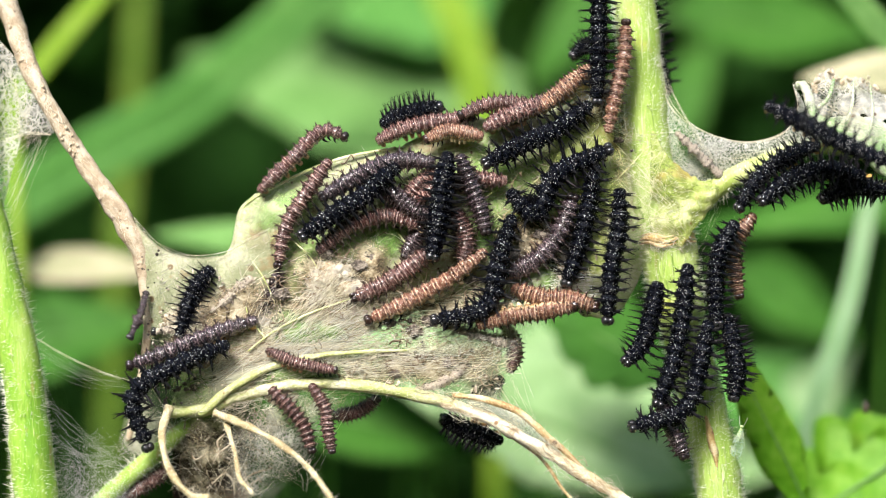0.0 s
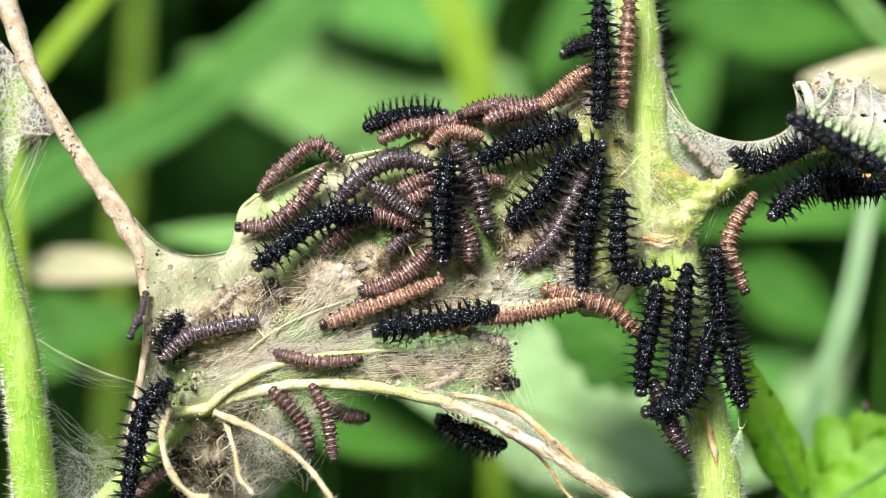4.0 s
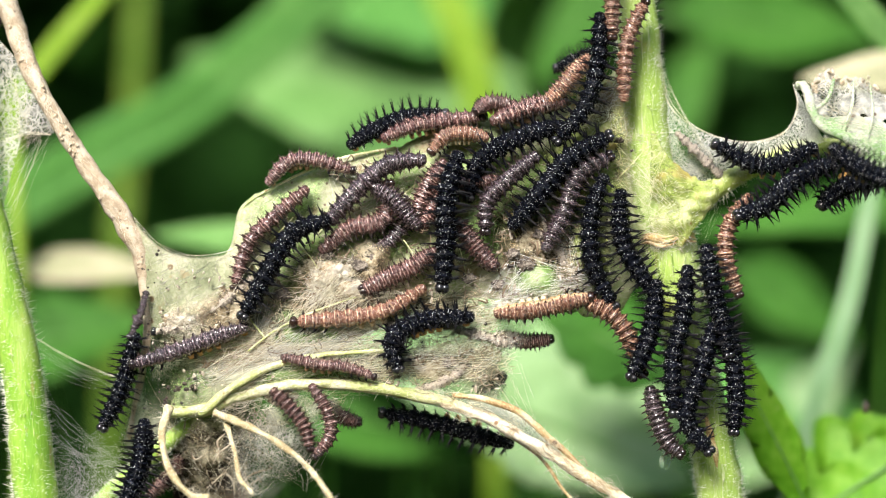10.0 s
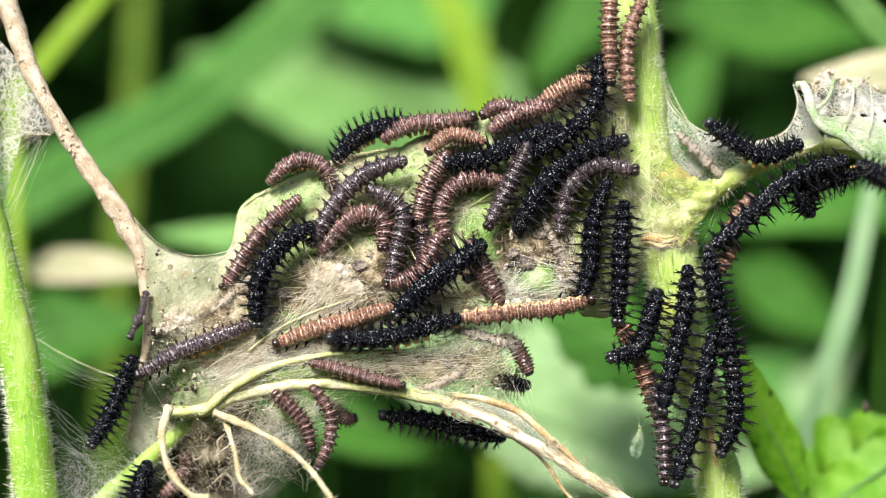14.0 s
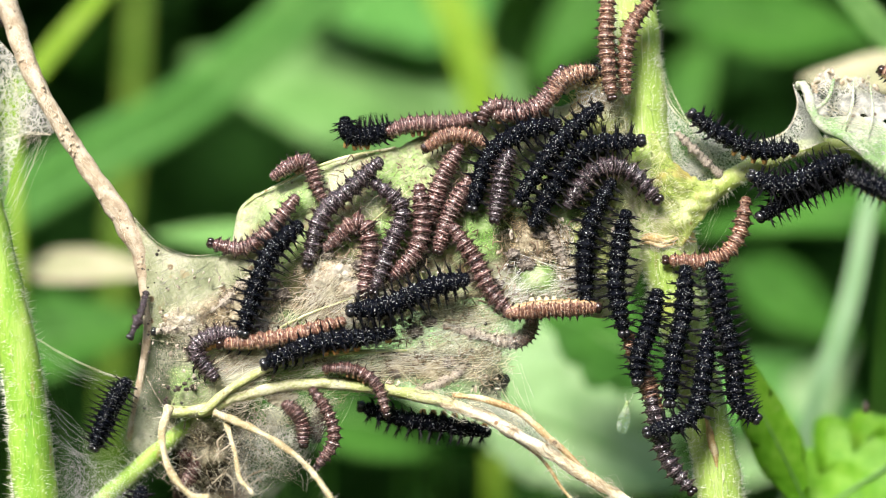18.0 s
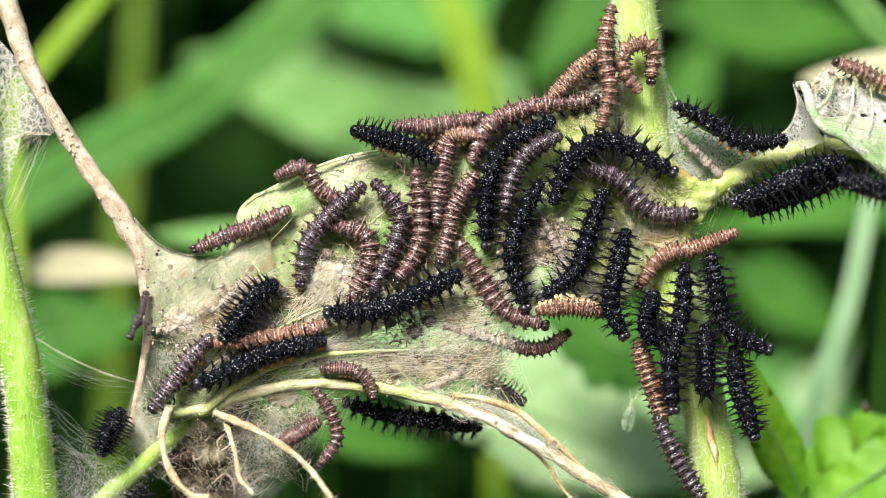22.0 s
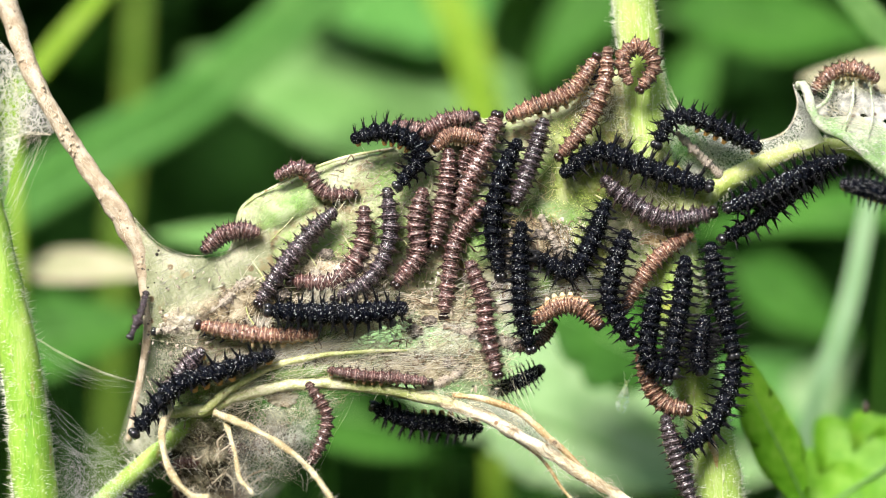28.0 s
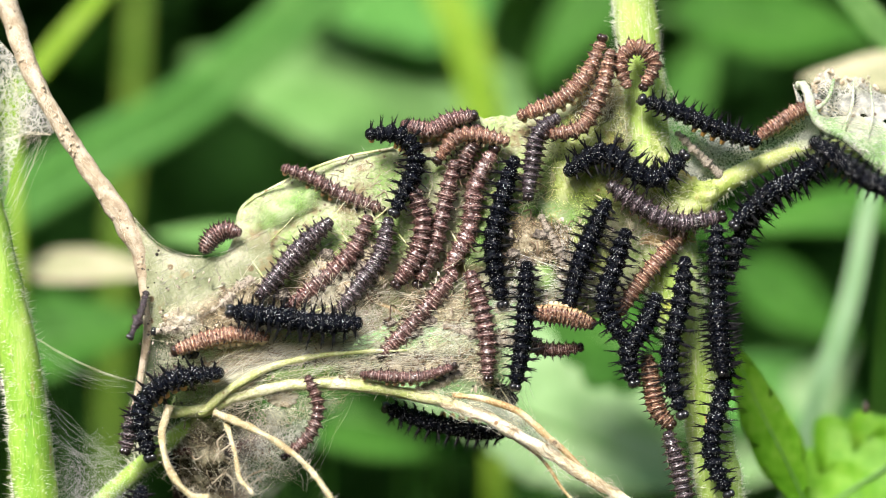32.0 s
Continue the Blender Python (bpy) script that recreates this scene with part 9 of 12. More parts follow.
    crawl(LARVAE[21], "f", 2.11, [
        (0, -2.8, (-8.0, 7.3), (-5.5, 6.3), (-3.6, 4.7), (-1.6, 3.7)),
        (3, -2.8, (-8.0, 7.2), (-6.2, 6.1), (-4.5, 4.8), (-2.6, 3.7)),
        (6, -2.8, (-8.2, 7.3), (-6.5, 6.3), (-5.2, 5.2), (-3.2, 3.7)),
        (9, -2.8, (-8.0, 7.3), (-5.9, 5.9), (-4.5, 4.2), (-3.2, 2.7)),
        (11, -2.8, (-8.4, 7.0), (-5.9, 5.7), (-4.2, 3.7), (-2.6, 2.0)),
        (13, -2.8, (-8.5, 7.4), (-5.5, 5.3), (-4.9, 1.4), (-6.0, -2.9)),
        (14.5, -2.8, (-8.5, 7.0), (-4.7, 4.5), (-5.5, 0.1), (-6.2, -3.9)),
        (17, -2.8, (-8.0, 7.4), (-4.5, 4.7), (-6.2, 0.1), (-8.0, -4.4)),
        (19, -2.8, (-8.0, 7.8), (-4.9, 4.7), (-6.2, 0.1), (-8.0, -5.5)),
        (20, -2.8, (-8.0, 7.6), (-4.9, 4.7), (-5.5, 0.7), (-7.4, -4.2)),
        (21, -2.8, (-8.0, 7.6), (-4.9, 4.7), (-6.2, 0.1), (-8.7, -5.2)),
        (23, -2.8, (-7.8, 7.6), (-5.0, 3.4), (-6.2, -1.3), (-8.5, -5.7)),
        (24, -2.8, (-6.9, 7.3), (-5.0, 3.4), (-6.5, -1.3), (-9.8, -5.9)),
        (25, -2.8, (-6.5, 7.0), (-5.9, 2.0), (-7.2, -2.6), (-10.5, -6.2)),
        (28, -2.8, (-6.5, 6.7), (-6.2, 1.4), (-8.2, -3.2), (-12.7, -6.0)),
        (29, -2.8, (-5.7, 4.8), (-6.5, 0.7), (-8.5, -3.2), (-12.8, -6.0)),
        (30, -2.8, (-5.7, 4.8), (-6.9, 0.1), (-8.8, -3.6), (-13.2, -6.2)),
        (32, -2.8, (-6.4, 3.2), (-7.2, -0.6), (-9.5, -3.9), (-12.3, -7.5)),
    ])
    crawl(LARVAE[22], "f", 2.11, [
        (0, -2.2, (7.0, 8.0), (3.7, 8.1), (-0.3, 7.3), (-4.2, 5.4)),
        (3, -2.2, (7.0, 8.0), (3.0, 8.0), (-1.6, 6.7), (-5.5, 5.2)),
        (6, -2.2, (6.7, 8.0), (1.7, 7.7), (-2.2, 6.3), (-5.5, 4.6)),
        (9, -2.2, (6.3, 8.1), (2.4, 7.7), (-0.6, 6.0), (-3.9, 4.4)),
        (11, -2.2, (5.7, 8.0), (2.0, 7.7), (-0.6, 5.4), (-2.2, 0.6)),
        (12, -2.2, (6.7, 8.0), (3.0, 8.0), (0.4, 6.3), (-1.6, 4.0)),
        (13, -2.2, (6.9, 8.0), (2.7, 7.9), (-0.3, 5.2), (-2.1, 1.1)),
        (14.5, -2.2, (6.9, 8.0), (2.4, 8.1), (-0.1, 5.0), (1.1, 1.1)),
        (17, -2.2, (6.7, 8.0), (2.0, 7.0), (-0.3, 2.7), (-4.6, -1.9)),
        (18, -2.2, (3.0, 8.0), (1.1, 4.7), (0.1, 2.0), (-0.6, -0.3)),
        (19, -2.2, (3.2, 8.8), (1.1, 5.0), (0.4, 2.7), (-0.1, -0.9)),
        (20, -2.2, (3.4, 8.5), (1.1, 4.7), (-0.3, 2.0), (-0.6, -0.6)),
        (21, -2.2, (3.6, 8.5), (1.1, 4.7), (0.1, 2.0), (-1.5, -1.3)),
        (22, -2.2, (3.7, 8.5), (1.4, 5.0), (0.7, 2.0), (-0.3, -1.6)),
        (23, -2.2, (4.7, 8.8), (1.4, 5.0), (0.7, 2.0), (0.9, -2.2)),
        (24, -2.2, (5.2, 9.0), (1.7, 5.0), (0.4, 1.4), (0.9, -2.9)),
        (25, -2.2, (5.2, 8.8), (1.4, 4.0), (0.5, 0.1), (0.5, -4.6)),
        (27.5, -2.2, (4.0, 6.0), (1.8, 2.0), (0.7, -2.2), (0.1, -6.9)),
        (28, -2.2, (4.5, 5.2), (1.7, 1.4), (0.7, -3.2), (0.1, -7.9)),
        (29, -2.2, (4.0, 3.5), (1.7, -0.6), (0.1, -5.2), (-1.7, -8.9)),
        (30, -2.2, (3.2, 0.7), (0.1, -4.6), (-1.3, -7.2), (-3.4, -11.3)),
        (31, -2.2, (2.0, -1.9), (-0.9, -5.9), (-3.2, -8.9), (-6.7, -11.0)),
        (32, -2.2, (1.2, -3.0), (-2.2, -7.2), (-4.6, -9.8), (-7.4, -12.6)),
    ])
    crawl(LARVAE[23], "f", 2.11, [
        (0, -3.2, (1.4, 4.3), (2.4, 2.0), (2.7, 0.4), (2.2, -1.4)),
        (3, -3.2, (1.4, 4.7), (2.7, 2.0), (3.2, 0.1), (2.4, -2.4)),
        (6, -3.2, (0.7, 4.7), (1.8, 2.7), (3.0, 1.5), (5.0, 0.9)),
        (9, -3.2, (1.1, 3.7), (2.7, 1.7), (3.7, 0.4), (5.1, -1.6)),
        (11, -3.2, (1.7, 3.0), (3.4, 0.7), (4.7, -0.9), (6.8, -2.2)),
        (12, -3.2, (0.4, 4.3), (2.7, 2.0), (4.3, -0.6), (3.8, -3.2)),
        (13, -3.2, (2.9, 2.0), (3.8, 0.1), (4.5, -1.9), (5.1, -4.9)),
        (14.5, -3.2, (2.9, 0.7), (4.0, -1.3), (5.0, -3.2), (7.0, -6.4)),
        (17, -3.2, (0.6, 2.7), (3.7, -0.6), (5.1, -4.5), (3.4, -8.8)),
        (18, -3.2, (1.2, 2.4), (3.7, -1.3), (5.7, -5.2), (8.3, -7.8)),
        (19, -3.2, (1.2, 1.9), (4.0, -2.2), (6.6, -5.9), (10.6, -7.3)),
        (20, -3.2, (1.1, 2.2), (4.0, -2.6), (7.0, -5.9), (10.8, -6.0)),
        (21, -3.2, (1.7, 1.1), (4.3, -3.2), (7.0, -7.2), (10.9, -8.9)),
        (22, -3.2, (2.0, 0.6), (4.3, -3.2), (7.0, -7.2), (11.9, -8.9)),
        (23, -3.2, (2.0, 0.7), (4.3, -3.2), (7.0, -6.5), (9.5, -10.5)),
        (24, -3.2, (2.2, 0.6), (5.3, -3.2), (6.3, -7.8), (3.7, -11.1)),
        (25, -3.2, (2.2, 0.6), (5.3, -3.2), (5.7, -7.8), (2.4, -11.1)),
        (25.5, -3.2, (2.2, 0.6), (5.5, -3.2), (6.0, -7.2), (0.7, -10.3)),
        (27.5, -3.2, (3.2, -0.9), (4.5, -5.2), (5.0, -9.1), (5.0, -14.1)),
        (28, -3.2, (3.2, -1.8), (4.7, -5.9), (5.1, -9.8), (6.4, -14.7)),
        (29, -3.2, (3.2, -3.0), (4.3, -6.5), (5.1, -10.5), (5.5, -15.7)),
        (30, -3.2, (3.2, -3.2), (5.0, -6.8), (4.0, -11.1), (-0.9, -11.9)),
        (31, -3.2, (3.4, -2.9), (5.3, -6.8), (4.0, -10.8), (-1.7, -10.9)),
        (32, -3.2, (3.2, -3.0), (4.3, -6.5), (5.1, -10.5), (5.3, -15.1)),
    ])
    crawl(LARVAE[24], "f", 2.61, [
        (0, -5, (0.5, 10.6), (-0.1, 6.6), (-0.6, 2.7), (-1.2, -0.9)),
        (3, -5, (0.2, 10.2), (0.2, 6.6), (-0.1, 2.7), (-0.3, -1.6)),
        (6, -5, (1.4, 11.5), (-0.3, 6.9), (-0.3, 2.7), (0.4, -1.1)),
        (7.5, -5, (0.7, 10.8), (0.1, 6.9), (0.4, 2.7), (0.5, -2.5)),
        (9, -5, (2.4, 11.7), (0.4, 6.9), (0.5, 2.0), (-0.4, -3.5)),
        (10, -5, (1.7, 10.8), (0.4, 5.9), (0.4, 1.4), (-0.1, -4.5)),
        (11, -5, (0.8, 8.9), (0.7, 4.0), (0.1, -0.6), (-1.7, -5.8)),
        (12, -5, (-0.9, 5.0), (1.0, 1.4), (0.7, -2.5), (-2.5, -5.8)),
        (13, -5, (2.7, 3.8), (1.0, 0.1), (-0.6, -3.2), (-3.7, -6.8)),
        (14.5, -5, (4.3, -1.4), (0.4, -3.2), (-2.9, -5.2), (-6.5, -8.1)),
        (17, -5, (2.7, -4.6), (-1.6, -4.5), (-6.1, -6.8), (-11.2, -9.4)),
        (18, -5, (2.5, -3.5), (-1.6, -4.5), (-6.1, -6.5), (-10.7, -7.1)),
        (19, -5, (2.5, -3.2), (-1.6, -4.5), (-6.1, -6.8), (-11.7, -7.0)),
        (20, -5, (2.4, -3.1), (-2.2, -4.8), (-6.1, -6.5), (-12.3, -6.8)),
        (21, -5, (2.0, -3.0), (-2.2, -4.8), (-6.8, -6.8), (-13.1, -7.9)),
        (22, -5, (1.7, -3.0), (-2.9, -5.2), (-7.4, -7.1), (-13.3, -7.3)),
        (23, -5, (1.4, -3.3), (-3.5, -5.7), (-8.8, -7.2), (-15.3, -7.3)),
        (24, -5, (-0.9, -3.9), (-5.5, -6.5), (-10.7, -7.4), (-16.9, -7.1)),
        (25, -5, (-2.4, -5.3), (-6.8, -6.8), (-12.0, -7.4), (-18.4, -6.6)),
        (28, -5, (-4.6, -6.8), (-9.4, -7.4), (-14.6, -7.4), (-20.2, -7.1)),
        (29, -5, (-4.8, -6.8), (-9.4, -7.6), (-14.6, -7.8), (-20.8, -7.8)),
        (30, -5, (-6.8, -7.8), (-12.0, -7.9), (-17.2, -7.9), (-23.1, -7.0)),
        (31, -5, (-9.4, -8.4), (-14.0, -8.4), (-18.5, -7.8), (-24.1, -7.2)),
        (32, -5, (-9.9, -8.6), (-14.6, -8.6), (-19.2, -7.9), (-24.6, -7.2)),
    ])
    crawl(LARVAE[25], "f", 2.24, [
        (0, -2.6, (-0.9, 0.1), (-3.6, -1.9), (-6.5, -3.9), (-10.4, -5.7)),
        (3, -2.6, (-1.3, -0.3), (-4.2, -2.6), (-6.9, -4.2), (-9.7, -4.9)),
        (6, -2.6, (-0.8, 0.4), (-3.6, -2.9), (-6.2, -4.2), (-9.2, -5.2)),
        (9, -2.6, (-0.8, 0.4), (-3.9, -1.8), (-6.5, -3.2), (-9.4, -4.4)),
        (11, -2.6, (-1.1, -0.9), (-4.2, -2.9), (-6.9, -3.7), (-9.2, -5.2)),
        (13, -2.6, (-0.6, -0.3), (-2.9, -2.6), (-4.9, -3.6), (-7.4, -3.4)),
        (14.5, -2.6, (-0.8, 2.7), (-1.9, -1.3), (-3.6, -3.2), (-6.5, -4.4)),
        (17, -2.6, (-2.8, 7.0), (-2.4, 3.4), (-3.2, 0.1), (-6.2, -3.1)),
        (19, -2.6, (-2.8, 7.2), (-2.4, 2.7), (-3.0, -0.6), (-5.9, -3.6)),
        (20, -2.6, (-4.7, 6.7), (-2.4, 4.0), (-2.8, 0.1), (-5.5, -3.2)),
        (21, -2.6, (-1.7, 8.1), (-2.9, 3.4), (-3.2, -0.6), (-5.9, -3.9)),
        (22, -2.6, (-3.2, 9.0), (-2.6, 4.0), (-2.9, 0.1), (-5.5, -3.9)),
        (23, -2.6, (-5.2, 9.4), (-2.6, 5.0), (-2.8, -0.6), (-4.7, -4.2)),
        (24, -2.6, (-2.9, 8.1), (-2.9, 3.4), (-3.0, -0.6), (-5.4, -3.6)),
        (25, -2.6, (-2.4, 8.0), (-3.2, 3.4), (-2.6, 0.1), (-5.4, -3.9)),
        (28, -2.6, (-2.4, 6.7), (-3.2, 2.7), (-2.8, -0.6), (-5.5, -4.2)),
        (30, -2.6, (-3.7, 8.5), (-2.8, 4.0), (-3.0, 0.1), (-5.5, -4.2)),
        (31, -2.6, (-3.7, 7.8), (-2.6, 3.7), (-3.0, -0.3), (-5.5, -4.2)),
        (32, -2.6, (-3.7, 7.5), (-2.4, 3.4), (-3.0, -0.6), (-5.5, -4.2)),
    ])
    crawl(LARVAE[26], "u", 2.10, [
        (0, -3.4, (4.7, -0.5), (1.1, -3.2), (-3.6, -5.9), (-8.7, -8.3)),
        (1.5, -3.4, (3.8, -1.9), (-0.3, -4.2), (-5.5, -6.8), (-10.7, -9.0)),
        (3, -3.4, (1.2, -2.9), (-3.6, -5.2), (-8.2, -7.0), (-12.8, -8.6)),
        (6, -3.4, (-1.9, -4.9), (-6.2, -6.5), (-10.8, -8.0), (-15.4, -9.7)),
        (7.5, -3.4, (-2.4, -4.7), (-6.2, -7.0), (-10.8, -8.0), (-16.7, -7.2)),
        (9, -3.4, (-2.4, -4.7), (-6.2, -7.2), (-10.8, -8.2), (-16.8, -6.5)),
        (10, -3.4, (-2.4, -4.7), (-6.2, -7.0), (-10.8, -8.0), (-17.4, -8.5)),
        (11, -3.4, (-4.0, -5.7), (-8.2, -7.2), (-12.8, -8.6), (-17.2, -10.8)),
        (12, -3.4, (-4.2, -5.9), (-8.2, -7.0), (-12.8, -8.8), (-18.5, -10.5)),
        (13, -3.4, (-5.0, -6.3), (-9.5, -7.8), (-14.1, -9.1), (-18.2, -11.1)),
        (14.5, -3.4, (-6.6, -7.0), (-11.4, -8.5), (-15.4, -9.5), (-20.3, -11.0)),
        (17, -3.4, (-11.3, -8.3), (-15.4, -9.5), (-20.0, -10.5), (-25.1, -11.2)),
        (18, -3.4, (-11.8, -8.5), (-15.4, -9.5), (-20.0, -10.5), (-25.9, -11.1)),
        (19, -3.4, (-12.0, -8.3), (-16.0, -9.5), (-20.0, -10.5), (-24.9, -11.2)),
        (20, -3.4, (-12.2, -8.5), (-16.0, -9.1), (-20.0, -10.5), (-26.2, -12.8)),
        (21, -3.4, (-13.4, -8.6), (-17.4, -9.8), (-22.0, -10.8), (-27.2, -11.9)),
        (23, -3.4, (-13.5, -9.0), (-18.0, -9.8), (-22.0, -10.5), (-26.9, -10.6)),
        (25, -3.4, (-13.5, -9.0), (-17.4, -9.9), (-22.0, -10.3), (-27.5, -10.3)),
        (28, -3.4, (-15.1, -9.9), (-19.3, -10.1), (-23.3, -9.8), (-28.5, -8.9)),
        (29, -3.4, (-16.6, -10.1), (-20.6, -10.3), (-24.6, -10.1), (-29.3, -10.8)),
        (30, -3.4, (-17.5, -10.3), (-21.3, -10.3), (-25.2, -10.3), (-30.2, -11.4)),
        (31, -3.4, (-19.3, -10.6), (-23.3, -10.1), (-26.6, -10.3), (-31.2, -11.9)),
        (32, -3.4, (-20.8, -10.3), (-23.9, -9.9), (-27.2, -10.5), (-31.2, -11.9)),
    ])
    crawl(LARVAE[27], "f", 2.12, [
        (0, -2, (-0.6, 9.3), (-2.6, 7.7), (-4.1, 6.0), (-5.6, 3.7)),
        (6, -2, (-0.6, 9.0), (-2.2, 8.1), (-4.2, 7.3), (-5.6, 6.3)),
        (9, -2, (-0.6, 9.0), (-1.9, 7.0), (-2.8, 5.0), (-3.2, 3.0)),
        (11, -2, (0.5, 10.8), (-1.6, 7.7), (-2.6, 5.4), (-2.9, 3.0)),
        (13, -2, (0.6, 11.0), (-1.3, 8.0), (-2.6, 5.7), (-3.0, 3.0)),
        (14.5, -2, (0.3, 11.0), (-1.5, 8.0), (-2.2, 6.0), (-2.9, 3.4)),
        (17, -2, (1.6, 11.6), (-0.3, 8.7), (-1.6, 6.0), (-2.8, 3.0)),
        (18, -2, (1.9, 11.8), (0.1, 8.7), (-0.9, 6.0), (-1.9, 2.7)),
        (19, -2, (1.3, 11.6), (0.1, 8.7), (-0.6, 6.0), (-1.1, 3.0)),
        (21, -2, (1.2, 12.3), (0.4, 9.3), (-0.1, 6.7), (-0.8, 3.5)),
        (23, -2, (0.5, 13.6), (-0.3, 10.0), (-0.8, 6.3), (-0.9, 2.4)),
        (25, -2, (0.1, 11.0), (-0.4, 7.7), (-0.6, 4.4), (-0.9, 1.1)),
        (28, -2, (0.7, 11.3), (0.4, 7.3), (-0.3, 3.7), (-1.1, 0.2)),
        (29, -2, (1.2, 11.0), (0.4, 6.7), (-0.4, 2.7), (-1.1, -1.3)),
        (30, -2, (1.3, 11.0), (0.4, 6.7), (-0.4, 2.0), (-1.5, -2.2)),
        (31, -2, (1.7, 12.0), (0.4, 6.7), (-0.4, 2.0), (-1.5, -2.4)),
        (32, -2, (1.3, 10.0), (0.1, 4.7), (-1.1, 0.1), (-3.0, -4.2)),
    ])
    crawl(LARVAE[28], "f", 1.92, [
        (0, -1.6, (-2.3, 2.7), (-3.0, 1.4), (-3.7, 0.4), (-4.4, -0.9)),
        (1.5, -1.6, (-1.9, 1.4), (-3.2, 0.7), (-4.9, -0.3), (-6.4, -1.8)),
        (3, -1.6, (-2.3, 3.0), (-4.2, 1.4), (-5.9, -0.3), (-7.9, -2.6)),
        (6, -1.6, (-2.8, 2.6), (-5.2, 0.4), (-7.6, -1.3), (-10.5, -2.5)),
        (7.5, -1.6, (-3.2, 2.4), (-5.6, 0.4), (-7.9, -1.1), (-10.3, -2.3)),
        (9, -1.6, (-3.2, 1.7), (-5.6, 0.6), (-7.9, 0.1), (-10.9, -0.4)),
        (10, -1.6, (-4.6, 6.0), (-4.6, 3.0), (-6.9, 0.4), (-10.9, -1.9)),
        (11, -1.6, (-3.6, 2.4), (-5.6, 1.3), (-6.9, 0.1), (-8.1, -2.6)),
        (12, -1.6, (-5.6, 2.7), (-6.9, 1.4), (-7.9, 0.1), (-7.2, -2.7)),
        (13, -1.6, (-4.6, 3.0), (-5.9, 1.1), (-5.9, -0.6), (-5.0, -2.5)),
        (14.5, -1.6, (-2.6, 3.0), (-1.6, 1.1), (-1.6, -0.9), (-2.6, -2.9)),
        (17, -1.6, (-3.0, 1.4), (-2.8, -0.3), (-3.2, -1.6), (-4.6, -2.9)),
        (32, -1.6, (-3.0, 1.4), (-2.8, -0.3), (-3.2, -1.6), (-4.6, -2.9)),
    ])
    crawl(LARVAE[29], "u", 2.36, [
        (0, -4.2, (7.9, 3.3), (6.4, -1.6), (5.0, -6.8), (-1.0, -8.3)),
        (1.5, -4.2, (7.3, -2.9), (6.0, -6.8), (1.7, -8.8), (-3.4, -8.8)),
        (3, -4.2, (6.8, -6.5), (2.4, -7.9), (-2.2, -8.8), (-7.5, -8.6)),
        (6, -4.2, (4.5, -7.9), (-0.3, -8.5), (-5.5, -8.8), (-7.1, -12.4)),
        (7.5, -4.2, (4.3, -7.9), (-0.3, -8.1), (-6.2, -9.1), (-6.9, -12.7)),
        (9, -4.2, (3.1, -7.8), (-1.6, -8.1), (-5.5, -9.8), (-5.2, -13.6)),
        (10, -4.2, (2.9, -7.9), (-2.2, -8.3), (-5.8, -10.4), (-5.2, -14.0)),
        (11, -4.2, (2.9, -7.7), (-2.2, -8.6), (-5.8, -10.4), (-8.5, -13.6)),
        (12, -4.2, (1.6, -8.1), (-2.9, -9.1), (-6.2, -10.7), (-9.4, -13.0)),
        (13, -4.2, (1.6, -7.9), (-2.6, -9.1), (-6.2, -10.4), (-11.7, -10.7)),
        (14.5, -4.2, (1.2, -8.3), (-3.5, -9.4), (-8.1, -10.4), (-13.7, -10.4)),
        (17, -4.2, (-3.3, -9.2), (-8.1, -10.1), (-13.4, -10.9), (-19.1, -11.2)),
        (18, -4.2, (-6.2, -9.8), (-10.7, -10.4), (-15.3, -11.1), (-20.7, -13.4)),
        (19, -4.2, (-8.3, -10.3), (-12.7, -10.7), (-17.3, -11.4), (-20.7, -14.5)),
        (20, -4.2, (-9.8, -10.1), (-14.0, -10.7), (-18.6, -12.1), (-24.6, -14.9)),
        (21, -4.2, (-11.9, -10.6), (-16.6, -11.4), (-21.9, -13.0), (-27.1, -14.2)),
        (22, -4.2, (-14.2, -10.7), (-18.6, -11.7), (-23.2, -13.4), (-28.4, -15.7)),
        (23, -4.2, (-16.1, -11.6), (-20.6, -13.0), (-24.5, -14.4), (-28.6, -16.3)),
        (24, -4.2, (-16.8, -11.7), (-21.2, -13.0), (-25.2, -14.0), (-29.7, -15.3)),
        (25, -4.2, (-17.4, -11.9), (-21.9, -13.4), (-24.8, -14.5), (-27.1, -16.6)),
        (27.5, -4.2, (-18.9, -11.4), (-24.5, -13.0), (-31.7, -15.7), (-35.8, -20.6)),
        (28, -4.2, (-20.1, -12.3), (-25.2, -14.0), (-31.1, -16.0), (-35.8, -21.4)),
        (29, -4.2, (-22.0, -12.5), (-27.1, -14.4), (-32.4, -16.3), (-36.0, -21.2)),
        (30, -4.2, (-23.3, -13.4), (-28.4, -15.3), (-33.7, -17.3), (-35.6, -22.5)),
        (31, -4.2, (-24.5, -13.7), (-29.7, -14.7), (-34.7, -17.6), (-35.6, -22.9)),
        (32, -4.2, (-26.1, -14.4), (-31.7, -15.3), (-35.0, -18.6), (-34.0, -24.2)),
    ])
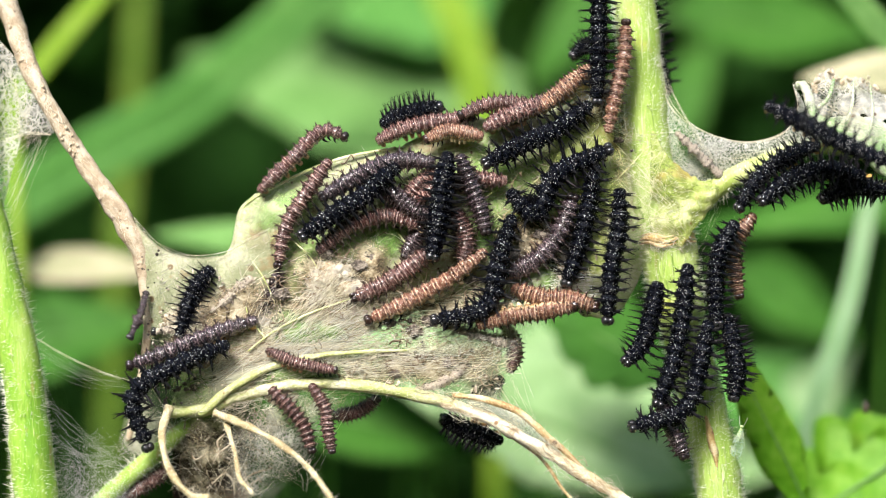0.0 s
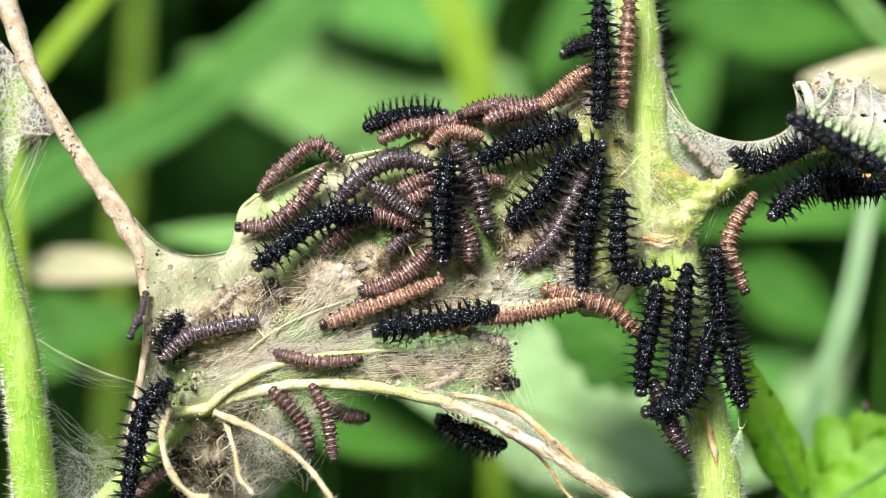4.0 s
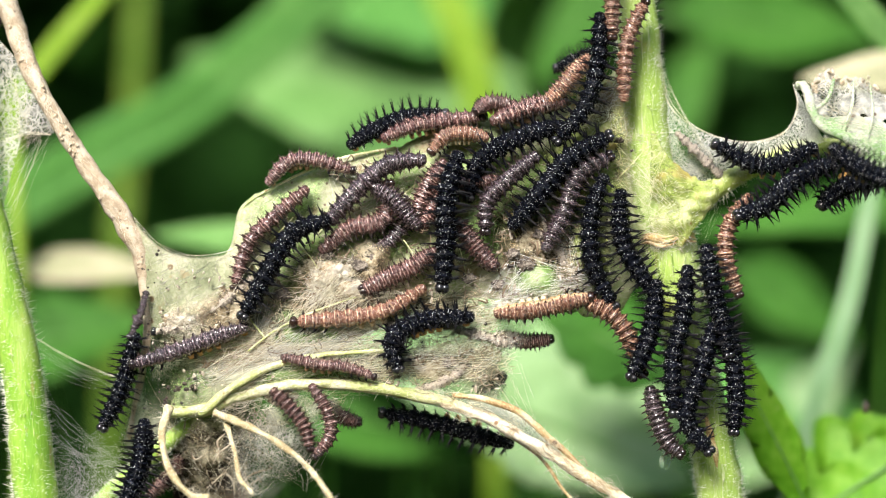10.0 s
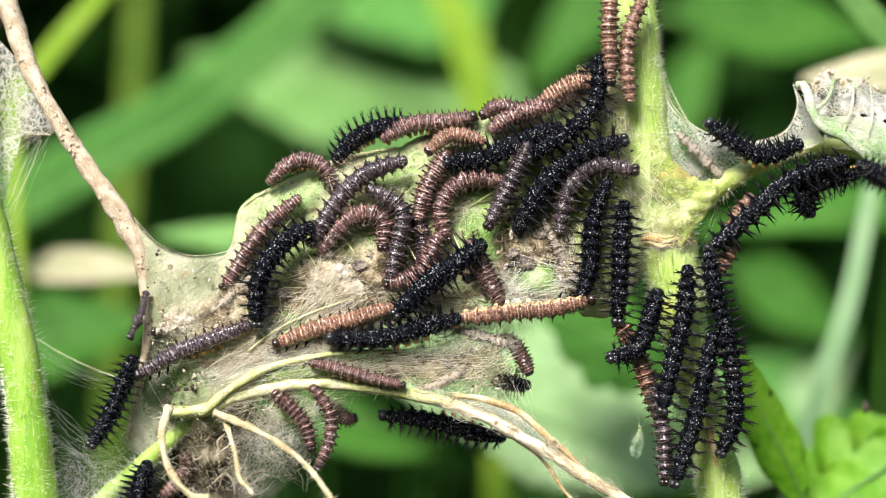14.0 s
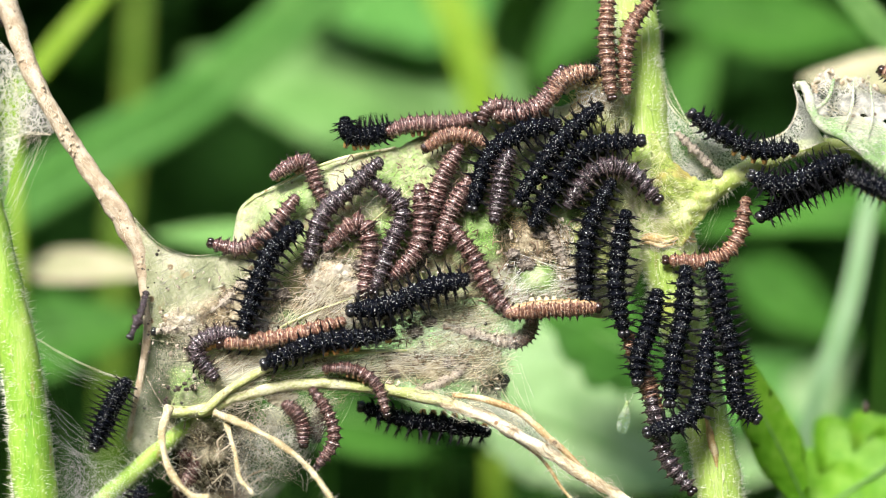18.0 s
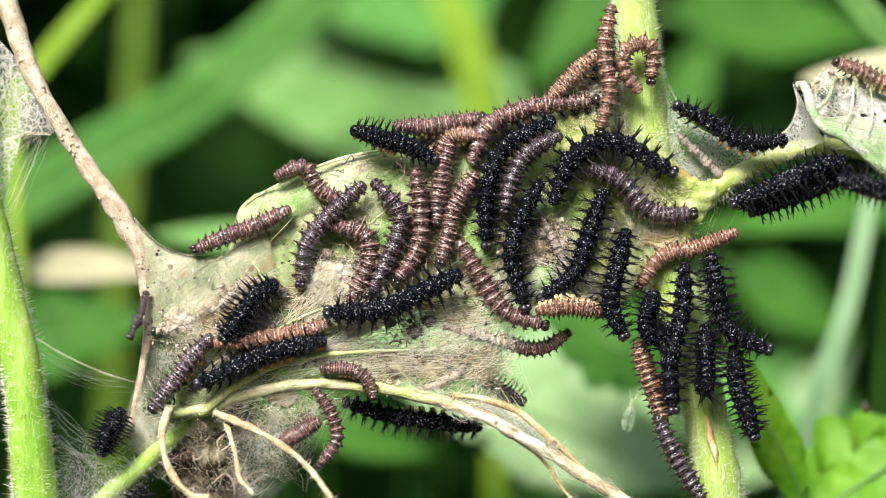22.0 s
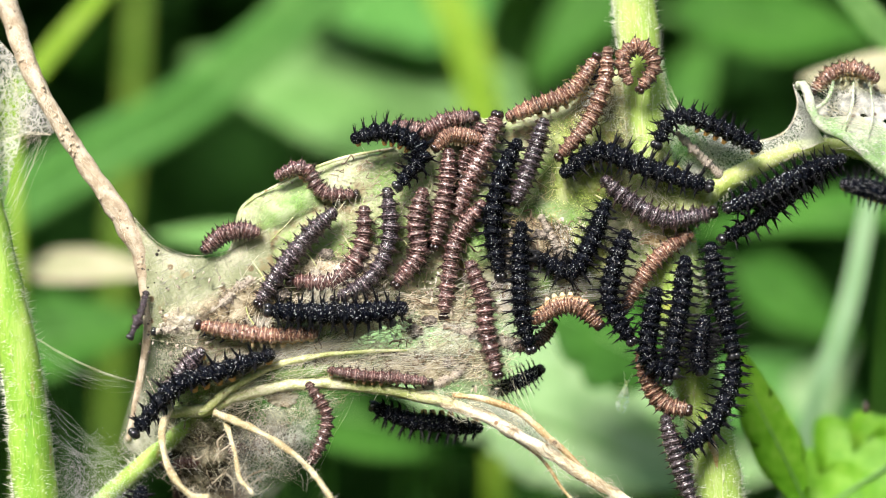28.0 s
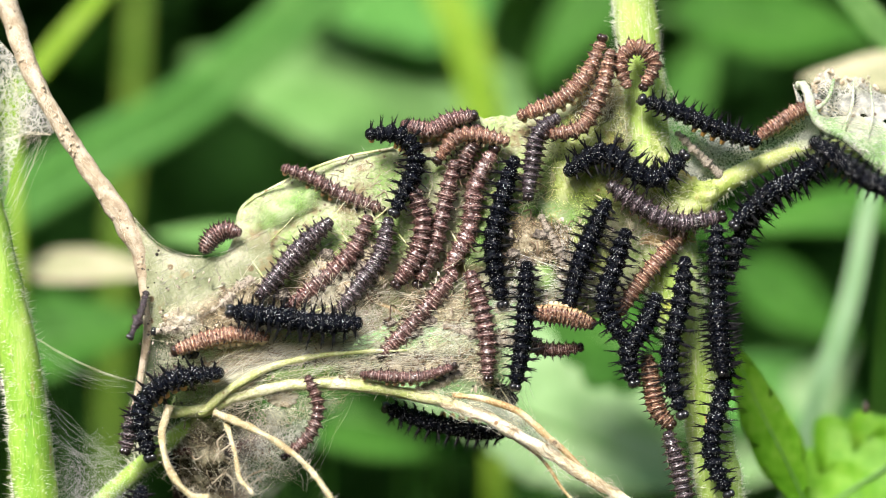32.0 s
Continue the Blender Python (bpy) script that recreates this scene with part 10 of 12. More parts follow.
    crawl(LARVAE[30], "f", 2.24, [
        (0, -3, (8.4, -4.7), (11.6, -5.7), (14.9, -5.9), (17.8, -6.7)),
        (1.5, -3, (9.9, -4.7), (13.6, -5.3), (16.9, -6.5), (20.8, -7.8)),
        (3, -3, (10.9, -4.7), (15.2, -5.7), (19.2, -6.8), (22.5, -10.1)),
        (6, -3, (13.2, -4.7), (17.5, -6.2), (20.8, -8.5), (23.8, -10.8)),
        (7.5, -3, (14.2, -4.9), (18.2, -6.2), (21.1, -9.2), (23.4, -13.1)),
        (9, -3, (15.5, -5.5), (19.5, -7.2), (21.8, -10.1), (23.4, -13.8)),
        (11, -3, (17.2, -6.2), (20.2, -8.5), (22.1, -11.8), (23.4, -15.7)),
        (13, -3, (19.8, -7.5), (22.1, -11.1), (23.4, -14.4), (24.8, -18.4)),
        (17, -3, (21.1, -9.8), (22.8, -13.1), (24.0, -16.4), (25.1, -19.7)),
        (19, -3, (21.8, -10.5), (23.1, -13.8), (24.0, -16.4), (25.1, -19.0)),
        (21, -3, (21.5, -11.1), (22.8, -14.1), (24.0, -16.7), (25.3, -20.0)),
        (22, -3, (22.8, -11.1), (23.8, -14.4), (24.8, -17.1), (25.6, -20.2)),
        (23, -3, (22.5, -11.1), (23.8, -15.1), (24.8, -17.7), (25.9, -20.7)),
        (25, -3, (22.8, -11.5), (24.1, -15.7), (25.1, -18.4), (26.6, -20.9)),
        (28, -3, (23.1, -11.8), (24.1, -15.7), (25.7, -18.0), (28.6, -18.8)),
        (30, -3, (23.4, -12.8), (24.4, -16.4), (25.4, -18.4), (27.1, -20.5)),
        (32, -3, (23.8, -12.8), (24.4, -16.4), (25.1, -19.0), (26.6, -20.5)),
    ])
    crawl(LARVAE[31], "d", 2.13, [
        (0, -3.6, (4.4, -8.7), (7.7, -7.8), (11.7, -7.2), (15.3, -6.6)),
        (6, -3.6, (5.8, -7.8), (9.7, -7.4), (13.0, -6.6), (16.3, -5.9)),
        (11, -3.6, (6.4, -7.4), (10.4, -7.1), (13.7, -6.4), (17.3, -5.6)),
        (13, -3.6, (2.4, -8.0), (7.7, -7.4), (12.4, -6.9), (17.3, -5.8)),
        (17, -3.6, (5.1, -7.8), (9.0, -7.2), (13.0, -6.9), (17.3, -6.6)),
        (19, -3.6, (10.0, -7.1), (13.0, -6.9), (15.7, -6.8), (18.7, -6.9)),
        (23, -3.6, (11.4, -7.1), (13.7, -6.6), (16.0, -6.7), (18.5, -7.4)),
        (28, -3.6, (10.7, -8.2), (13.4, -6.6), (16.0, -6.7), (18.2, -8.9)),
        (30, -3.6, (10.2, -7.4), (13.4, -6.7), (15.7, -7.1), (18.0, -8.2)),
        (32, -3.6, (10.7, -7.4), (13.4, -7.6), (15.3, -8.0), (17.3, -8.7)),
    ])
    crawl(LARVAE[32], "f", 2.35, [
        (0, -4.8, (24.8, -4.2), (24.1, -7.8), (23.1, -11.0), (21.2, -13.0)),
        (1.5, -4.8, (24.6, -4.5), (23.9, -8.4), (22.6, -12.4), (22.6, -16.3)),
        (3, -4.8, (24.8, -4.5), (24.1, -8.8), (23.1, -13.0), (22.7, -17.3)),
        (6, -4.8, (24.8, -4.5), (24.1, -7.8), (23.6, -10.4), (23.3, -13.5)),
        (7.5, -4.8, (24.9, -4.5), (24.3, -8.4), (24.6, -11.0), (27.8, -13.0)),
        (9, -4.8, (24.8, -3.5), (24.6, -6.5), (24.6, -9.7), (24.9, -13.0)),
        (10, -4.8, (24.6, -3.9), (24.4, -7.8), (23.3, -11.7), (21.8, -14.8)),
        (11, -4.8, (24.8, -4.6), (23.9, -8.4), (22.7, -12.4), (22.0, -16.8)),
        (12, -4.8, (24.8, -5.2), (23.9, -8.4), (22.7, -12.0), (20.3, -14.6)),
        (13, -4.8, (24.8, -4.8), (23.9, -8.4), (22.7, -12.0), (19.3, -14.5)),
        (14.5, -4.8, (24.8, -5.0), (23.9, -8.4), (22.5, -11.2), (19.5, -12.0)),
        (17, -4.8, (24.8, -5.0), (23.9, -8.4), (22.6, -12.0), (22.5, -16.1)),
        (18, -4.8, (24.8, -5.0), (23.9, -9.1), (22.6, -12.4), (22.5, -15.3)),
        (19, -4.8, (24.8, -5.0), (23.9, -8.4), (22.7, -11.2), (20.7, -13.1)),
        (20, -4.8, (24.9, -5.2), (23.6, -8.4), (23.9, -10.4), (26.9, -10.4)),
        (21, -4.8, (24.9, -5.0), (23.6, -8.4), (23.3, -11.0), (28.2, -11.8)),
        (22, -4.8, (24.4, -5.2), (23.6, -8.4), (24.3, -10.4), (26.2, -9.1)),
        (23, -4.8, (24.4, -5.2), (23.6, -9.1), (24.9, -10.5), (28.0, -10.2)),
        (24, -4.8, (24.4, -5.2), (23.6, -8.4), (23.9, -10.4), (25.9, -8.4)),
        (25, -4.8, (24.7, -5.2), (23.9, -8.1), (23.4, -10.4), (23.3, -13.0)),
        (28, -4.8, (24.7, -4.8), (23.9, -9.1), (23.8, -13.0), (26.9, -14.4)),
        (29, -4.8, (24.6, -5.2), (23.6, -9.1), (21.6, -12.4), (21.3, -15.5)),
        (30, -4.8, (24.7, -5.2), (23.3, -9.7), (22.1, -13.0), (20.5, -15.8)),
        (31, -4.8, (24.7, -5.2), (23.3, -9.7), (21.3, -12.4), (20.7, -14.3)),
        (32, -4.8, (24.7, -5.5), (23.3, -9.1), (21.4, -11.7), (22.1, -15.5)),
    ])
    crawl(LARVAE[33], "f", 2.36, [
        (0, -4.6, (28.3, -2.3), (27.7, -7.8), (26.7, -13.0), (24.9, -17.9)),
        (1.5, -4.6, (28.3, -2.6), (27.5, -7.8), (26.2, -13.0), (23.9, -18.6)),
        (3, -4.6, (28.3, -2.3), (27.5, -7.8), (26.6, -13.0), (24.5, -17.9)),
        (6, -4.6, (28.3, -2.6), (27.9, -7.1), (28.2, -13.0), (29.8, -16.6)),
        (7.5, -4.6, (28.3, -2.7), (28.0, -7.1), (27.2, -11.7), (26.9, -15.0)),
        (9, -4.6, (28.3, -2.6), (27.9, -7.8), (26.9, -13.0), (26.6, -17.9)),
        (11, -4.6, (28.3, -2.4), (27.7, -7.8), (26.4, -13.0), (27.2, -19.2)),
        (13, -4.6, (28.3, -2.4), (27.9, -7.8), (26.6, -13.0), (25.9, -19.2)),
        (14.5, -4.6, (28.3, -2.4), (27.9, -7.5), (26.6, -13.0), (25.3, -18.6)),
        (17, -4.6, (28.2, -2.4), (27.7, -7.8), (26.6, -13.0), (26.6, -18.6)),
        (19, -4.6, (27.9, -2.4), (27.9, -7.1), (26.6, -13.0), (25.9, -17.3)),
        (21, -4.6, (28.0, -2.4), (27.9, -7.1), (26.0, -13.0), (26.6, -18.6)),
        (23, -4.6, (27.9, -2.0), (27.5, -7.1), (26.6, -13.0), (26.6, -18.6)),
        (25, -4.6, (28.0, -1.6), (27.5, -7.1), (26.4, -13.0), (25.9, -18.6)),
        (28, -4.6, (28.0, -1.4), (27.5, -6.5), (26.6, -11.1), (25.9, -15.3)),
        (30, -4.6, (28.1, -1.4), (27.5, -6.5), (26.0, -11.7), (28.2, -17.3)),
        (31, -4.6, (28.0, -1.4), (27.5, -6.5), (26.0, -12.4), (28.0, -17.6)),
        (32, -4.6, (28.0, -1.4), (27.5, -6.5), (26.2, -13.0), (27.7, -19.2)),
    ])
    crawl(LARVAE[34], "f", 2.36, [
        (0, -4.4, (33.7, 2.8), (32.0, -0.6), (31.5, -5.2), (31.8, -8.6)),
        (1.5, -4.4, (33.7, 2.0), (32.1, -1.2), (31.8, -5.2), (32.1, -8.8)),
        (3, -4.4, (31.8, 0.3), (31.8, -3.2), (32.1, -6.5), (32.5, -10.4)),
        (6, -4.4, (31.2, -0.3), (31.5, -3.9), (32.1, -7.5), (32.8, -11.1)),
        (7.5, -4.4, (30.5, -0.3), (31.7, -4.5), (32.1, -7.8), (32.8, -11.7)),
        (9, -4.4, (30.5, -0.1), (31.2, -3.9), (32.1, -7.8), (33.1, -12.0)),
        (13, -4.4, (30.6, -0.1), (31.3, -4.5), (32.5, -9.1), (33.1, -13.7)),
        (17, -4.4, (31.0, -1.9), (32.1, -6.8), (33.3, -10.4), (35.4, -14.2)),
        (18, -4.4, (31.0, -1.9), (32.0, -6.5), (33.1, -10.4), (34.1, -14.3)),
        (19, -4.4, (31.2, -1.8), (32.1, -6.5), (33.1, -10.4), (33.8, -14.7)),
        (21, -4.4, (31.0, -0.9), (31.8, -5.8), (33.3, -9.9), (37.6, -11.6)),
        (22, -4.4, (31.0, -0.9), (31.8, -5.2), (33.1, -9.4), (37.8, -11.7)),
        (23, -4.4, (31.0, -0.3), (31.8, -5.2), (33.1, -9.8), (34.8, -11.7)),
        (25, -4.4, (31.0, 0.2), (31.8, -5.2), (32.8, -9.8), (33.8, -13.7)),
        (28, -4.4, (31.0, 0.3), (31.7, -4.5), (32.8, -8.4), (33.7, -12.4)),
        (29, -4.4, (30.8, -0.9), (31.5, -4.5), (30.8, -8.4), (30.2, -13.7)),
        (30, -4.4, (31.0, -0.5), (31.5, -5.2), (32.0, -9.1), (32.8, -13.0)),
        (31, -4.4, (29.5, 1.0), (31.3, -2.6), (31.8, -7.8), (33.1, -11.7)),
        (32, -4.4, (31.7, 2.4), (31.7, -2.6), (32.0, -7.8), (32.1, -12.7)),
    ])
    crawl(LARVAE[35], "f", 2.23, [
        (0, -3.6, (33.1, -8.1), (33.9, -12.1), (34.2, -14.7), (33.8, -17.3)),
        (3, -3.6, (32.8, -8.1), (33.4, -12.1), (33.9, -15.0), (35.3, -18.0)),
        (6, -3.6, (32.9, -8.8), (33.8, -12.4), (33.9, -15.7), (33.9, -18.7)),
        (7.5, -3.6, (33.2, -9.8), (33.9, -13.1), (34.2, -15.7), (34.7, -18.5)),
        (9, -3.6, (33.1, -9.5), (33.6, -13.1), (33.9, -16.4), (34.7, -20.0)),
        (10, -3.6, (33.1, -8.5), (33.8, -13.1), (34.1, -17.0), (33.8, -21.3)),
        (11, -3.6, (32.9, -7.8), (33.9, -11.8), (34.1, -17.0), (32.1, -21.3)),
        (12, -3.6, (32.9, -7.8), (33.9, -11.8), (34.1, -16.4), (33.6, -23.3)),
        (13, -3.6, (32.9, -10.4), (33.4, -15.0), (33.9, -19.6), (35.7, -23.6)),
        (14.5, -3.6, (32.9, -9.1), (33.7, -13.7), (33.9, -19.6), (31.1, -23.8)),
        (17, -3.6, (33.1, -10.4), (33.6, -14.4), (33.9, -18.3), (36.9, -21.2)),
        (18, -3.6, (33.2, -10.4), (33.9, -14.4), (34.2, -17.7), (36.5, -19.8)),
        (19, -3.6, (33.2, -10.4), (33.9, -14.1), (34.1, -17.3), (36.2, -20.0)),
        (20, -3.6, (33.2, -10.4), (33.9, -14.1), (34.9, -17.7), (35.5, -21.5)),
        (21, -3.6, (33.2, -10.4), (34.1, -14.4), (34.9, -18.0), (34.4, -21.6)),
        (22, -3.6, (33.8, -11.8), (34.2, -15.7), (35.2, -18.7), (36.2, -21.9)),
        (23, -3.6, (33.8, -12.4), (34.6, -15.7), (35.3, -19.0), (35.3, -22.6)),
        (24, -3.6, (33.8, -12.4), (34.6, -15.7), (35.2, -19.0), (31.9, -21.5)),
        (25, -3.6, (33.8, -11.4), (34.4, -15.7), (33.2, -20.0), (29.4, -22.1)),
        (25.5, -3.6, (33.8, -11.8), (34.4, -15.7), (33.2, -19.6), (28.8, -22.6)),
        (27.5, -3.6, (33.9, -10.4), (33.9, -15.7), (31.6, -20.3), (28.8, -24.9)),
        (28, -3.6, (33.9, -11.8), (33.4, -16.0), (31.4, -20.3), (27.7, -23.6)),
        (29, -3.6, (33.9, -10.4), (33.9, -15.7), (31.3, -21.0), (27.3, -24.6)),
        (30, -3.6, (33.6, -12.1), (33.2, -17.0), (31.6, -21.6), (31.1, -26.9)),
        (31, -3.6, (33.2, -11.1), (33.2, -16.4), (31.8, -22.3), (31.6, -27.9)),
        (32, -3.6, (33.2, -12.7), (32.1, -18.3), (31.1, -23.6), (33.2, -28.5)),
    ])
    crawl(LARVAE[36], "f", 2.35, [
        (0, -5, (30.6, -8.8), (29.6, -13.7), (28.0, -18.5), (21.9, -20.5)),
        (1.5, -5, (30.8, -9.1), (29.8, -13.7), (28.1, -17.6), (23.6, -19.2)),
        (3, -5, (30.9, -9.1), (29.8, -14.3), (27.2, -19.0), (21.2, -19.2)),
        (6, -5, (31.2, -8.4), (30.4, -11.7), (30.1, -14.3), (29.8, -17.9)),
        (7.5, -5, (31.2, -8.8), (30.4, -13.0), (28.5, -16.9), (25.2, -19.9)),
        (9, -5, (31.1, -8.8), (30.1, -13.7), (28.8, -18.5), (28.9, -23.8)),
        (10, -5, (31.1, -9.1), (29.8, -14.3), (28.1, -19.5), (30.8, -23.4)),
        (11, -5, (31.2, -8.8), (30.2, -13.7), (29.6, -18.9), (29.3, -25.1)),
        (12, -5, (31.1, -9.1), (30.1, -13.7), (29.5, -19.5), (27.8, -25.4)),
        (13, -5, (31.2, -9.4), (30.1, -14.3), (29.1, -19.5), (27.7, -26.1)),
        (14.5, -5, (31.1, -10.1), (30.2, -15.0), (28.8, -20.8), (26.5, -27.4)),
        (17, -5, (30.6, -9.4), (29.9, -14.3), (29.1, -19.5), (27.2, -26.7)),
        (18, -5, (30.6, -9.7), (30.1, -14.3), (28.8, -19.2), (23.6, -21.2)),
        (19, -5, (30.6, -10.1), (30.4, -14.3), (29.5, -19.2), (25.5, -18.2)),
        (20, -5, (30.6, -10.1), (30.4, -14.3), (28.8, -19.5), (24.6, -18.9)),
        (21, -5, (30.9, -9.4), (30.6, -13.7), (29.7, -17.9), (28.6, -15.0)),
        (23, -5, (29.8, -9.4), (30.1, -12.3), (30.4, -15.0), (29.8, -17.2)),
        (25, -5, (29.8, -8.1), (29.5, -11.7), (29.1, -14.3), (28.8, -16.6)),
        (28, -5, (30.2, -8.4), (29.8, -10.4), (29.6, -12.3), (29.9, -14.2)),
        (29, -5, (32.1, -7.8), (32.7, -9.7), (33.4, -11.7), (33.7, -13.7)),
        (30, -5, (31.2, -8.1), (31.6, -10.4), (31.9, -13.0), (32.1, -15.6)),
        (32, -5, (31.6, -6.5), (31.9, -9.1), (32.1, -11.7), (32.4, -14.3)),
    ])
    crawl(LARVAE[37], "f", 2.10, [
        (0, -3.4, (25.0, -17.0), (26.0, -19.3), (27.0, -21.6), (28.1, -24.1)),
        (1.5, -3.4, (25.4, -18.3), (26.4, -20.3), (27.0, -22.9), (27.5, -25.6)),
        (3, -3.4, (25.0, -17.0), (26.0, -19.3), (27.0, -21.6), (28.0, -23.6)),
        (6, -3.4, (23.7, -13.1), (24.9, -17.4), (26.2, -21.6), (28.3, -25.4)),
        (7.5, -3.4, (23.7, -14.4), (24.7, -18.3), (26.0, -22.3), (28.0, -26.1)),
        (9, -3.4, (24.1, -13.7), (25.0, -17.7), (26.0, -21.6), (26.8, -25.0)),
        (10, -3.4, (24.1, -16.4), (24.7, -19.0), (26.0, -22.3), (27.7, -23.9)),
        (11, -3.4, (24.1, -15.7), (25.0, -19.0), (26.2, -22.9), (27.5, -25.6)),
        (12, -3.4, (24.1, -16.4), (25.0, -19.7), (26.0, -22.9), (27.7, -26.9)),
        (13, -3.4, (24.1, -16.4), (25.4, -20.3), (26.7, -24.3), (28.1, -26.9)),
        (14.5, -3.4, (24.1, -14.4), (25.0, -18.3), (25.7, -22.9), (24.9, -27.2)),
        (17, -3.4, (24.1, -16.4), (25.0, -19.7), (26.2, -23.6), (28.1, -27.5)),
        (18, -3.4, (24.1, -16.4), (24.7, -19.7), (26.0, -24.3), (29.0, -28.2)),
        (19, -3.4, (24.1, -17.0), (25.2, -21.0), (26.4, -24.9), (26.4, -29.2)),
        (20, -3.4, (24.4, -17.0), (25.5, -21.6), (27.0, -25.6), (28.3, -29.2)),
        (21, -3.4, (24.6, -17.0), (25.7, -21.0), (27.5, -25.2), (29.7, -28.9)),
        (22, -3.4, (25.0, -19.7), (26.4, -22.9), (28.3, -26.2), (30.3, -29.5)),
        (23, -3.4, (24.9, -19.7), (26.2, -22.9), (27.7, -26.2), (28.7, -29.8)),
        (25, -3.4, (24.9, -20.3), (26.2, -23.6), (27.5, -26.9), (28.3, -30.5)),
        (28, -3.4, (25.9, -19.7), (26.7, -22.9), (27.8, -26.2), (29.1, -29.8)),
        (30, -3.4, (26.0, -21.0), (27.0, -24.3), (28.1, -27.5), (29.1, -30.8)),
        (32, -3.4, (26.2, -21.6), (27.2, -24.9), (28.0, -28.2), (28.8, -32.1)),
    ])
    crawl(LARVAE[38], "f", 1.92, [
        (0, -2.2, (36.1, 3.7), (34.1, 0.7), (34.0, -2.2), (34.6, -5.5)),
        (1.5, -2.2, (36.1, 5.7), (34.1, 2.4), (34.1, -1.3), (34.8, -5.2)),
        (3, -2.2, (36.2, 6.3), (34.3, 2.7), (33.6, -0.3), (34.9, -4.9)),
        (6, -2.2, (36.2, 5.9), (33.6, 2.7), (33.1, -0.3), (35.9, -5.2)),
        (7.5, -2.2, (36.1, 6.0), (33.1, 2.7), (33.1, -0.6), (35.1, -5.2)),
        (9, -2.2, (36.1, 6.0), (33.3, 2.7), (33.1, -0.9), (34.8, -4.9)),
        (10, -2.2, (35.7, 6.0), (33.4, 2.7), (33.1, -1.3), (34.6, -5.4)),
        (11, -2.2, (36.1, 6.0), (33.4, 2.0), (33.1, -1.6), (33.4, -5.5)),
        (12, -2.2, (35.7, 6.0), (33.8, 2.7), (33.4, -1.3), (30.8, -5.2)),
        (13, -2.2, (35.9, 6.0), (33.6, 2.7), (32.9, -1.3), (32.0, -5.1)),
        (14.5, -2.2, (35.9, 6.0), (34.1, 2.7), (33.3, -0.6), (30.5, -2.7)),
        (17, -2.2, (35.7, 6.1), (34.6, 2.0), (32.1, -1.3), (26.5, -0.9)),
        (18, -2.2, (35.4, 5.7), (34.4, 1.1), (31.4, -1.3), (26.0, -1.3)),
        (19, -2.2, (34.9, 4.6), (34.1, 1.1), (30.1, -0.6), (24.3, -1.4)),
        (20, -2.2, (34.8, 4.0), (32.8, 0.7), (28.1, -0.9), (23.0, -1.9)),
        (21, -2.2, (34.9, 3.9), (32.1, 0.9), (27.5, -0.3), (22.5, -2.7)),
        (22, -2.2, (34.1, 1.9), (29.5, 0.1), (25.5, -0.9), (22.9, -4.4)),
        (23, -2.2, (33.3, 1.4), (29.1, 0.9), (25.2, -0.7), (22.3, -4.9)),
        (24, -2.2, (32.1, 1.5), (27.5, 0.4), (23.9, -1.9), (22.2, -5.5)),
        (25, -2.2, (30.7, 1.3), (26.2, 0.1), (23.0, -2.6), (21.4, -6.9)),
        (28, -2.2, (28.8, 1.7), (25.5, -0.6), (22.9, -3.9), (21.1, -7.2)),
        (30, -2.2, (28.1, 1.9), (25.5, -1.3), (22.9, -4.6), (20.7, -7.9)),
        (32, -2.2, (28.1, 1.9), (25.2, -1.3), (22.5, -4.6), (20.3, -7.9)),
    ])
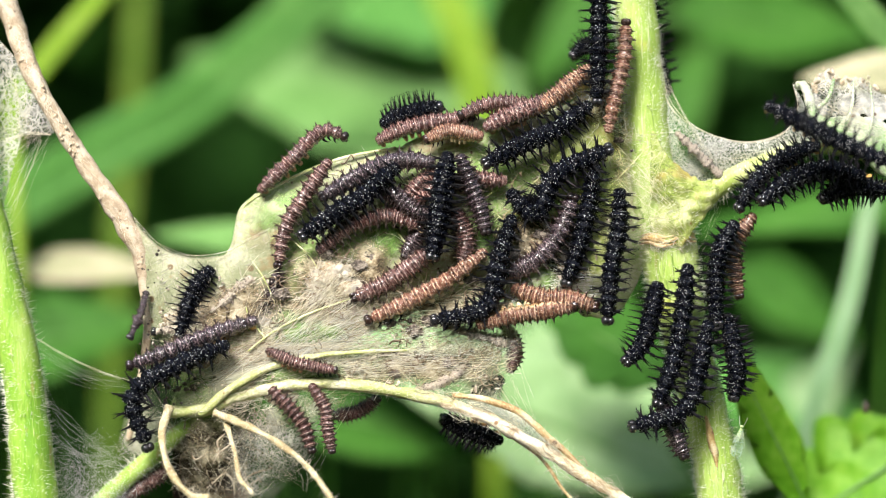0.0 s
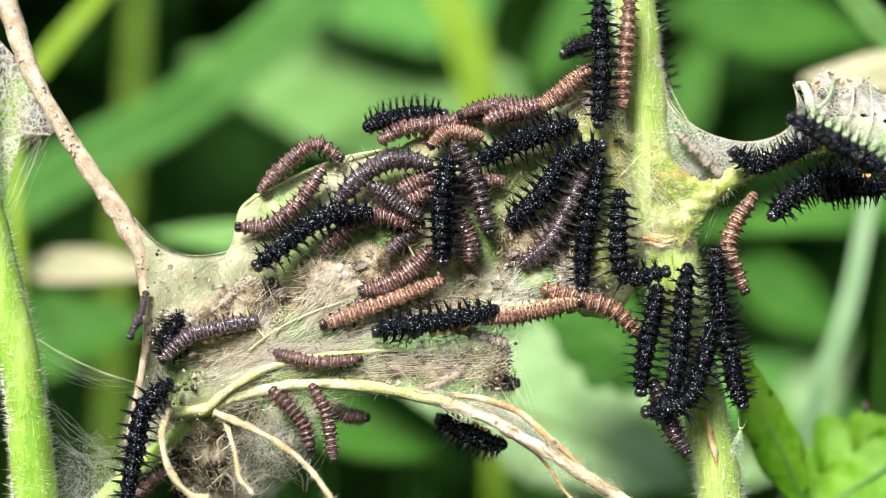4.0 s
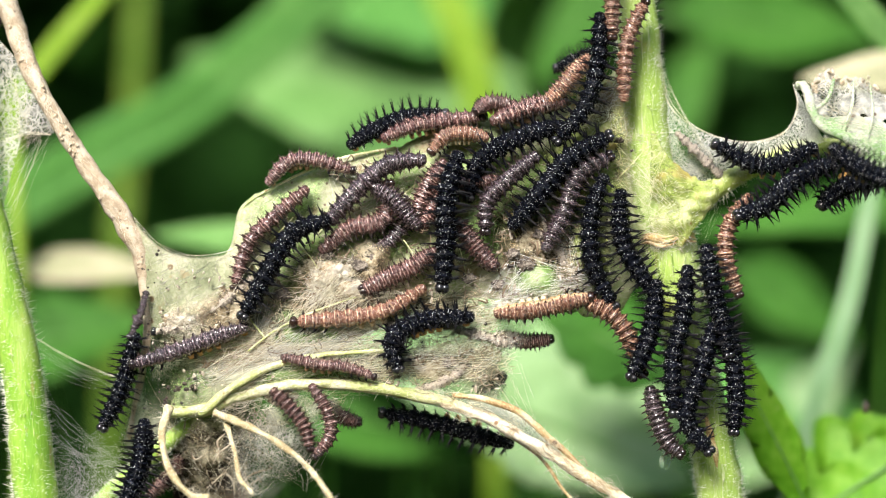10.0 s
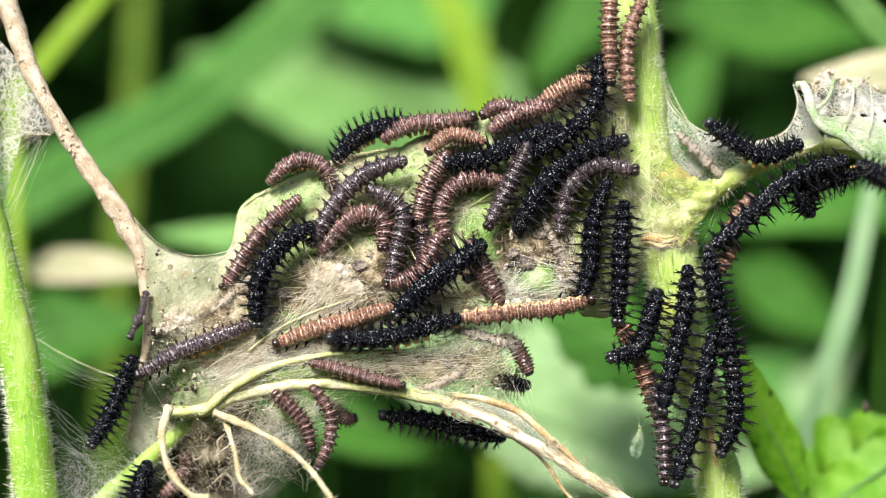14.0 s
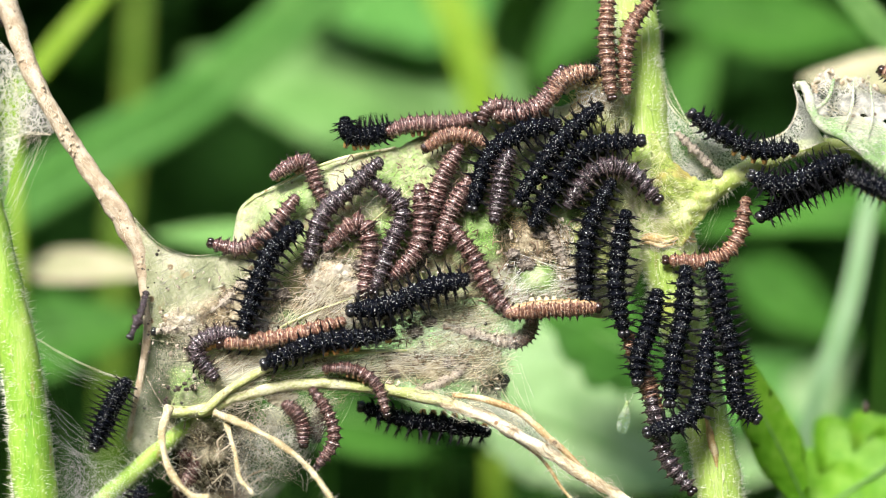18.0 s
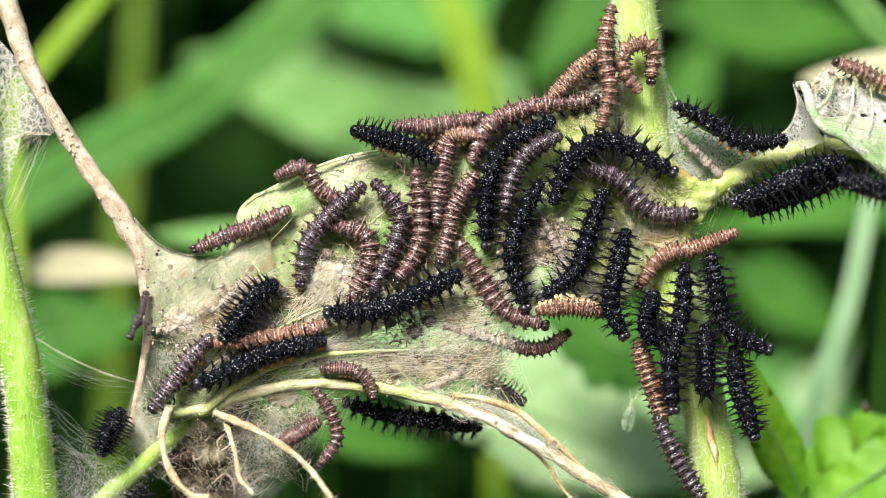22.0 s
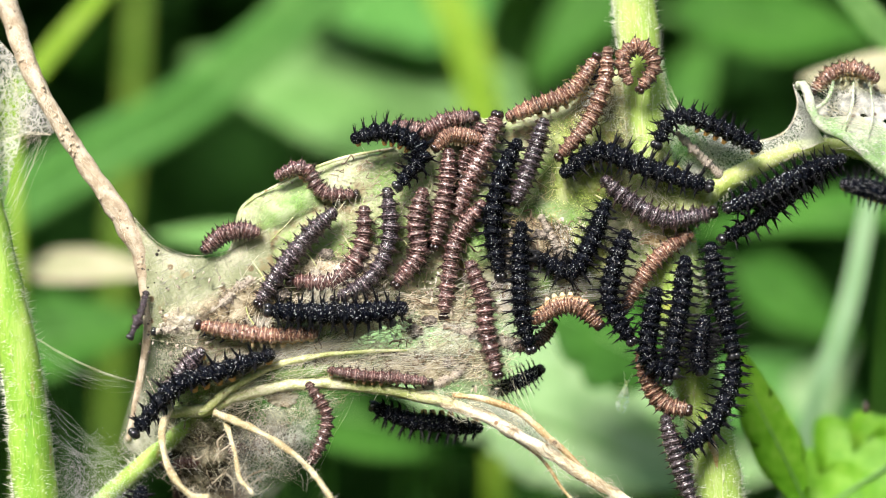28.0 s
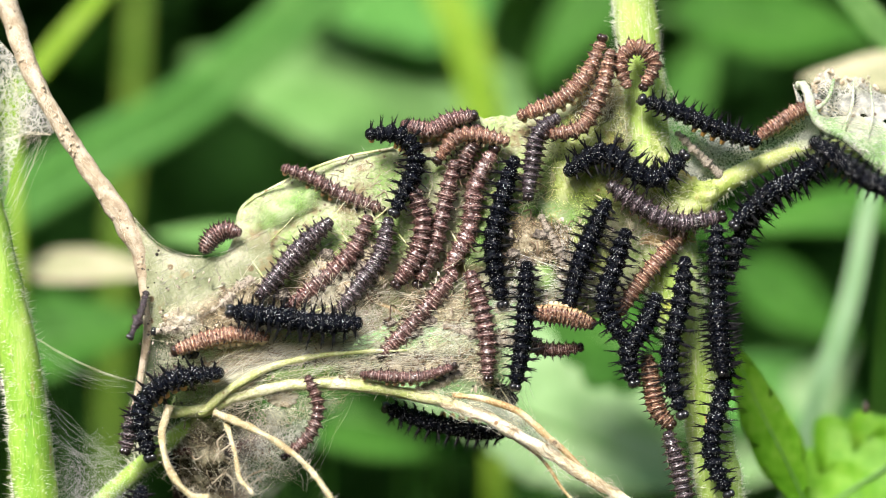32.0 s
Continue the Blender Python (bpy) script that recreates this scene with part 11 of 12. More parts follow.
    crawl(LARVAE[39], "u", 2.24, [
        (0, -3, (43.5, 12.1), (39.9, 10.6), (36.6, 8.0), (34.5, 4.8)),
        (1.5, -3, (43.2, 12.1), (39.9, 10.6), (36.0, 8.6), (33.2, 7.3)),
        (3, -3, (43.5, 12.6), (40.2, 11.4), (36.9, 9.3), (34.8, 11.3)),
        (6, -3, (43.2, 11.8), (39.2, 9.8), (35.3, 9.8), (31.2, 10.9)),
        (7.5, -3, (43.2, 11.8), (39.9, 9.9), (36.3, 9.3), (34.5, 12.9)),
        (9, -3, (43.2, 11.8), (39.9, 10.5), (36.0, 10.3), (33.2, 13.4)),
        (10, -3, (43.2, 11.8), (39.2, 9.9), (36.0, 9.9), (31.7, 12.2)),
        (11, -3, (43.2, 11.8), (39.2, 9.8), (35.3, 10.6), (31.7, 13.0)),
        (12, -3, (42.5, 11.8), (38.6, 9.9), (34.6, 10.9), (31.5, 13.2)),
        (13, -3, (41.9, 12.1), (37.9, 10.6), (34.3, 11.3), (30.8, 13.8)),
        (14.5, -3, (41.4, 12.2), (37.3, 10.9), (34.0, 12.7), (31.0, 15.1)),
        (17, -3, (41.1, 11.8), (36.6, 11.4), (32.7, 13.2), (29.7, 16.2)),
        (19, -3, (40.9, 11.8), (36.6, 11.6), (32.0, 13.6), (28.4, 15.3)),
        (21, -3, (40.1, 12.4), (35.3, 12.2), (31.3, 14.6), (27.9, 16.3)),
        (23, -3, (39.4, 12.8), (34.6, 12.9), (30.7, 15.2), (26.5, 17.2)),
        (24, -3, (38.6, 12.6), (34.0, 13.9), (29.7, 15.5), (25.9, 15.3)),
        (25, -3, (38.1, 12.4), (33.3, 14.2), (28.8, 15.9), (25.2, 14.0)),
        (28, -3, (36.7, 11.8), (32.0, 14.2), (27.1, 15.5), (24.9, 12.1)),
        (30, -3, (36.4, 12.1), (32.0, 14.2), (27.4, 15.2), (22.8, 16.5)),
        (31, -3, (36.3, 12.2), (32.0, 14.2), (27.7, 15.5), (24.1, 18.2)),
        (32, -3, (36.5, 12.4), (32.0, 14.0), (28.1, 15.7), (23.2, 17.4)),
    ])
    crawl(LARVAE[40], "f", 2.30, [
        (0, -10, (36.8, 16.2), (41.3, 14.0), (45.8, 11.7), (50.6, 9.8)),
        (1.5, -10, (37.4, 15.9), (41.6, 14.0), (46.1, 11.4), (50.9, 9.3)),
        (3, -10, (38.2, 15.3), (42.0, 13.5), (46.4, 11.3), (51.2, 9.1)),
        (6, -10, (41.8, 13.5), (44.5, 11.4), (47.7, 9.0), (50.9, 6.5)),
        (7.5, -10, (42.9, 11.9), (45.8, 9.7), (49.0, 7.7), (51.5, 6.5)),
        (9, -10, (43.6, 11.7), (46.1, 9.7), (49.0, 8.4), (52.2, 7.1)),
        (11, -10, (45.2, 10.9), (47.7, 9.0), (50.3, 7.7), (53.5, 7.1)),
        (13, -10, (47.4, 9.7), (49.9, 8.4), (52.2, 7.7), (55.4, 7.1)),
        (19, -10, (45.8, 8.4), (48.7, 7.1), (51.5, 6.1), (55.4, 5.8)),
        (23, -10, (45.2, 7.7), (48.0, 7.2), (50.9, 6.5), (54.7, 5.8)),
        (28, -10, (45.5, 7.4), (48.4, 6.8), (50.9, 6.1), (54.7, 5.8)),
        (30, -10, (45.8, 9.1), (48.7, 7.4), (51.5, 6.1), (55.4, 5.8)),
        (31, -10, (45.2, 9.7), (47.7, 8.1), (50.3, 6.8), (53.5, 6.1)),
        (32, -10, (42.0, 12.2), (45.2, 9.8), (48.4, 7.6), (52.2, 6.1)),
    ])
    crawl(LARVAE[41], "f", 2.36, [
        (0, -4, (48.3, 8.5), (44.3, 9.2), (40.4, 8.1), (37.0, 5.6)),
        (1.5, -4, (47.3, 9.2), (44.0, 9.2), (40.4, 7.3), (37.3, 4.7)),
        (3, -4, (47.6, 8.5), (44.0, 8.1), (40.7, 6.6), (39.0, 3.9)),
        (6, -4, (47.9, 9.9), (43.7, 8.6), (39.7, 6.1), (35.3, 4.0)),
        (7.5, -4, (45.6, 9.9), (41.7, 7.9), (38.4, 6.3), (35.5, 2.8)),
        (9, -4, (45.3, 9.9), (41.1, 8.5), (37.1, 5.8), (33.7, 2.8)),
        (10, -4, (45.3, 10.0), (41.1, 8.3), (37.8, 5.3), (34.2, 3.9)),
        (11, -4, (45.3, 10.0), (40.7, 8.1), (37.1, 5.4), (33.2, 2.2)),
        (13, -4, (46.6, 10.2), (40.7, 8.6), (36.8, 5.2), (32.7, 1.5)),
        (14.5, -4, (46.3, 10.4), (40.4, 7.9), (35.8, 4.0), (30.4, -0.6)),
        (17, -4, (46.6, 10.4), (43.0, 8.9), (39.4, 6.6), (36.5, 2.8)),
        (18, -4, (46.6, 10.4), (43.0, 8.9), (39.4, 7.3), (35.8, 8.5)),
        (19, -4, (46.6, 10.4), (42.4, 8.7), (38.4, 7.3), (34.2, 8.1)),
        (20, -4, (46.6, 10.4), (42.4, 8.7), (38.1, 7.6), (33.3, 7.6)),
        (21, -4, (46.6, 10.4), (42.4, 8.7), (38.1, 7.3), (33.5, 6.1)),
        (22, -4, (46.1, 10.4), (41.7, 8.7), (37.8, 7.0), (33.7, 5.3)),
        (23, -4, (46.0, 10.4), (41.4, 8.7), (36.8, 7.4), (32.7, 6.3)),
        (24, -4, (46.1, 10.2), (41.1, 8.9), (37.1, 7.6), (33.2, 7.8)),
        (25, -4, (46.1, 10.2), (41.1, 8.6), (37.1, 7.4), (32.7, 7.6)),
        (25.5, -4, (46.1, 10.2), (41.1, 8.6), (37.1, 7.6), (32.7, 6.1)),
        (28, -4, (46.1, 10.4), (41.7, 8.7), (37.1, 6.3), (33.0, 4.8)),
        (29, -4, (46.1, 10.2), (41.1, 8.6), (36.8, 6.3), (32.2, 5.4)),
        (30, -4, (46.1, 10.4), (41.1, 8.6), (36.5, 6.5), (32.5, 4.1)),
        (31, -4, (45.6, 10.6), (40.4, 7.9), (36.5, 5.0), (33.2, 3.3)),
        (32, -4, (45.3, 11.7), (41.7, 8.6), (37.1, 6.0), (33.8, 2.7)),
    ])
    crawl(LARVAE[42], "d", 2.24, [
        (0, -2.6, (51.8, 7.0), (49.2, 7.3), (46.6, 7.0), (44.3, 5.9)),
        (1.5, -2.6, (51.2, 6.7), (48.5, 7.7), (46.6, 6.3), (45.2, 5.0)),
        (3, -2.6, (51.8, 7.0), (49.2, 7.3), (46.6, 7.3), (44.1, 6.1)),
        (6, -2.6, (52.5, 8.0), (50.2, 7.3), (48.5, 6.7), (46.4, 5.9)),
        (9, -2.6, (53.2, 7.3), (51.2, 7.3), (49.2, 6.8), (47.1, 6.1)),
        (11, -2.6, (48.5, 8.6), (45.2, 8.3), (42.3, 6.3), (41.2, 4.0)),
        (12, -2.6, (48.5, 8.6), (45.2, 8.3), (42.6, 6.3), (40.6, 4.6)),
        (13, -2.6, (48.9, 8.6), (45.9, 8.0), (42.9, 6.3), (40.6, 5.9)),
        (14.5, -2.6, (47.9, 8.8), (44.3, 8.1), (41.4, 6.3), (43.6, 3.5)),
        (17, -2.6, (47.9, 8.8), (44.3, 7.7), (41.0, 6.1), (38.8, 3.4)),
        (18, -2.6, (47.6, 9.2), (44.3, 7.7), (40.6, 6.0), (37.0, 3.7)),
        (19, -2.6, (47.6, 9.3), (44.6, 8.0), (40.6, 6.2), (36.3, 5.3)),
        (20, -2.6, (47.2, 9.2), (43.9, 7.7), (40.3, 6.0), (36.3, 5.2)),
        (21, -2.6, (47.6, 9.3), (44.3, 7.3), (40.6, 6.0), (35.9, 4.8)),
        (22, -2.6, (47.2, 9.2), (43.9, 7.3), (40.0, 5.9), (36.0, 4.4)),
        (23, -2.6, (47.6, 9.0), (43.9, 7.3), (40.0, 5.9), (36.3, 4.4)),
        (24, -2.6, (46.6, 8.6), (42.0, 7.0), (38.3, 5.0), (34.6, 3.7)),
        (25, -2.6, (46.9, 8.8), (42.3, 7.3), (38.0, 5.2), (33.0, 3.0)),
        (25.5, -2.6, (46.6, 8.6), (42.0, 6.7), (38.0, 4.7), (33.8, 1.9)),
        (28, -2.6, (45.6, 10.1), (41.0, 6.8), (36.7, 3.5), (32.6, 1.1)),
        (29, -2.6, (45.6, 9.3), (40.6, 6.3), (36.7, 3.0), (32.4, -0.5)),
        (30, -2.6, (44.6, 8.6), (39.0, 6.3), (34.7, 2.7), (30.9, -1.3)),
        (31, -2.6, (43.9, 9.3), (39.0, 6.0), (35.4, 2.0), (32.4, -2.2)),
        (32, -2.6, (43.6, 9.3), (38.3, 6.1), (34.8, 1.7), (33.4, -3.2)),
    ])
    crawl(LARVAE[43], "u", 1.93, [
        (0, -0.5, (64.9, 19.4), (62.3, 19.7), (60.3, 20.0), (58.3, 20.2)),
        (14.5, -0.5, (60.3, 19.4), (58.6, 19.7), (56.6, 20.0), (54.6, 20.7)),
        (17, -0.5, (58.3, 19.4), (56.6, 19.7), (55.0, 20.2), (53.0, 20.8)),
        (19, -0.5, (55.6, 18.7), (54.0, 19.5), (52.3, 20.4), (50.1, 21.2)),
        (20, -0.5, (55.6, 18.7), (53.6, 19.4), (51.6, 20.4), (48.6, 20.8)),
        (21, -0.5, (55.6, 18.4), (53.0, 19.7), (50.6, 20.7), (47.4, 20.7)),
        (22, -0.5, (55.0, 18.4), (51.6, 19.7), (49.0, 21.0), (46.3, 22.0)),
        (23, -0.5, (54.3, 18.4), (51.0, 20.0), (48.0, 21.5), (45.0, 22.4)),
        (24, -0.5, (53.6, 18.7), (50.6, 20.4), (47.6, 21.9), (44.6, 20.4)),
        (25, -0.5, (53.0, 18.8), (50.0, 20.6), (47.0, 21.5), (44.1, 20.6)),
        (28, -0.5, (51.0, 20.0), (48.6, 21.2), (46.0, 20.8), (43.6, 18.6)),
        (29, -0.5, (43.6, 16.7), (42.3, 16.0), (40.7, 14.8), (39.0, 13.7)),
        (30, -0.5, (44.3, 17.4), (41.6, 16.0), (39.7, 14.7), (37.0, 13.0)),
        (31, -0.5, (43.0, 16.8), (41.0, 16.0), (38.9, 14.6), (36.5, 13.4)),
        (32, -0.5, (44.3, 17.0), (41.6, 16.2), (39.3, 14.6), (36.5, 12.8)),
    ])
    crawl(LARVAE[44], "f", 2.25, [
        (0, -1.6, (-27.3, -2.5), (-28.9, -4.6), (-29.9, -7.1), (-30.9, -10.2)),
        (1.5, -1.6, (-28.9, -3.4), (-30.4, -5.9), (-30.9, -8.2), (-31.4, -10.5)),
        (3, -1.6, (-30.2, -5.4), (-30.6, -7.6), (-30.9, -9.2), (-31.3, -10.9)),
        (6, -1.6, (-33.1, -11.5), (-35.0, -13.2), (-36.7, -14.8), (-37.5, -17.2)),
        (7.5, -1.6, (-33.1, -11.9), (-35.7, -12.8), (-37.4, -15.2), (-38.2, -19.5)),
        (9, -1.6, (-35.7, -10.5), (-36.8, -13.2), (-37.7, -16.5), (-38.8, -20.1)),
        (11, -1.6, (-36.4, -10.5), (-36.8, -14.2), (-38.3, -17.8), (-40.8, -22.1)),
        (13, -1.6, (-36.0, -11.9), (-37.2, -15.2), (-38.8, -18.8), (-41.1, -23.4)),
        (14.5, -1.6, (-36.4, -13.2), (-37.7, -16.5), (-39.0, -19.5), (-41.3, -22.8)),
        (17, -1.6, (-36.6, -14.8), (-38.2, -17.2), (-39.5, -20.1), (-41.1, -23.4)),
        (19, -1.6, (-37.6, -16.4), (-38.9, -18.6), (-40.0, -21.1), (-40.8, -23.1)),
        (21, -1.6, (-37.9, -18.1), (-39.0, -19.8), (-40.0, -21.5), (-40.7, -23.4)),
        (23, 0.6, (-37.0, -20.0), (-37.8, -21.6), (-38.4, -23.0), (-38.9, -24.6)),
        (25, 4.6, (-34.2, -20.6), (-35.2, -22.0), (-35.8, -23.4), (-36.2, -25.0)),
        (28, 7.0, (-31.4, -21.4), (-32.4, -23.0), (-33.2, -24.6), (-33.8, -26.4)),
        (32, 7.4, (-30.4, -22.0), (-31.4, -23.6), (-32.2, -25.2), (-32.8, -27.0)),
    ])
    crawl(LARVAE[45], "u", 2.11, [
        (0, -3, (-22.1, -8.4), (-26.6, -9.8), (-31.9, -11.9), (-36.5, -13.6)),
        (1.5, -3, (-22.1, -8.4), (-25.9, -9.5), (-30.6, -11.1), (-37.1, -14.1)),
        (3, -3, (-22.1, -8.4), (-25.9, -9.2), (-29.6, -10.3), (-32.9, -12.8)),
        (6, -3, (-22.1, -8.2), (-25.9, -9.2), (-29.9, -10.3), (-32.7, -13.4)),
        (7.5, -3, (-22.8, -8.4), (-26.6, -9.8), (-30.6, -11.8), (-34.2, -14.1)),
        (9, -3, (-23.0, -9.0), (-27.3, -10.5), (-31.2, -12.1), (-36.0, -14.0)),
        (11, -3, (-23.1, -9.3), (-27.3, -10.6), (-31.2, -11.9), (-36.2, -13.3)),
        (13, -3, (-22.8, -9.0), (-26.6, -10.5), (-30.6, -11.9), (-35.5, -14.4)),
        (14.5, -3, (-23.0, -9.0), (-27.3, -10.6), (-31.2, -12.2), (-35.2, -14.8)),
        (17, -3, (-23.6, -8.8), (-26.9, -9.7), (-28.6, -11.9), (-23.6, -12.9)),
        (18, -3, (-23.6, -9.8), (-26.9, -10.1), (-28.9, -11.8), (-26.6, -15.1)),
        (19, -3, (-23.6, -9.7), (-27.3, -10.5), (-29.2, -12.6), (-31.4, -16.4)),
        (20, -3, (-25.6, -9.8), (-28.6, -10.8), (-29.9, -13.8), (-32.9, -17.1)),
        (21, -3, (-26.3, -9.5), (-28.9, -11.8), (-30.7, -14.6), (-33.2, -17.4)),
        (22, -3, (-27.3, -10.5), (-29.6, -13.1), (-31.5, -15.7), (-33.8, -18.7)),
        (23, -3, (-27.4, -11.5), (-29.6, -13.1), (-31.9, -16.3), (-33.1, -19.4)),
        (24, -3, (-27.6, -11.8), (-29.9, -13.4), (-31.5, -15.7), (-31.9, -19.2)),
        (25, -3, (-27.7, -11.8), (-30.6, -13.9), (-33.2, -16.5), (-36.5, -19.6)),
        (28, -3, (-28.3, -12.1), (-30.2, -14.1), (-31.5, -16.1), (-32.9, -18.0)),
        (30, -3, (-28.9, -12.6), (-31.5, -14.4), (-33.5, -16.7), (-34.8, -19.7)),
        (32, -3, (-30.6, -14.1), (-33.5, -16.4), (-35.8, -19.4), (-37.0, -23.6)),
    ])
    crawl(LARVAE[46], "f", 2.36, [
        (0, -4.4, (-25.3, -11.2), (-31.0, -13.6), (-35.9, -17.0), (-34.2, -23.0)),
        (1.5, -4.4, (-29.2, -12.7), (-33.7, -15.0), (-35.9, -19.6), (-35.9, -26.5)),
        (3, -4.4, (-29.9, -13.6), (-34.3, -16.4), (-35.6, -21.2), (-36.8, -28.4)),
        (6, -4.4, (-35.2, -19.2), (-35.2, -22.9), (-35.8, -26.8), (-36.6, -30.4)),
        (7.5, -4.4, (-35.0, -19.6), (-35.0, -22.9), (-35.6, -26.1), (-36.8, -29.7)),
        (9, -4.4, (-34.8, -19.6), (-34.8, -22.9), (-35.6, -26.1), (-37.3, -29.7)),
        (11, -4.4, (-34.2, -21.7), (-34.8, -24.8), (-35.8, -28.1), (-36.8, -31.0)),
        (12, -4.4, (-33.3, -22.9), (-34.2, -25.5), (-35.3, -28.1), (-36.3, -31.0)),
        (13, -4.4, (-33.8, -23.7), (-34.5, -26.8), (-35.5, -29.4), (-36.6, -32.0)),
        (14.5, -4.4, (-34.6, -26.0), (-35.3, -28.7), (-35.9, -31.4), (-36.6, -34.0)),
        (17, -4.4, (-35.0, -28.1), (-35.6, -30.7), (-36.3, -33.3), (-36.9, -35.9)),
        (32, -4.4, (-35.0, -28.1), (-35.6, -30.7), (-36.3, -33.3), (-36.9, -35.9)),
    ])
    crawl(LARVAE[47], "f", 1.78, [
        (0, -2.8, (-20.0, -16.4), (-18.1, -18.3), (-16.2, -20.7), (-15.3, -23.5)),
        (13, -2.8, (-19.8, -16.7), (-17.9, -18.4), (-16.1, -20.7), (-15.4, -23.3)),
        (17, -2.8, (-19.2, -17.6), (-17.4, -18.7), (-16.1, -20.4), (-15.6, -23.0)),
        (21, -2.8, (-14.8, -20.0), (-16.1, -20.4), (-17.4, -21.7), (-18.7, -22.7)),
        (23, -2.8, (-14.4, -20.4), (-15.8, -21.4), (-17.1, -22.0), (-19.0, -22.7)),
        (25, 2, (-15.7, -21.8), (-17.1, -22.4), (-18.4, -22.9), (-19.8, -23.5)),
        (32, 4, (-19.2, -23.0), (-20.6, -23.6), (-22.0, -24.0), (-23.3, -24.3)),
    ])
    crawl(LARVAE[48], "f", 1.51, [
        (0, -3.6, (-15.2, -16.0), (-13.7, -18.5), (-13.4, -21.0), (-12.9, -23.5)),
        (6, -3.6, (-15.2, -16.0), (-13.9, -18.5), (-12.7, -21.6), (-12.3, -24.6)),
        (7.5, -3.6, (-15.2, -16.0), (-13.9, -18.7), (-12.4, -21.3), (-11.3, -24.4)),
        (9, -3.6, (-15.2, -16.0), (-13.6, -18.9), (-12.9, -21.3), (-15.0, -23.9)),
        (13, -3.6, (-15.2, -16.0), (-13.2, -19.0), (-13.2, -22.3), (-14.5, -25.6)),
        (17, -3.6, (-14.8, -16.4), (-13.1, -19.3), (-13.2, -22.3), (-15.2, -24.8)),
        (18, -3.6, (-15.2, -16.4), (-13.4, -19.0), (-12.7, -22.3), (-14.7, -25.4)),
        (19, -3.6, (-15.2, -16.4), (-13.5, -19.1), (-12.4, -21.6), (-14.3, -25.6)),
        (22, -3.6, (-14.8, -16.5), (-12.9, -19.3), (-12.4, -22.3), (-14.4, -25.2)),
        (23, -3.6, (-14.8, -16.5), (-12.9, -19.5), (-12.3, -22.3), (-13.9, -24.2)),
        (24, -3.6, (-15.0, -16.4), (-13.7, -18.7), (-12.7, -20.6), (-12.9, -22.3)),
        (25, -3.6, (-15.2, -16.0), (-13.7, -18.9), (-12.9, -21.3), (-13.2, -23.3)),
        (27.5, -3.6, (-15.4, -16.0), (-13.9, -18.7), (-13.9, -21.6), (-15.2, -24.6)),
        (28, -3.6, (-15.6, -15.8), (-13.6, -19.0), (-13.9, -21.9), (-15.6, -25.2)),
        (29, -3.6, (-15.5, -15.7), (-13.9, -18.7), (-14.1, -21.6), (-15.2, -25.4)),
        (30, -3.6, (-15.8, -15.2), (-13.9, -18.3), (-14.6, -21.6), (-17.0, -24.6)),
        (31, -3.6, (-15.8, -15.2), (-14.2, -18.3), (-15.0, -21.6), (-17.0, -25.2)),
        (32, -3.6, (-15.7, -15.0), (-14.5, -18.3), (-15.5, -21.6), (-18.5, -24.2)),
    ])
    crawl(LARVAE[49], "f", 1.88, [
        (0, 2, (-13.0, -19.8), (-11.0, -19.6), (-9.3, -18.9), (-7.8, -17.7)),
        (6, 2, (-13.7, -18.4), (-12.4, -19.8), (-11.0, -20.4), (-9.7, -20.9)),
        (14.5, 2, (-13.7, -18.4), (-12.4, -19.8), (-11.6, -20.2), (-10.7, -20.1)),
        (19, 2, (-14.4, -18.8), (-15.1, -20.1), (-15.7, -21.4), (-16.1, -23.1)),
        (32, 2, (-20.4, -22.1), (-22.4, -22.8), (-23.8, -23.5), (-25.8, -24.1)),
    ])
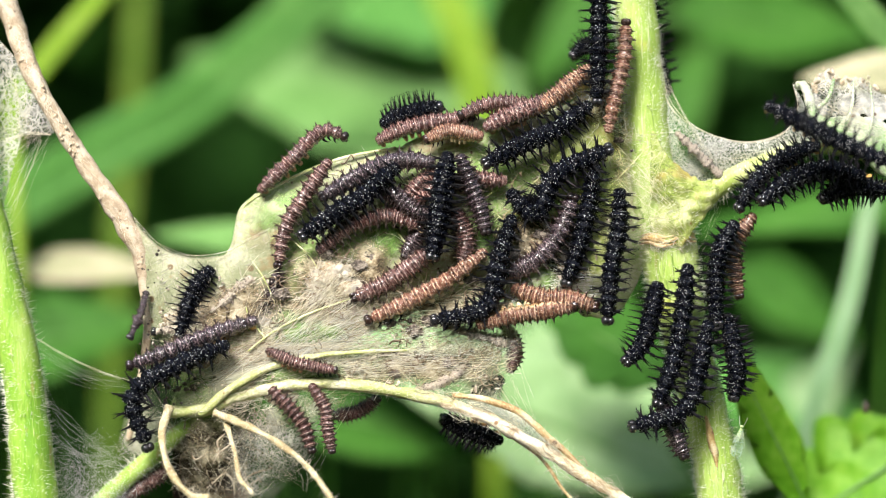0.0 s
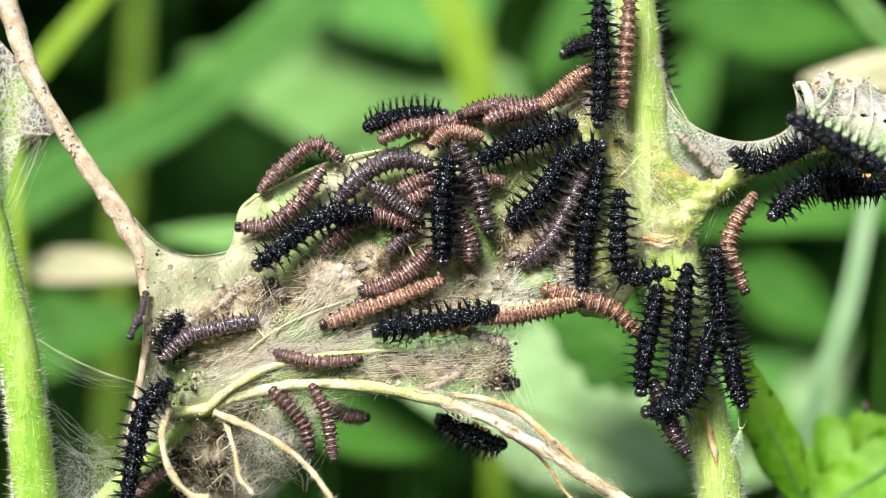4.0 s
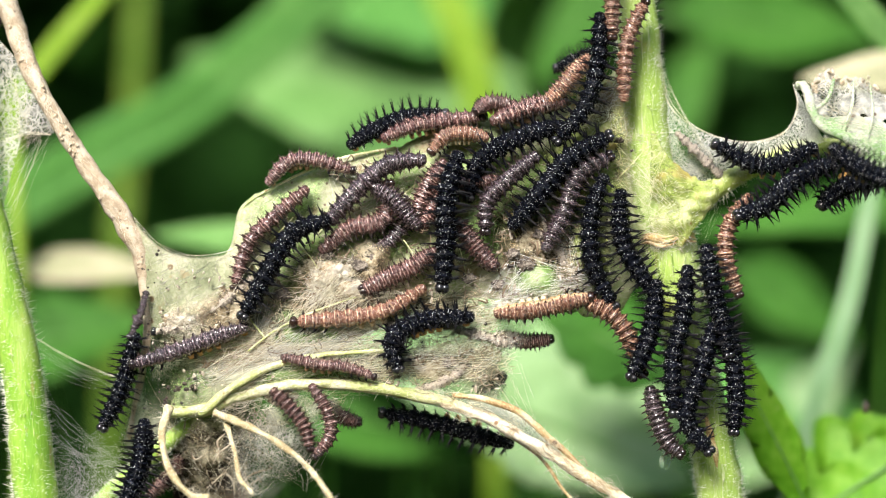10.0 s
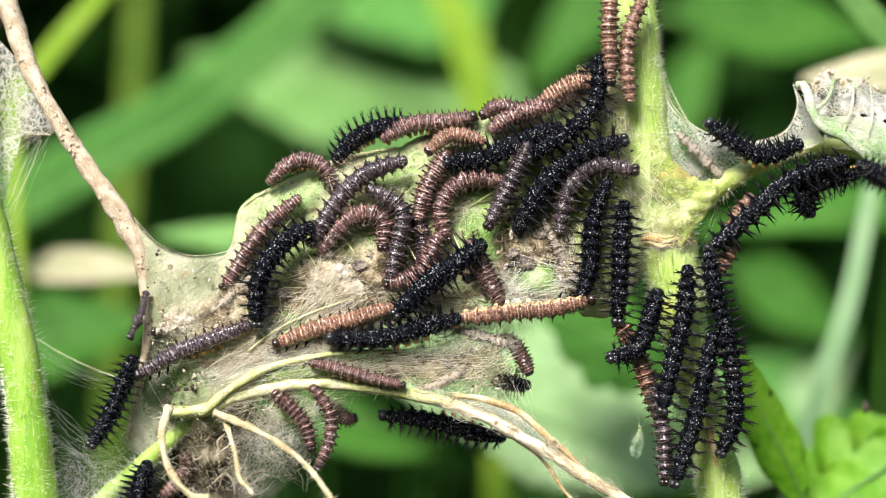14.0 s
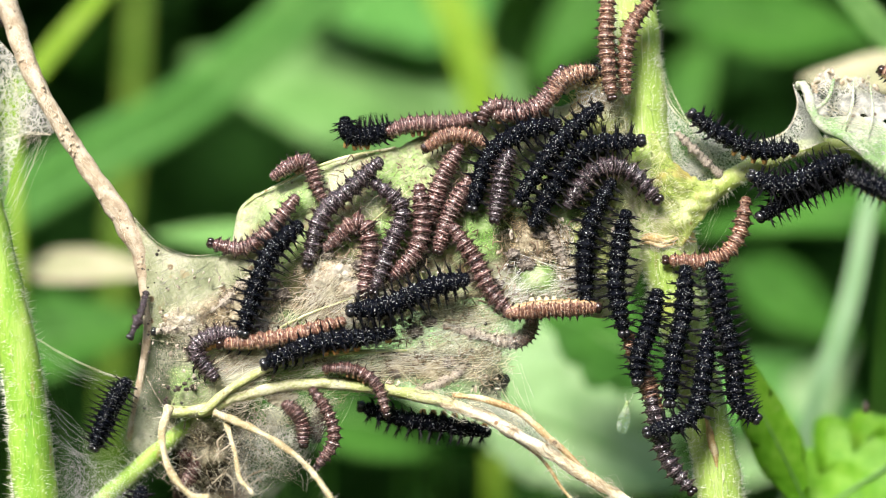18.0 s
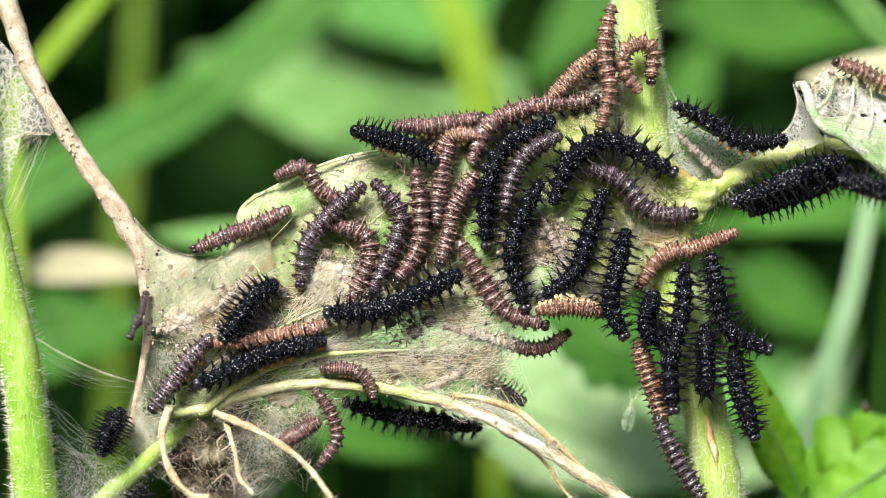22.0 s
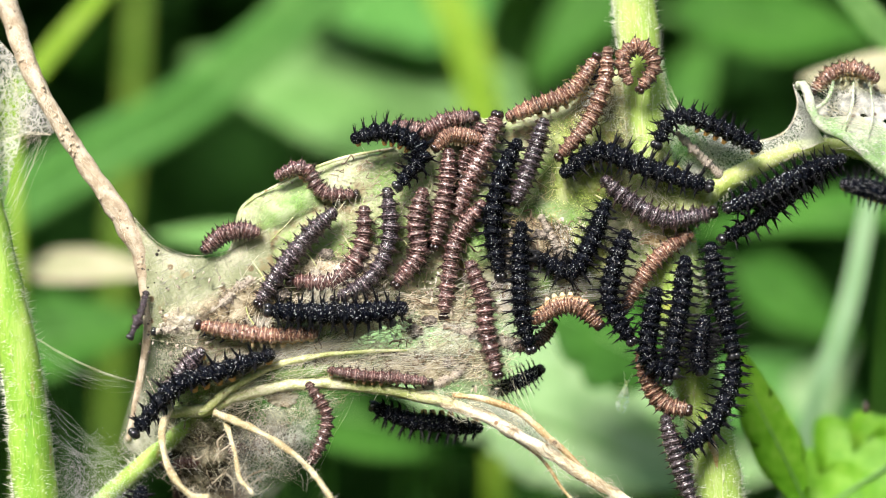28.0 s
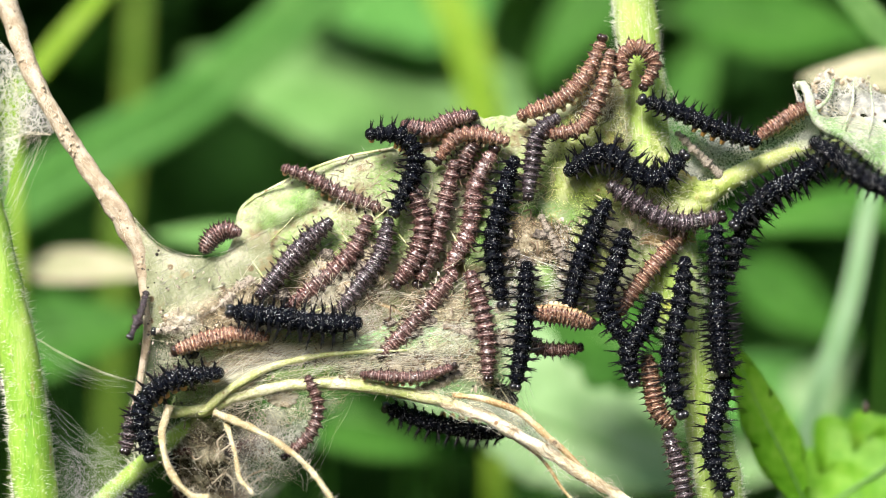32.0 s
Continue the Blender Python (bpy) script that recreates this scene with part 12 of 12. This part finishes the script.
    crawl(LARVAE[50], "u", 1.45, [
        (0, -3.6, (-20.2, -11.9), (-17.5, -13.1), (-15.0, -13.7), (-12.5, -14.1)),
        (1.5, -3.6, (-20.0, -11.9), (-17.0, -13.1), (-14.7, -13.7), (-11.0, -14.3)),
        (3, -3.6, (-19.8, -11.8), (-16.7, -13.1), (-14.1, -13.4), (-10.6, -12.9)),
        (6, -3.6, (-18.7, -12.9), (-14.7, -12.9), (-11.4, -13.1), (-7.8, -12.6)),
        (7.5, -3.6, (-18.9, -12.9), (-15.4, -13.1), (-12.1, -13.1), (-8.9, -14.1)),
        (9, -3.6, (-18.9, -12.6), (-15.4, -13.1), (-12.1, -13.4), (-9.1, -15.0)),
        (10, -3.6, (-18.5, -12.6), (-14.7, -13.4), (-11.4, -13.7), (-8.0, -14.9)),
        (11, -3.6, (-17.9, -12.9), (-14.7, -13.4), (-11.4, -13.7), (-8.3, -16.2)),
        (12, -3.6, (-16.9, -12.9), (-13.7, -13.6), (-10.8, -14.4), (-7.4, -16.4)),
        (13, -3.6, (-16.0, -13.2), (-12.7, -13.9), (-9.5, -15.0), (-5.8, -16.2)),
        (14.5, -3.6, (-15.0, -13.3), (-11.4, -14.1), (-8.1, -15.0), (-4.3, -15.8)),
        (17, -3.6, (-14.1, -13.9), (-10.8, -13.9), (-8.0, -15.2), (-6.0, -18.5)),
        (18, -3.6, (-13.7, -13.9), (-10.1, -14.1), (-7.6, -16.0), (-6.5, -19.3)),
        (19, -3.6, (-13.9, -13.9), (-10.1, -14.3), (-7.6, -16.5), (-6.2, -19.3)),
        (21, -3.6, (-13.9, -13.9), (-10.8, -13.9), (-8.3, -15.8), (-7.5, -19.5)),
        (22, -3.6, (-13.9, -13.9), (-10.4, -14.1), (-8.5, -15.7), (-8.1, -17.3)),
        (23, -3.6, (-13.9, -13.9), (-10.8, -13.9), (-8.7, -15.8), (-8.8, -18.7)),
        (24, -3.6, (-13.7, -13.7), (-10.1, -14.1), (-8.1, -16.0), (-8.1, -20.3)),
        (25, -3.6, (-13.7, -13.7), (-10.1, -14.7), (-7.5, -16.5), (-4.7, -17.8)),
        (28, -3.6, (-13.1, -14.1), (-9.5, -14.7), (-5.5, -15.0), (-1.4, -15.5)),
        (29, -3.6, (-12.0, -14.1), (-8.1, -14.7), (-4.9, -14.9), (-0.8, -15.2)),
        (30, -3.6, (-10.8, -14.2), (-6.8, -14.8), (-3.5, -15.2), (0.7, -14.4)),
        (31, -3.6, (-9.5, -14.3), (-6.2, -14.9), (-3.5, -14.9), (-0.4, -14.4)),
        (32, -3.6, (-9.3, -14.6), (-5.5, -14.9), (-2.2, -14.8), (1.4, -13.6)),
    ])
    crawl(LARVAE[51], "d", 2.28, [
        (0, 1.5, (6.4, -22.6), (5.1, -22.2), (3.1, -21.5), (0.1, -20.2)),
        (3, 1.5, (6.8, -23.4), (5.1, -23.1), (3.1, -21.9), (1.1, -20.4)),
        (6, 1.5, (7.1, -22.7), (3.1, -21.4), (-0.9, -20.2), (-4.8, -19.5)),
        (7.5, 1.5, (7.8, -23.1), (4.4, -21.7), (1.1, -20.4), (-2.1, -19.7)),
        (9, 1.5, (7.8, -22.9), (3.1, -21.7), (-1.6, -20.5), (-6.2, -20.2)),
        (10, 1.5, (7.8, -23.1), (3.1, -21.7), (-1.6, -20.4), (-7.2, -19.4)),
        (11, 1.5, (7.2, -22.2), (1.7, -21.3), (-3.0, -20.4), (-8.2, -19.4)),
        (12, 1.5, (7.1, -22.4), (1.1, -21.1), (-3.6, -20.2), (-8.7, -19.3)),
        (13, 1.5, (7.0, -22.2), (1.1, -20.9), (-4.3, -20.2), (-9.9, -19.7)),
        (14.5, 1.5, (6.8, -22.4), (3.1, -21.6), (-1.6, -20.2), (-6.2, -19.6)),
        (17, 1.5, (6.0, -21.5), (1.1, -21.1), (-4.3, -20.2), (-8.7, -18.8)),
        (18, 1.5, (5.1, -21.7), (1.1, -20.9), (-4.3, -20.2), (-9.7, -18.7)),
        (19, 1.5, (4.4, -21.1), (-0.3, -20.9), (-4.3, -20.2), (-9.7, -18.6)),
        (20, 1.5, (4.4, -20.9), (-0.3, -20.4), (-4.3, -19.9), (-11.3, -19.0)),
        (21, 1.5, (4.1, -20.9), (-0.9, -20.2), (-6.3, -19.6), (-12.2, -19.3)),
        (22, 1.5, (4.1, -21.1), (-0.9, -20.4), (-6.3, -19.7), (-11.5, -18.2)),
        (23, 1.5, (4.1, -21.1), (-0.9, -20.2), (-6.3, -19.7), (-11.5, -19.7)),
        (24, 1.5, (4.1, -21.1), (-0.9, -20.2), (-7.0, -19.3), (-12.2, -20.4)),
        (25, 1.5, (3.8, -20.7), (-3.0, -19.9), (-9.0, -19.3), (-12.7, -22.9)),
        (25.5, 1.5, (4.1, -20.9), (-2.3, -19.9), (-8.3, -18.8), (-12.3, -21.1)),
        (28, 1.5, (4.1, -21.2), (-0.3, -20.7), (-4.3, -20.2), (-8.3, -18.6)),
        (30, 1.5, (3.6, -21.2), (0.4, -21.1), (-3.3, -20.4), (-7.1, -18.8)),
        (32, 1.5, (6.8, -21.9), (1.1, -21.1), (-2.6, -20.2), (-6.8, -18.8)),
    ])
    crawl(LARVAE[52], "f", 1.73, [
        (0, -0.4, (7.4, -9.3), (8.3, -10.9), (8.5, -12.6), (7.9, -14.2)),
        (3, -0.4, (6.4, -10.6), (6.7, -11.9), (6.1, -13.9), (4.4, -16.6)),
        (6, -0.4, (7.1, -10.6), (8.4, -11.9), (10.1, -13.2), (11.9, -14.0)),
        (7.5, -0.4, (6.7, -10.6), (8.1, -10.7), (9.4, -10.4), (11.4, -10.1)),
        (9, -0.4, (6.7, -10.2), (8.4, -10.9), (9.7, -10.2), (10.4, -8.7)),
        (10, -0.4, (6.7, -10.2), (8.1, -10.6), (10.1, -10.9), (12.7, -10.6)),
        (11, -0.4, (7.1, -10.6), (8.5, -10.9), (10.1, -10.2), (9.7, -8.1)),
        (12, -0.4, (7.1, -10.6), (8.4, -10.9), (9.7, -10.6), (11.2, -9.6)),
        (13, -0.4, (6.7, -10.6), (8.5, -11.0), (10.2, -11.0), (11.6, -10.4)),
        (14.5, -0.4, (7.4, -10.2), (8.5, -11.2), (9.1, -13.2), (9.4, -16.6)),
        (17, -0.4, (5.7, -10.6), (7.2, -10.8), (8.5, -10.9), (10.4, -10.9)),
        (18, -0.4, (7.1, -10.6), (8.7, -10.9), (10.1, -9.9), (10.7, -7.9)),
        (19, -0.4, (6.7, -10.6), (9.1, -10.9), (11.0, -10.1), (13.2, -8.3)),
        (20, -0.4, (7.1, -10.6), (8.4, -10.9), (9.7, -11.1), (11.6, -10.6)),
        (21, -0.4, (6.4, -10.6), (8.7, -11.6), (10.7, -11.8), (12.2, -10.4)),
        (22, -0.4, (6.4, -10.2), (9.1, -11.6), (12.0, -11.6), (14.7, -9.9)),
        (23, -0.4, (6.7, -10.6), (9.1, -11.4), (11.4, -10.9), (13.2, -8.7)),
        (25, -0.4, (5.7, -9.9), (9.1, -11.8), (12.4, -12.4), (16.0, -11.7)),
        (25.5, -0.4, (5.7, -9.9), (9.1, -11.9), (11.7, -12.2), (14.4, -9.9)),
        (27.5, -0.4, (6.7, -10.6), (9.1, -11.4), (11.0, -10.9), (14.4, -9.9)),
        (28, -0.4, (6.7, -10.6), (9.1, -11.4), (11.4, -10.7), (13.0, -8.9)),
        (29, -0.4, (6.7, -10.6), (9.1, -10.9), (11.0, -10.9), (14.0, -7.9)),
        (30, -0.4, (6.4, -10.2), (9.1, -10.9), (11.4, -10.9), (13.8, -11.6)),
        (31, -0.4, (7.7, -10.6), (9.4, -11.9), (10.7, -13.2), (9.4, -16.2)),
        (32, -0.4, (6.4, -9.9), (9.1, -10.9), (12.4, -11.9), (16.2, -11.6)),
    ])
    crawl(LARVAE[53], "f", 1.87, [
        (0, 0.8, (3.7, -17.3), (4.7, -16.7), (5.8, -16.0), (6.8, -15.5)),
        (7.5, 0.8, (5.8, -15.0), (7.1, -15.5), (8.4, -15.7), (10.3, -16.2)),
        (9, 0.8, (4.1, -16.7), (5.1, -16.0), (6.1, -15.3), (7.1, -14.8)),
        (10, 0.8, (4.1, -16.7), (5.1, -16.0), (6.1, -15.5), (7.1, -15.0)),
        (11, 0.8, (5.8, -16.0), (7.1, -15.0), (8.1, -14.0), (9.1, -13.3)),
        (12, 0.8, (6.1, -15.3), (7.4, -14.6), (8.1, -14.0), (9.8, -12.6)),
        (13, 0.8, (6.4, -16.0), (7.4, -15.0), (8.6, -14.0), (10.3, -13.0)),
        (14.5, 0.8, (5.8, -15.3), (7.1, -16.0), (8.4, -16.7), (9.8, -17.2)),
        (17, 0.8, (5.1, -16.7), (6.1, -16.0), (6.8, -15.7), (7.8, -15.2)),
        (19, 0.8, (4.4, -16.7), (5.4, -16.3), (6.4, -16.0), (7.4, -15.9)),
        (21, 0.8, (3.7, -14.6), (5.4, -16.0), (6.8, -17.0), (8.1, -18.0)),
        (23, 0.8, (4.4, -15.0), (6.8, -16.7), (8.8, -17.9), (11.0, -18.5)),
        (25, 0.8, (5.4, -16.7), (7.4, -18.5), (9.4, -19.7), (12.1, -20.1)),
        (25.5, 0.8, (5.8, -16.7), (7.8, -17.7), (9.8, -18.3), (12.3, -17.7)),
        (27.5, 0.8, (5.8, -16.7), (7.4, -17.3), (8.8, -16.0), (9.4, -13.3)),
        (28, 0.8, (5.6, -17.0), (7.4, -16.3), (9.4, -15.5), (11.6, -14.2)),
        (29, 0.8, (5.8, -16.7), (7.1, -17.0), (8.8, -17.7), (11.1, -19.7)),
        (30, 0.8, (3.7, -14.6), (5.4, -16.3), (7.1, -17.7), (8.8, -19.3)),
        (32, 0.8, (4.4, -15.3), (5.8, -16.3), (7.1, -17.0), (8.4, -18.0)),
    ])
    crawl(LARVAE[54], "f", 2.13, [
        (0, -0.8, (-19.2, -2.6), (-19.9, -4.9), (-20.9, -6.6), (-22.3, -7.6)),
        (1.5, -0.8, (-19.5, -2.6), (-20.3, -5.2), (-21.9, -6.6), (-23.5, -7.2)),
        (3, -0.8, (-19.2, -3.1), (-20.3, -5.2), (-21.9, -6.2), (-23.9, -6.6)),
        (6, -0.8, (-21.5, -4.3), (-23.5, -5.2), (-25.0, -6.6), (-26.2, -7.9)),
        (9, -0.8, (-22.7, -4.9), (-24.2, -6.0), (-25.5, -7.2), (-27.2, -8.4)),
        (11, -0.8, (-22.5, -5.9), (-23.9, -6.6), (-25.2, -7.2), (-26.8, -8.2)),
        (32, -0.8, (-22.5, -6.9), (-23.9, -7.4), (-25.2, -7.9), (-26.5, -8.6)),
    ])
    crawl(LARVAE[55], "f", 1.96, [
        (0, 3, (-32.7, -25.9), (-34.3, -27.3), (-36.0, -28.3), (-37.9, -29.6)),
        (6, 3, (-32.0, -25.2), (-33.3, -26.6), (-34.7, -27.9), (-36.4, -29.6)),
        (17, 3, (-31.3, -24.2), (-29.3, -25.2), (-30.6, -27.6), (-32.7, -29.6)),
        (23, 3, (-32.7, -24.9), (-30.0, -24.6), (-26.9, -23.6), (-23.9, -22.9)),
        (28, 3, (-32.0, -25.6), (-29.3, -25.2), (-25.9, -24.2), (-23.2, -23.6)),
        (32, 3, (-32.0, -24.2), (-30.0, -23.6), (-27.3, -23.6), (-24.6, -23.9)),
    ])
    crawl(LARVAE[56], "f", 2.32, [
        (0, 5.5, (24.6, 32.8), (24.9, 28.0), (25.6, 23.9), (27.0, 19.0)),
        (3, 5.5, (24.8, 32.1), (25.1, 27.3), (25.8, 23.2), (27.1, 18.3)),
        (6, 5.5, (24.7, 31.4), (24.8, 26.6), (25.3, 22.6), (26.0, 18.8)),
        (9, 5.5, (24.1, 31.4), (24.4, 26.6), (24.7, 22.6), (24.9, 19.2)),
        (13, 5.5, (23.6, 32.8), (23.7, 28.0), (24.0, 23.9), (24.3, 19.8)),
        (32, 5.5, (23.4, 34.1), (23.6, 29.4), (23.9, 25.3), (24.1, 21.2)),
    ])
    crawl(LARVAE[57], "f", 1.68, [
        (0, 2.5, (-62.2, 33.7), (-60.2, 32.7), (-58.2, 31.7), (-56.2, 30.7)),
        (8, 2.5, (-59.5, 29.7), (-57.8, 29.0), (-55.8, 28.5), (-54.1, 28.0)),
        (9, 2.5, (-58.2, 28.7), (-56.2, 28.2), (-54.1, 27.7), (-51.6, 27.1)),
        (18, 2.5, (-57.8, 28.7), (-55.8, 28.2), (-53.8, 27.7), (-51.3, 27.1)),
        (21, 2.5, (-58.9, 29.7), (-56.8, 29.2), (-54.5, 28.8), (-52.0, 28.4)),
        (23, 2.5, (-60.2, 31.0), (-58.2, 30.4), (-56.5, 29.7), (-54.8, 29.2)),
        (25.5, 2.5, (-58.9, 30.0), (-56.8, 29.4), (-54.7, 29.0), (-52.3, 28.6)),
        (28, 2.5, (-60.9, 31.0), (-58.9, 30.4), (-57.2, 30.0), (-55.5, 29.7)),
        (32, 2.5, (-62.2, 32.4), (-60.2, 31.7), (-58.2, 31.0), (-56.5, 30.4)),
    ])
    crawl(LARVAE[58], "f", 1.68, [
        (0, 2.5, (-63.6, -13.4), (-61.6, -13.5), (-59.5, -13.7), (-57.5, -14.1)),
        (25, 2.5, (-62.9, -13.7), (-60.9, -13.9), (-58.9, -14.2), (-56.5, -14.5)),
        (27.5, 2.5, (-59.5, -14.4), (-57.2, -14.6), (-54.8, -14.7), (-52.5, -14.9)),
        (30, 2.5, (-58.9, -15.1), (-56.8, -15.3), (-54.5, -15.6), (-52.2, -15.8)),
        (32, 2.5, (-57.8, -15.6), (-55.5, -15.8), (-53.1, -16.1), (-50.6, -16.4)),
    ])
    crawl(LARVAE[59], "f", 1.68, [
        (0, 2.5, (-63.6, -10.0), (-61.6, -10.0), (-59.5, -10.0), (-57.5, -10.0)),
        (13, 2.5, (-62.2, -10.0), (-60.2, -10.0), (-57.8, -10.0), (-55.5, -10.0)),
        (14.5, 2.5, (-58.2, -9.9), (-56.2, -9.9), (-53.8, -9.9), (-51.3, -10.0)),
        (17, 2.5, (-62.2, -9.4), (-60.2, -9.4), (-57.8, -9.4), (-55.8, -9.4)),
        (28, 2.5, (-62.2, 2.8), (-60.2, 2.9), (-57.8, 3.1), (-55.8, 3.3)),
        (30, 2.5, (-57.5, 4.0), (-55.5, 3.8), (-53.1, 3.6), (-50.9, 3.6)),
        (31, 2.5, (-57.5, 7.5), (-55.8, 7.1), (-53.8, 6.7), (-52.0, 6.0)),
        (32, 2.5, (-58.2, 6.1), (-56.5, 5.5), (-54.5, 4.4), (-52.4, 3.3)),
    ])
    walk(FLY, [
        (0, pose(0.0346, -0.0030, 0.5783, 0, 12, 0)),
        (3, pose(0.0351, -0.0030, 0.5783, 0, 12, 0)),
        (6, pose(0.0320, -0.0030, 0.5770, 0, 12, 0)),
        (9, pose(0.0294, -0.0030, 0.5764, 0, 12, 0)),
        (11, pose(0.0244, 0.0030, 0.5771, 0, 12, 0)),
        (14.5, pose(0.0232, 0.0030, 0.5781, 0, 12, 0)),
        (17, pose(0.0217, 0.0030, 0.5810, 0, 12, 0)),
        (19, pose(0.0221, 0.0030, 0.5804, 0, 12, 0)),
        (21, pose(0.0227, 0.0030, 0.5805, 0, 12, 0)),
        (23, pose(0.0221, 0.0030, 0.5815, 0, 12, 0)),
        (25, pose(0.0223, 0.0030, 0.5818, 0, 12, 0)),
        (28, pose(0.0217, 0.0030, 0.5831, 0, 12, 0)),
        (30, pose(0.0219, 0.0030, 0.5852, 0, 12, 0)),
        (32, pose(0.0227, 0.0030, 0.5866, 0, 12, 0)),
    ])


motions()
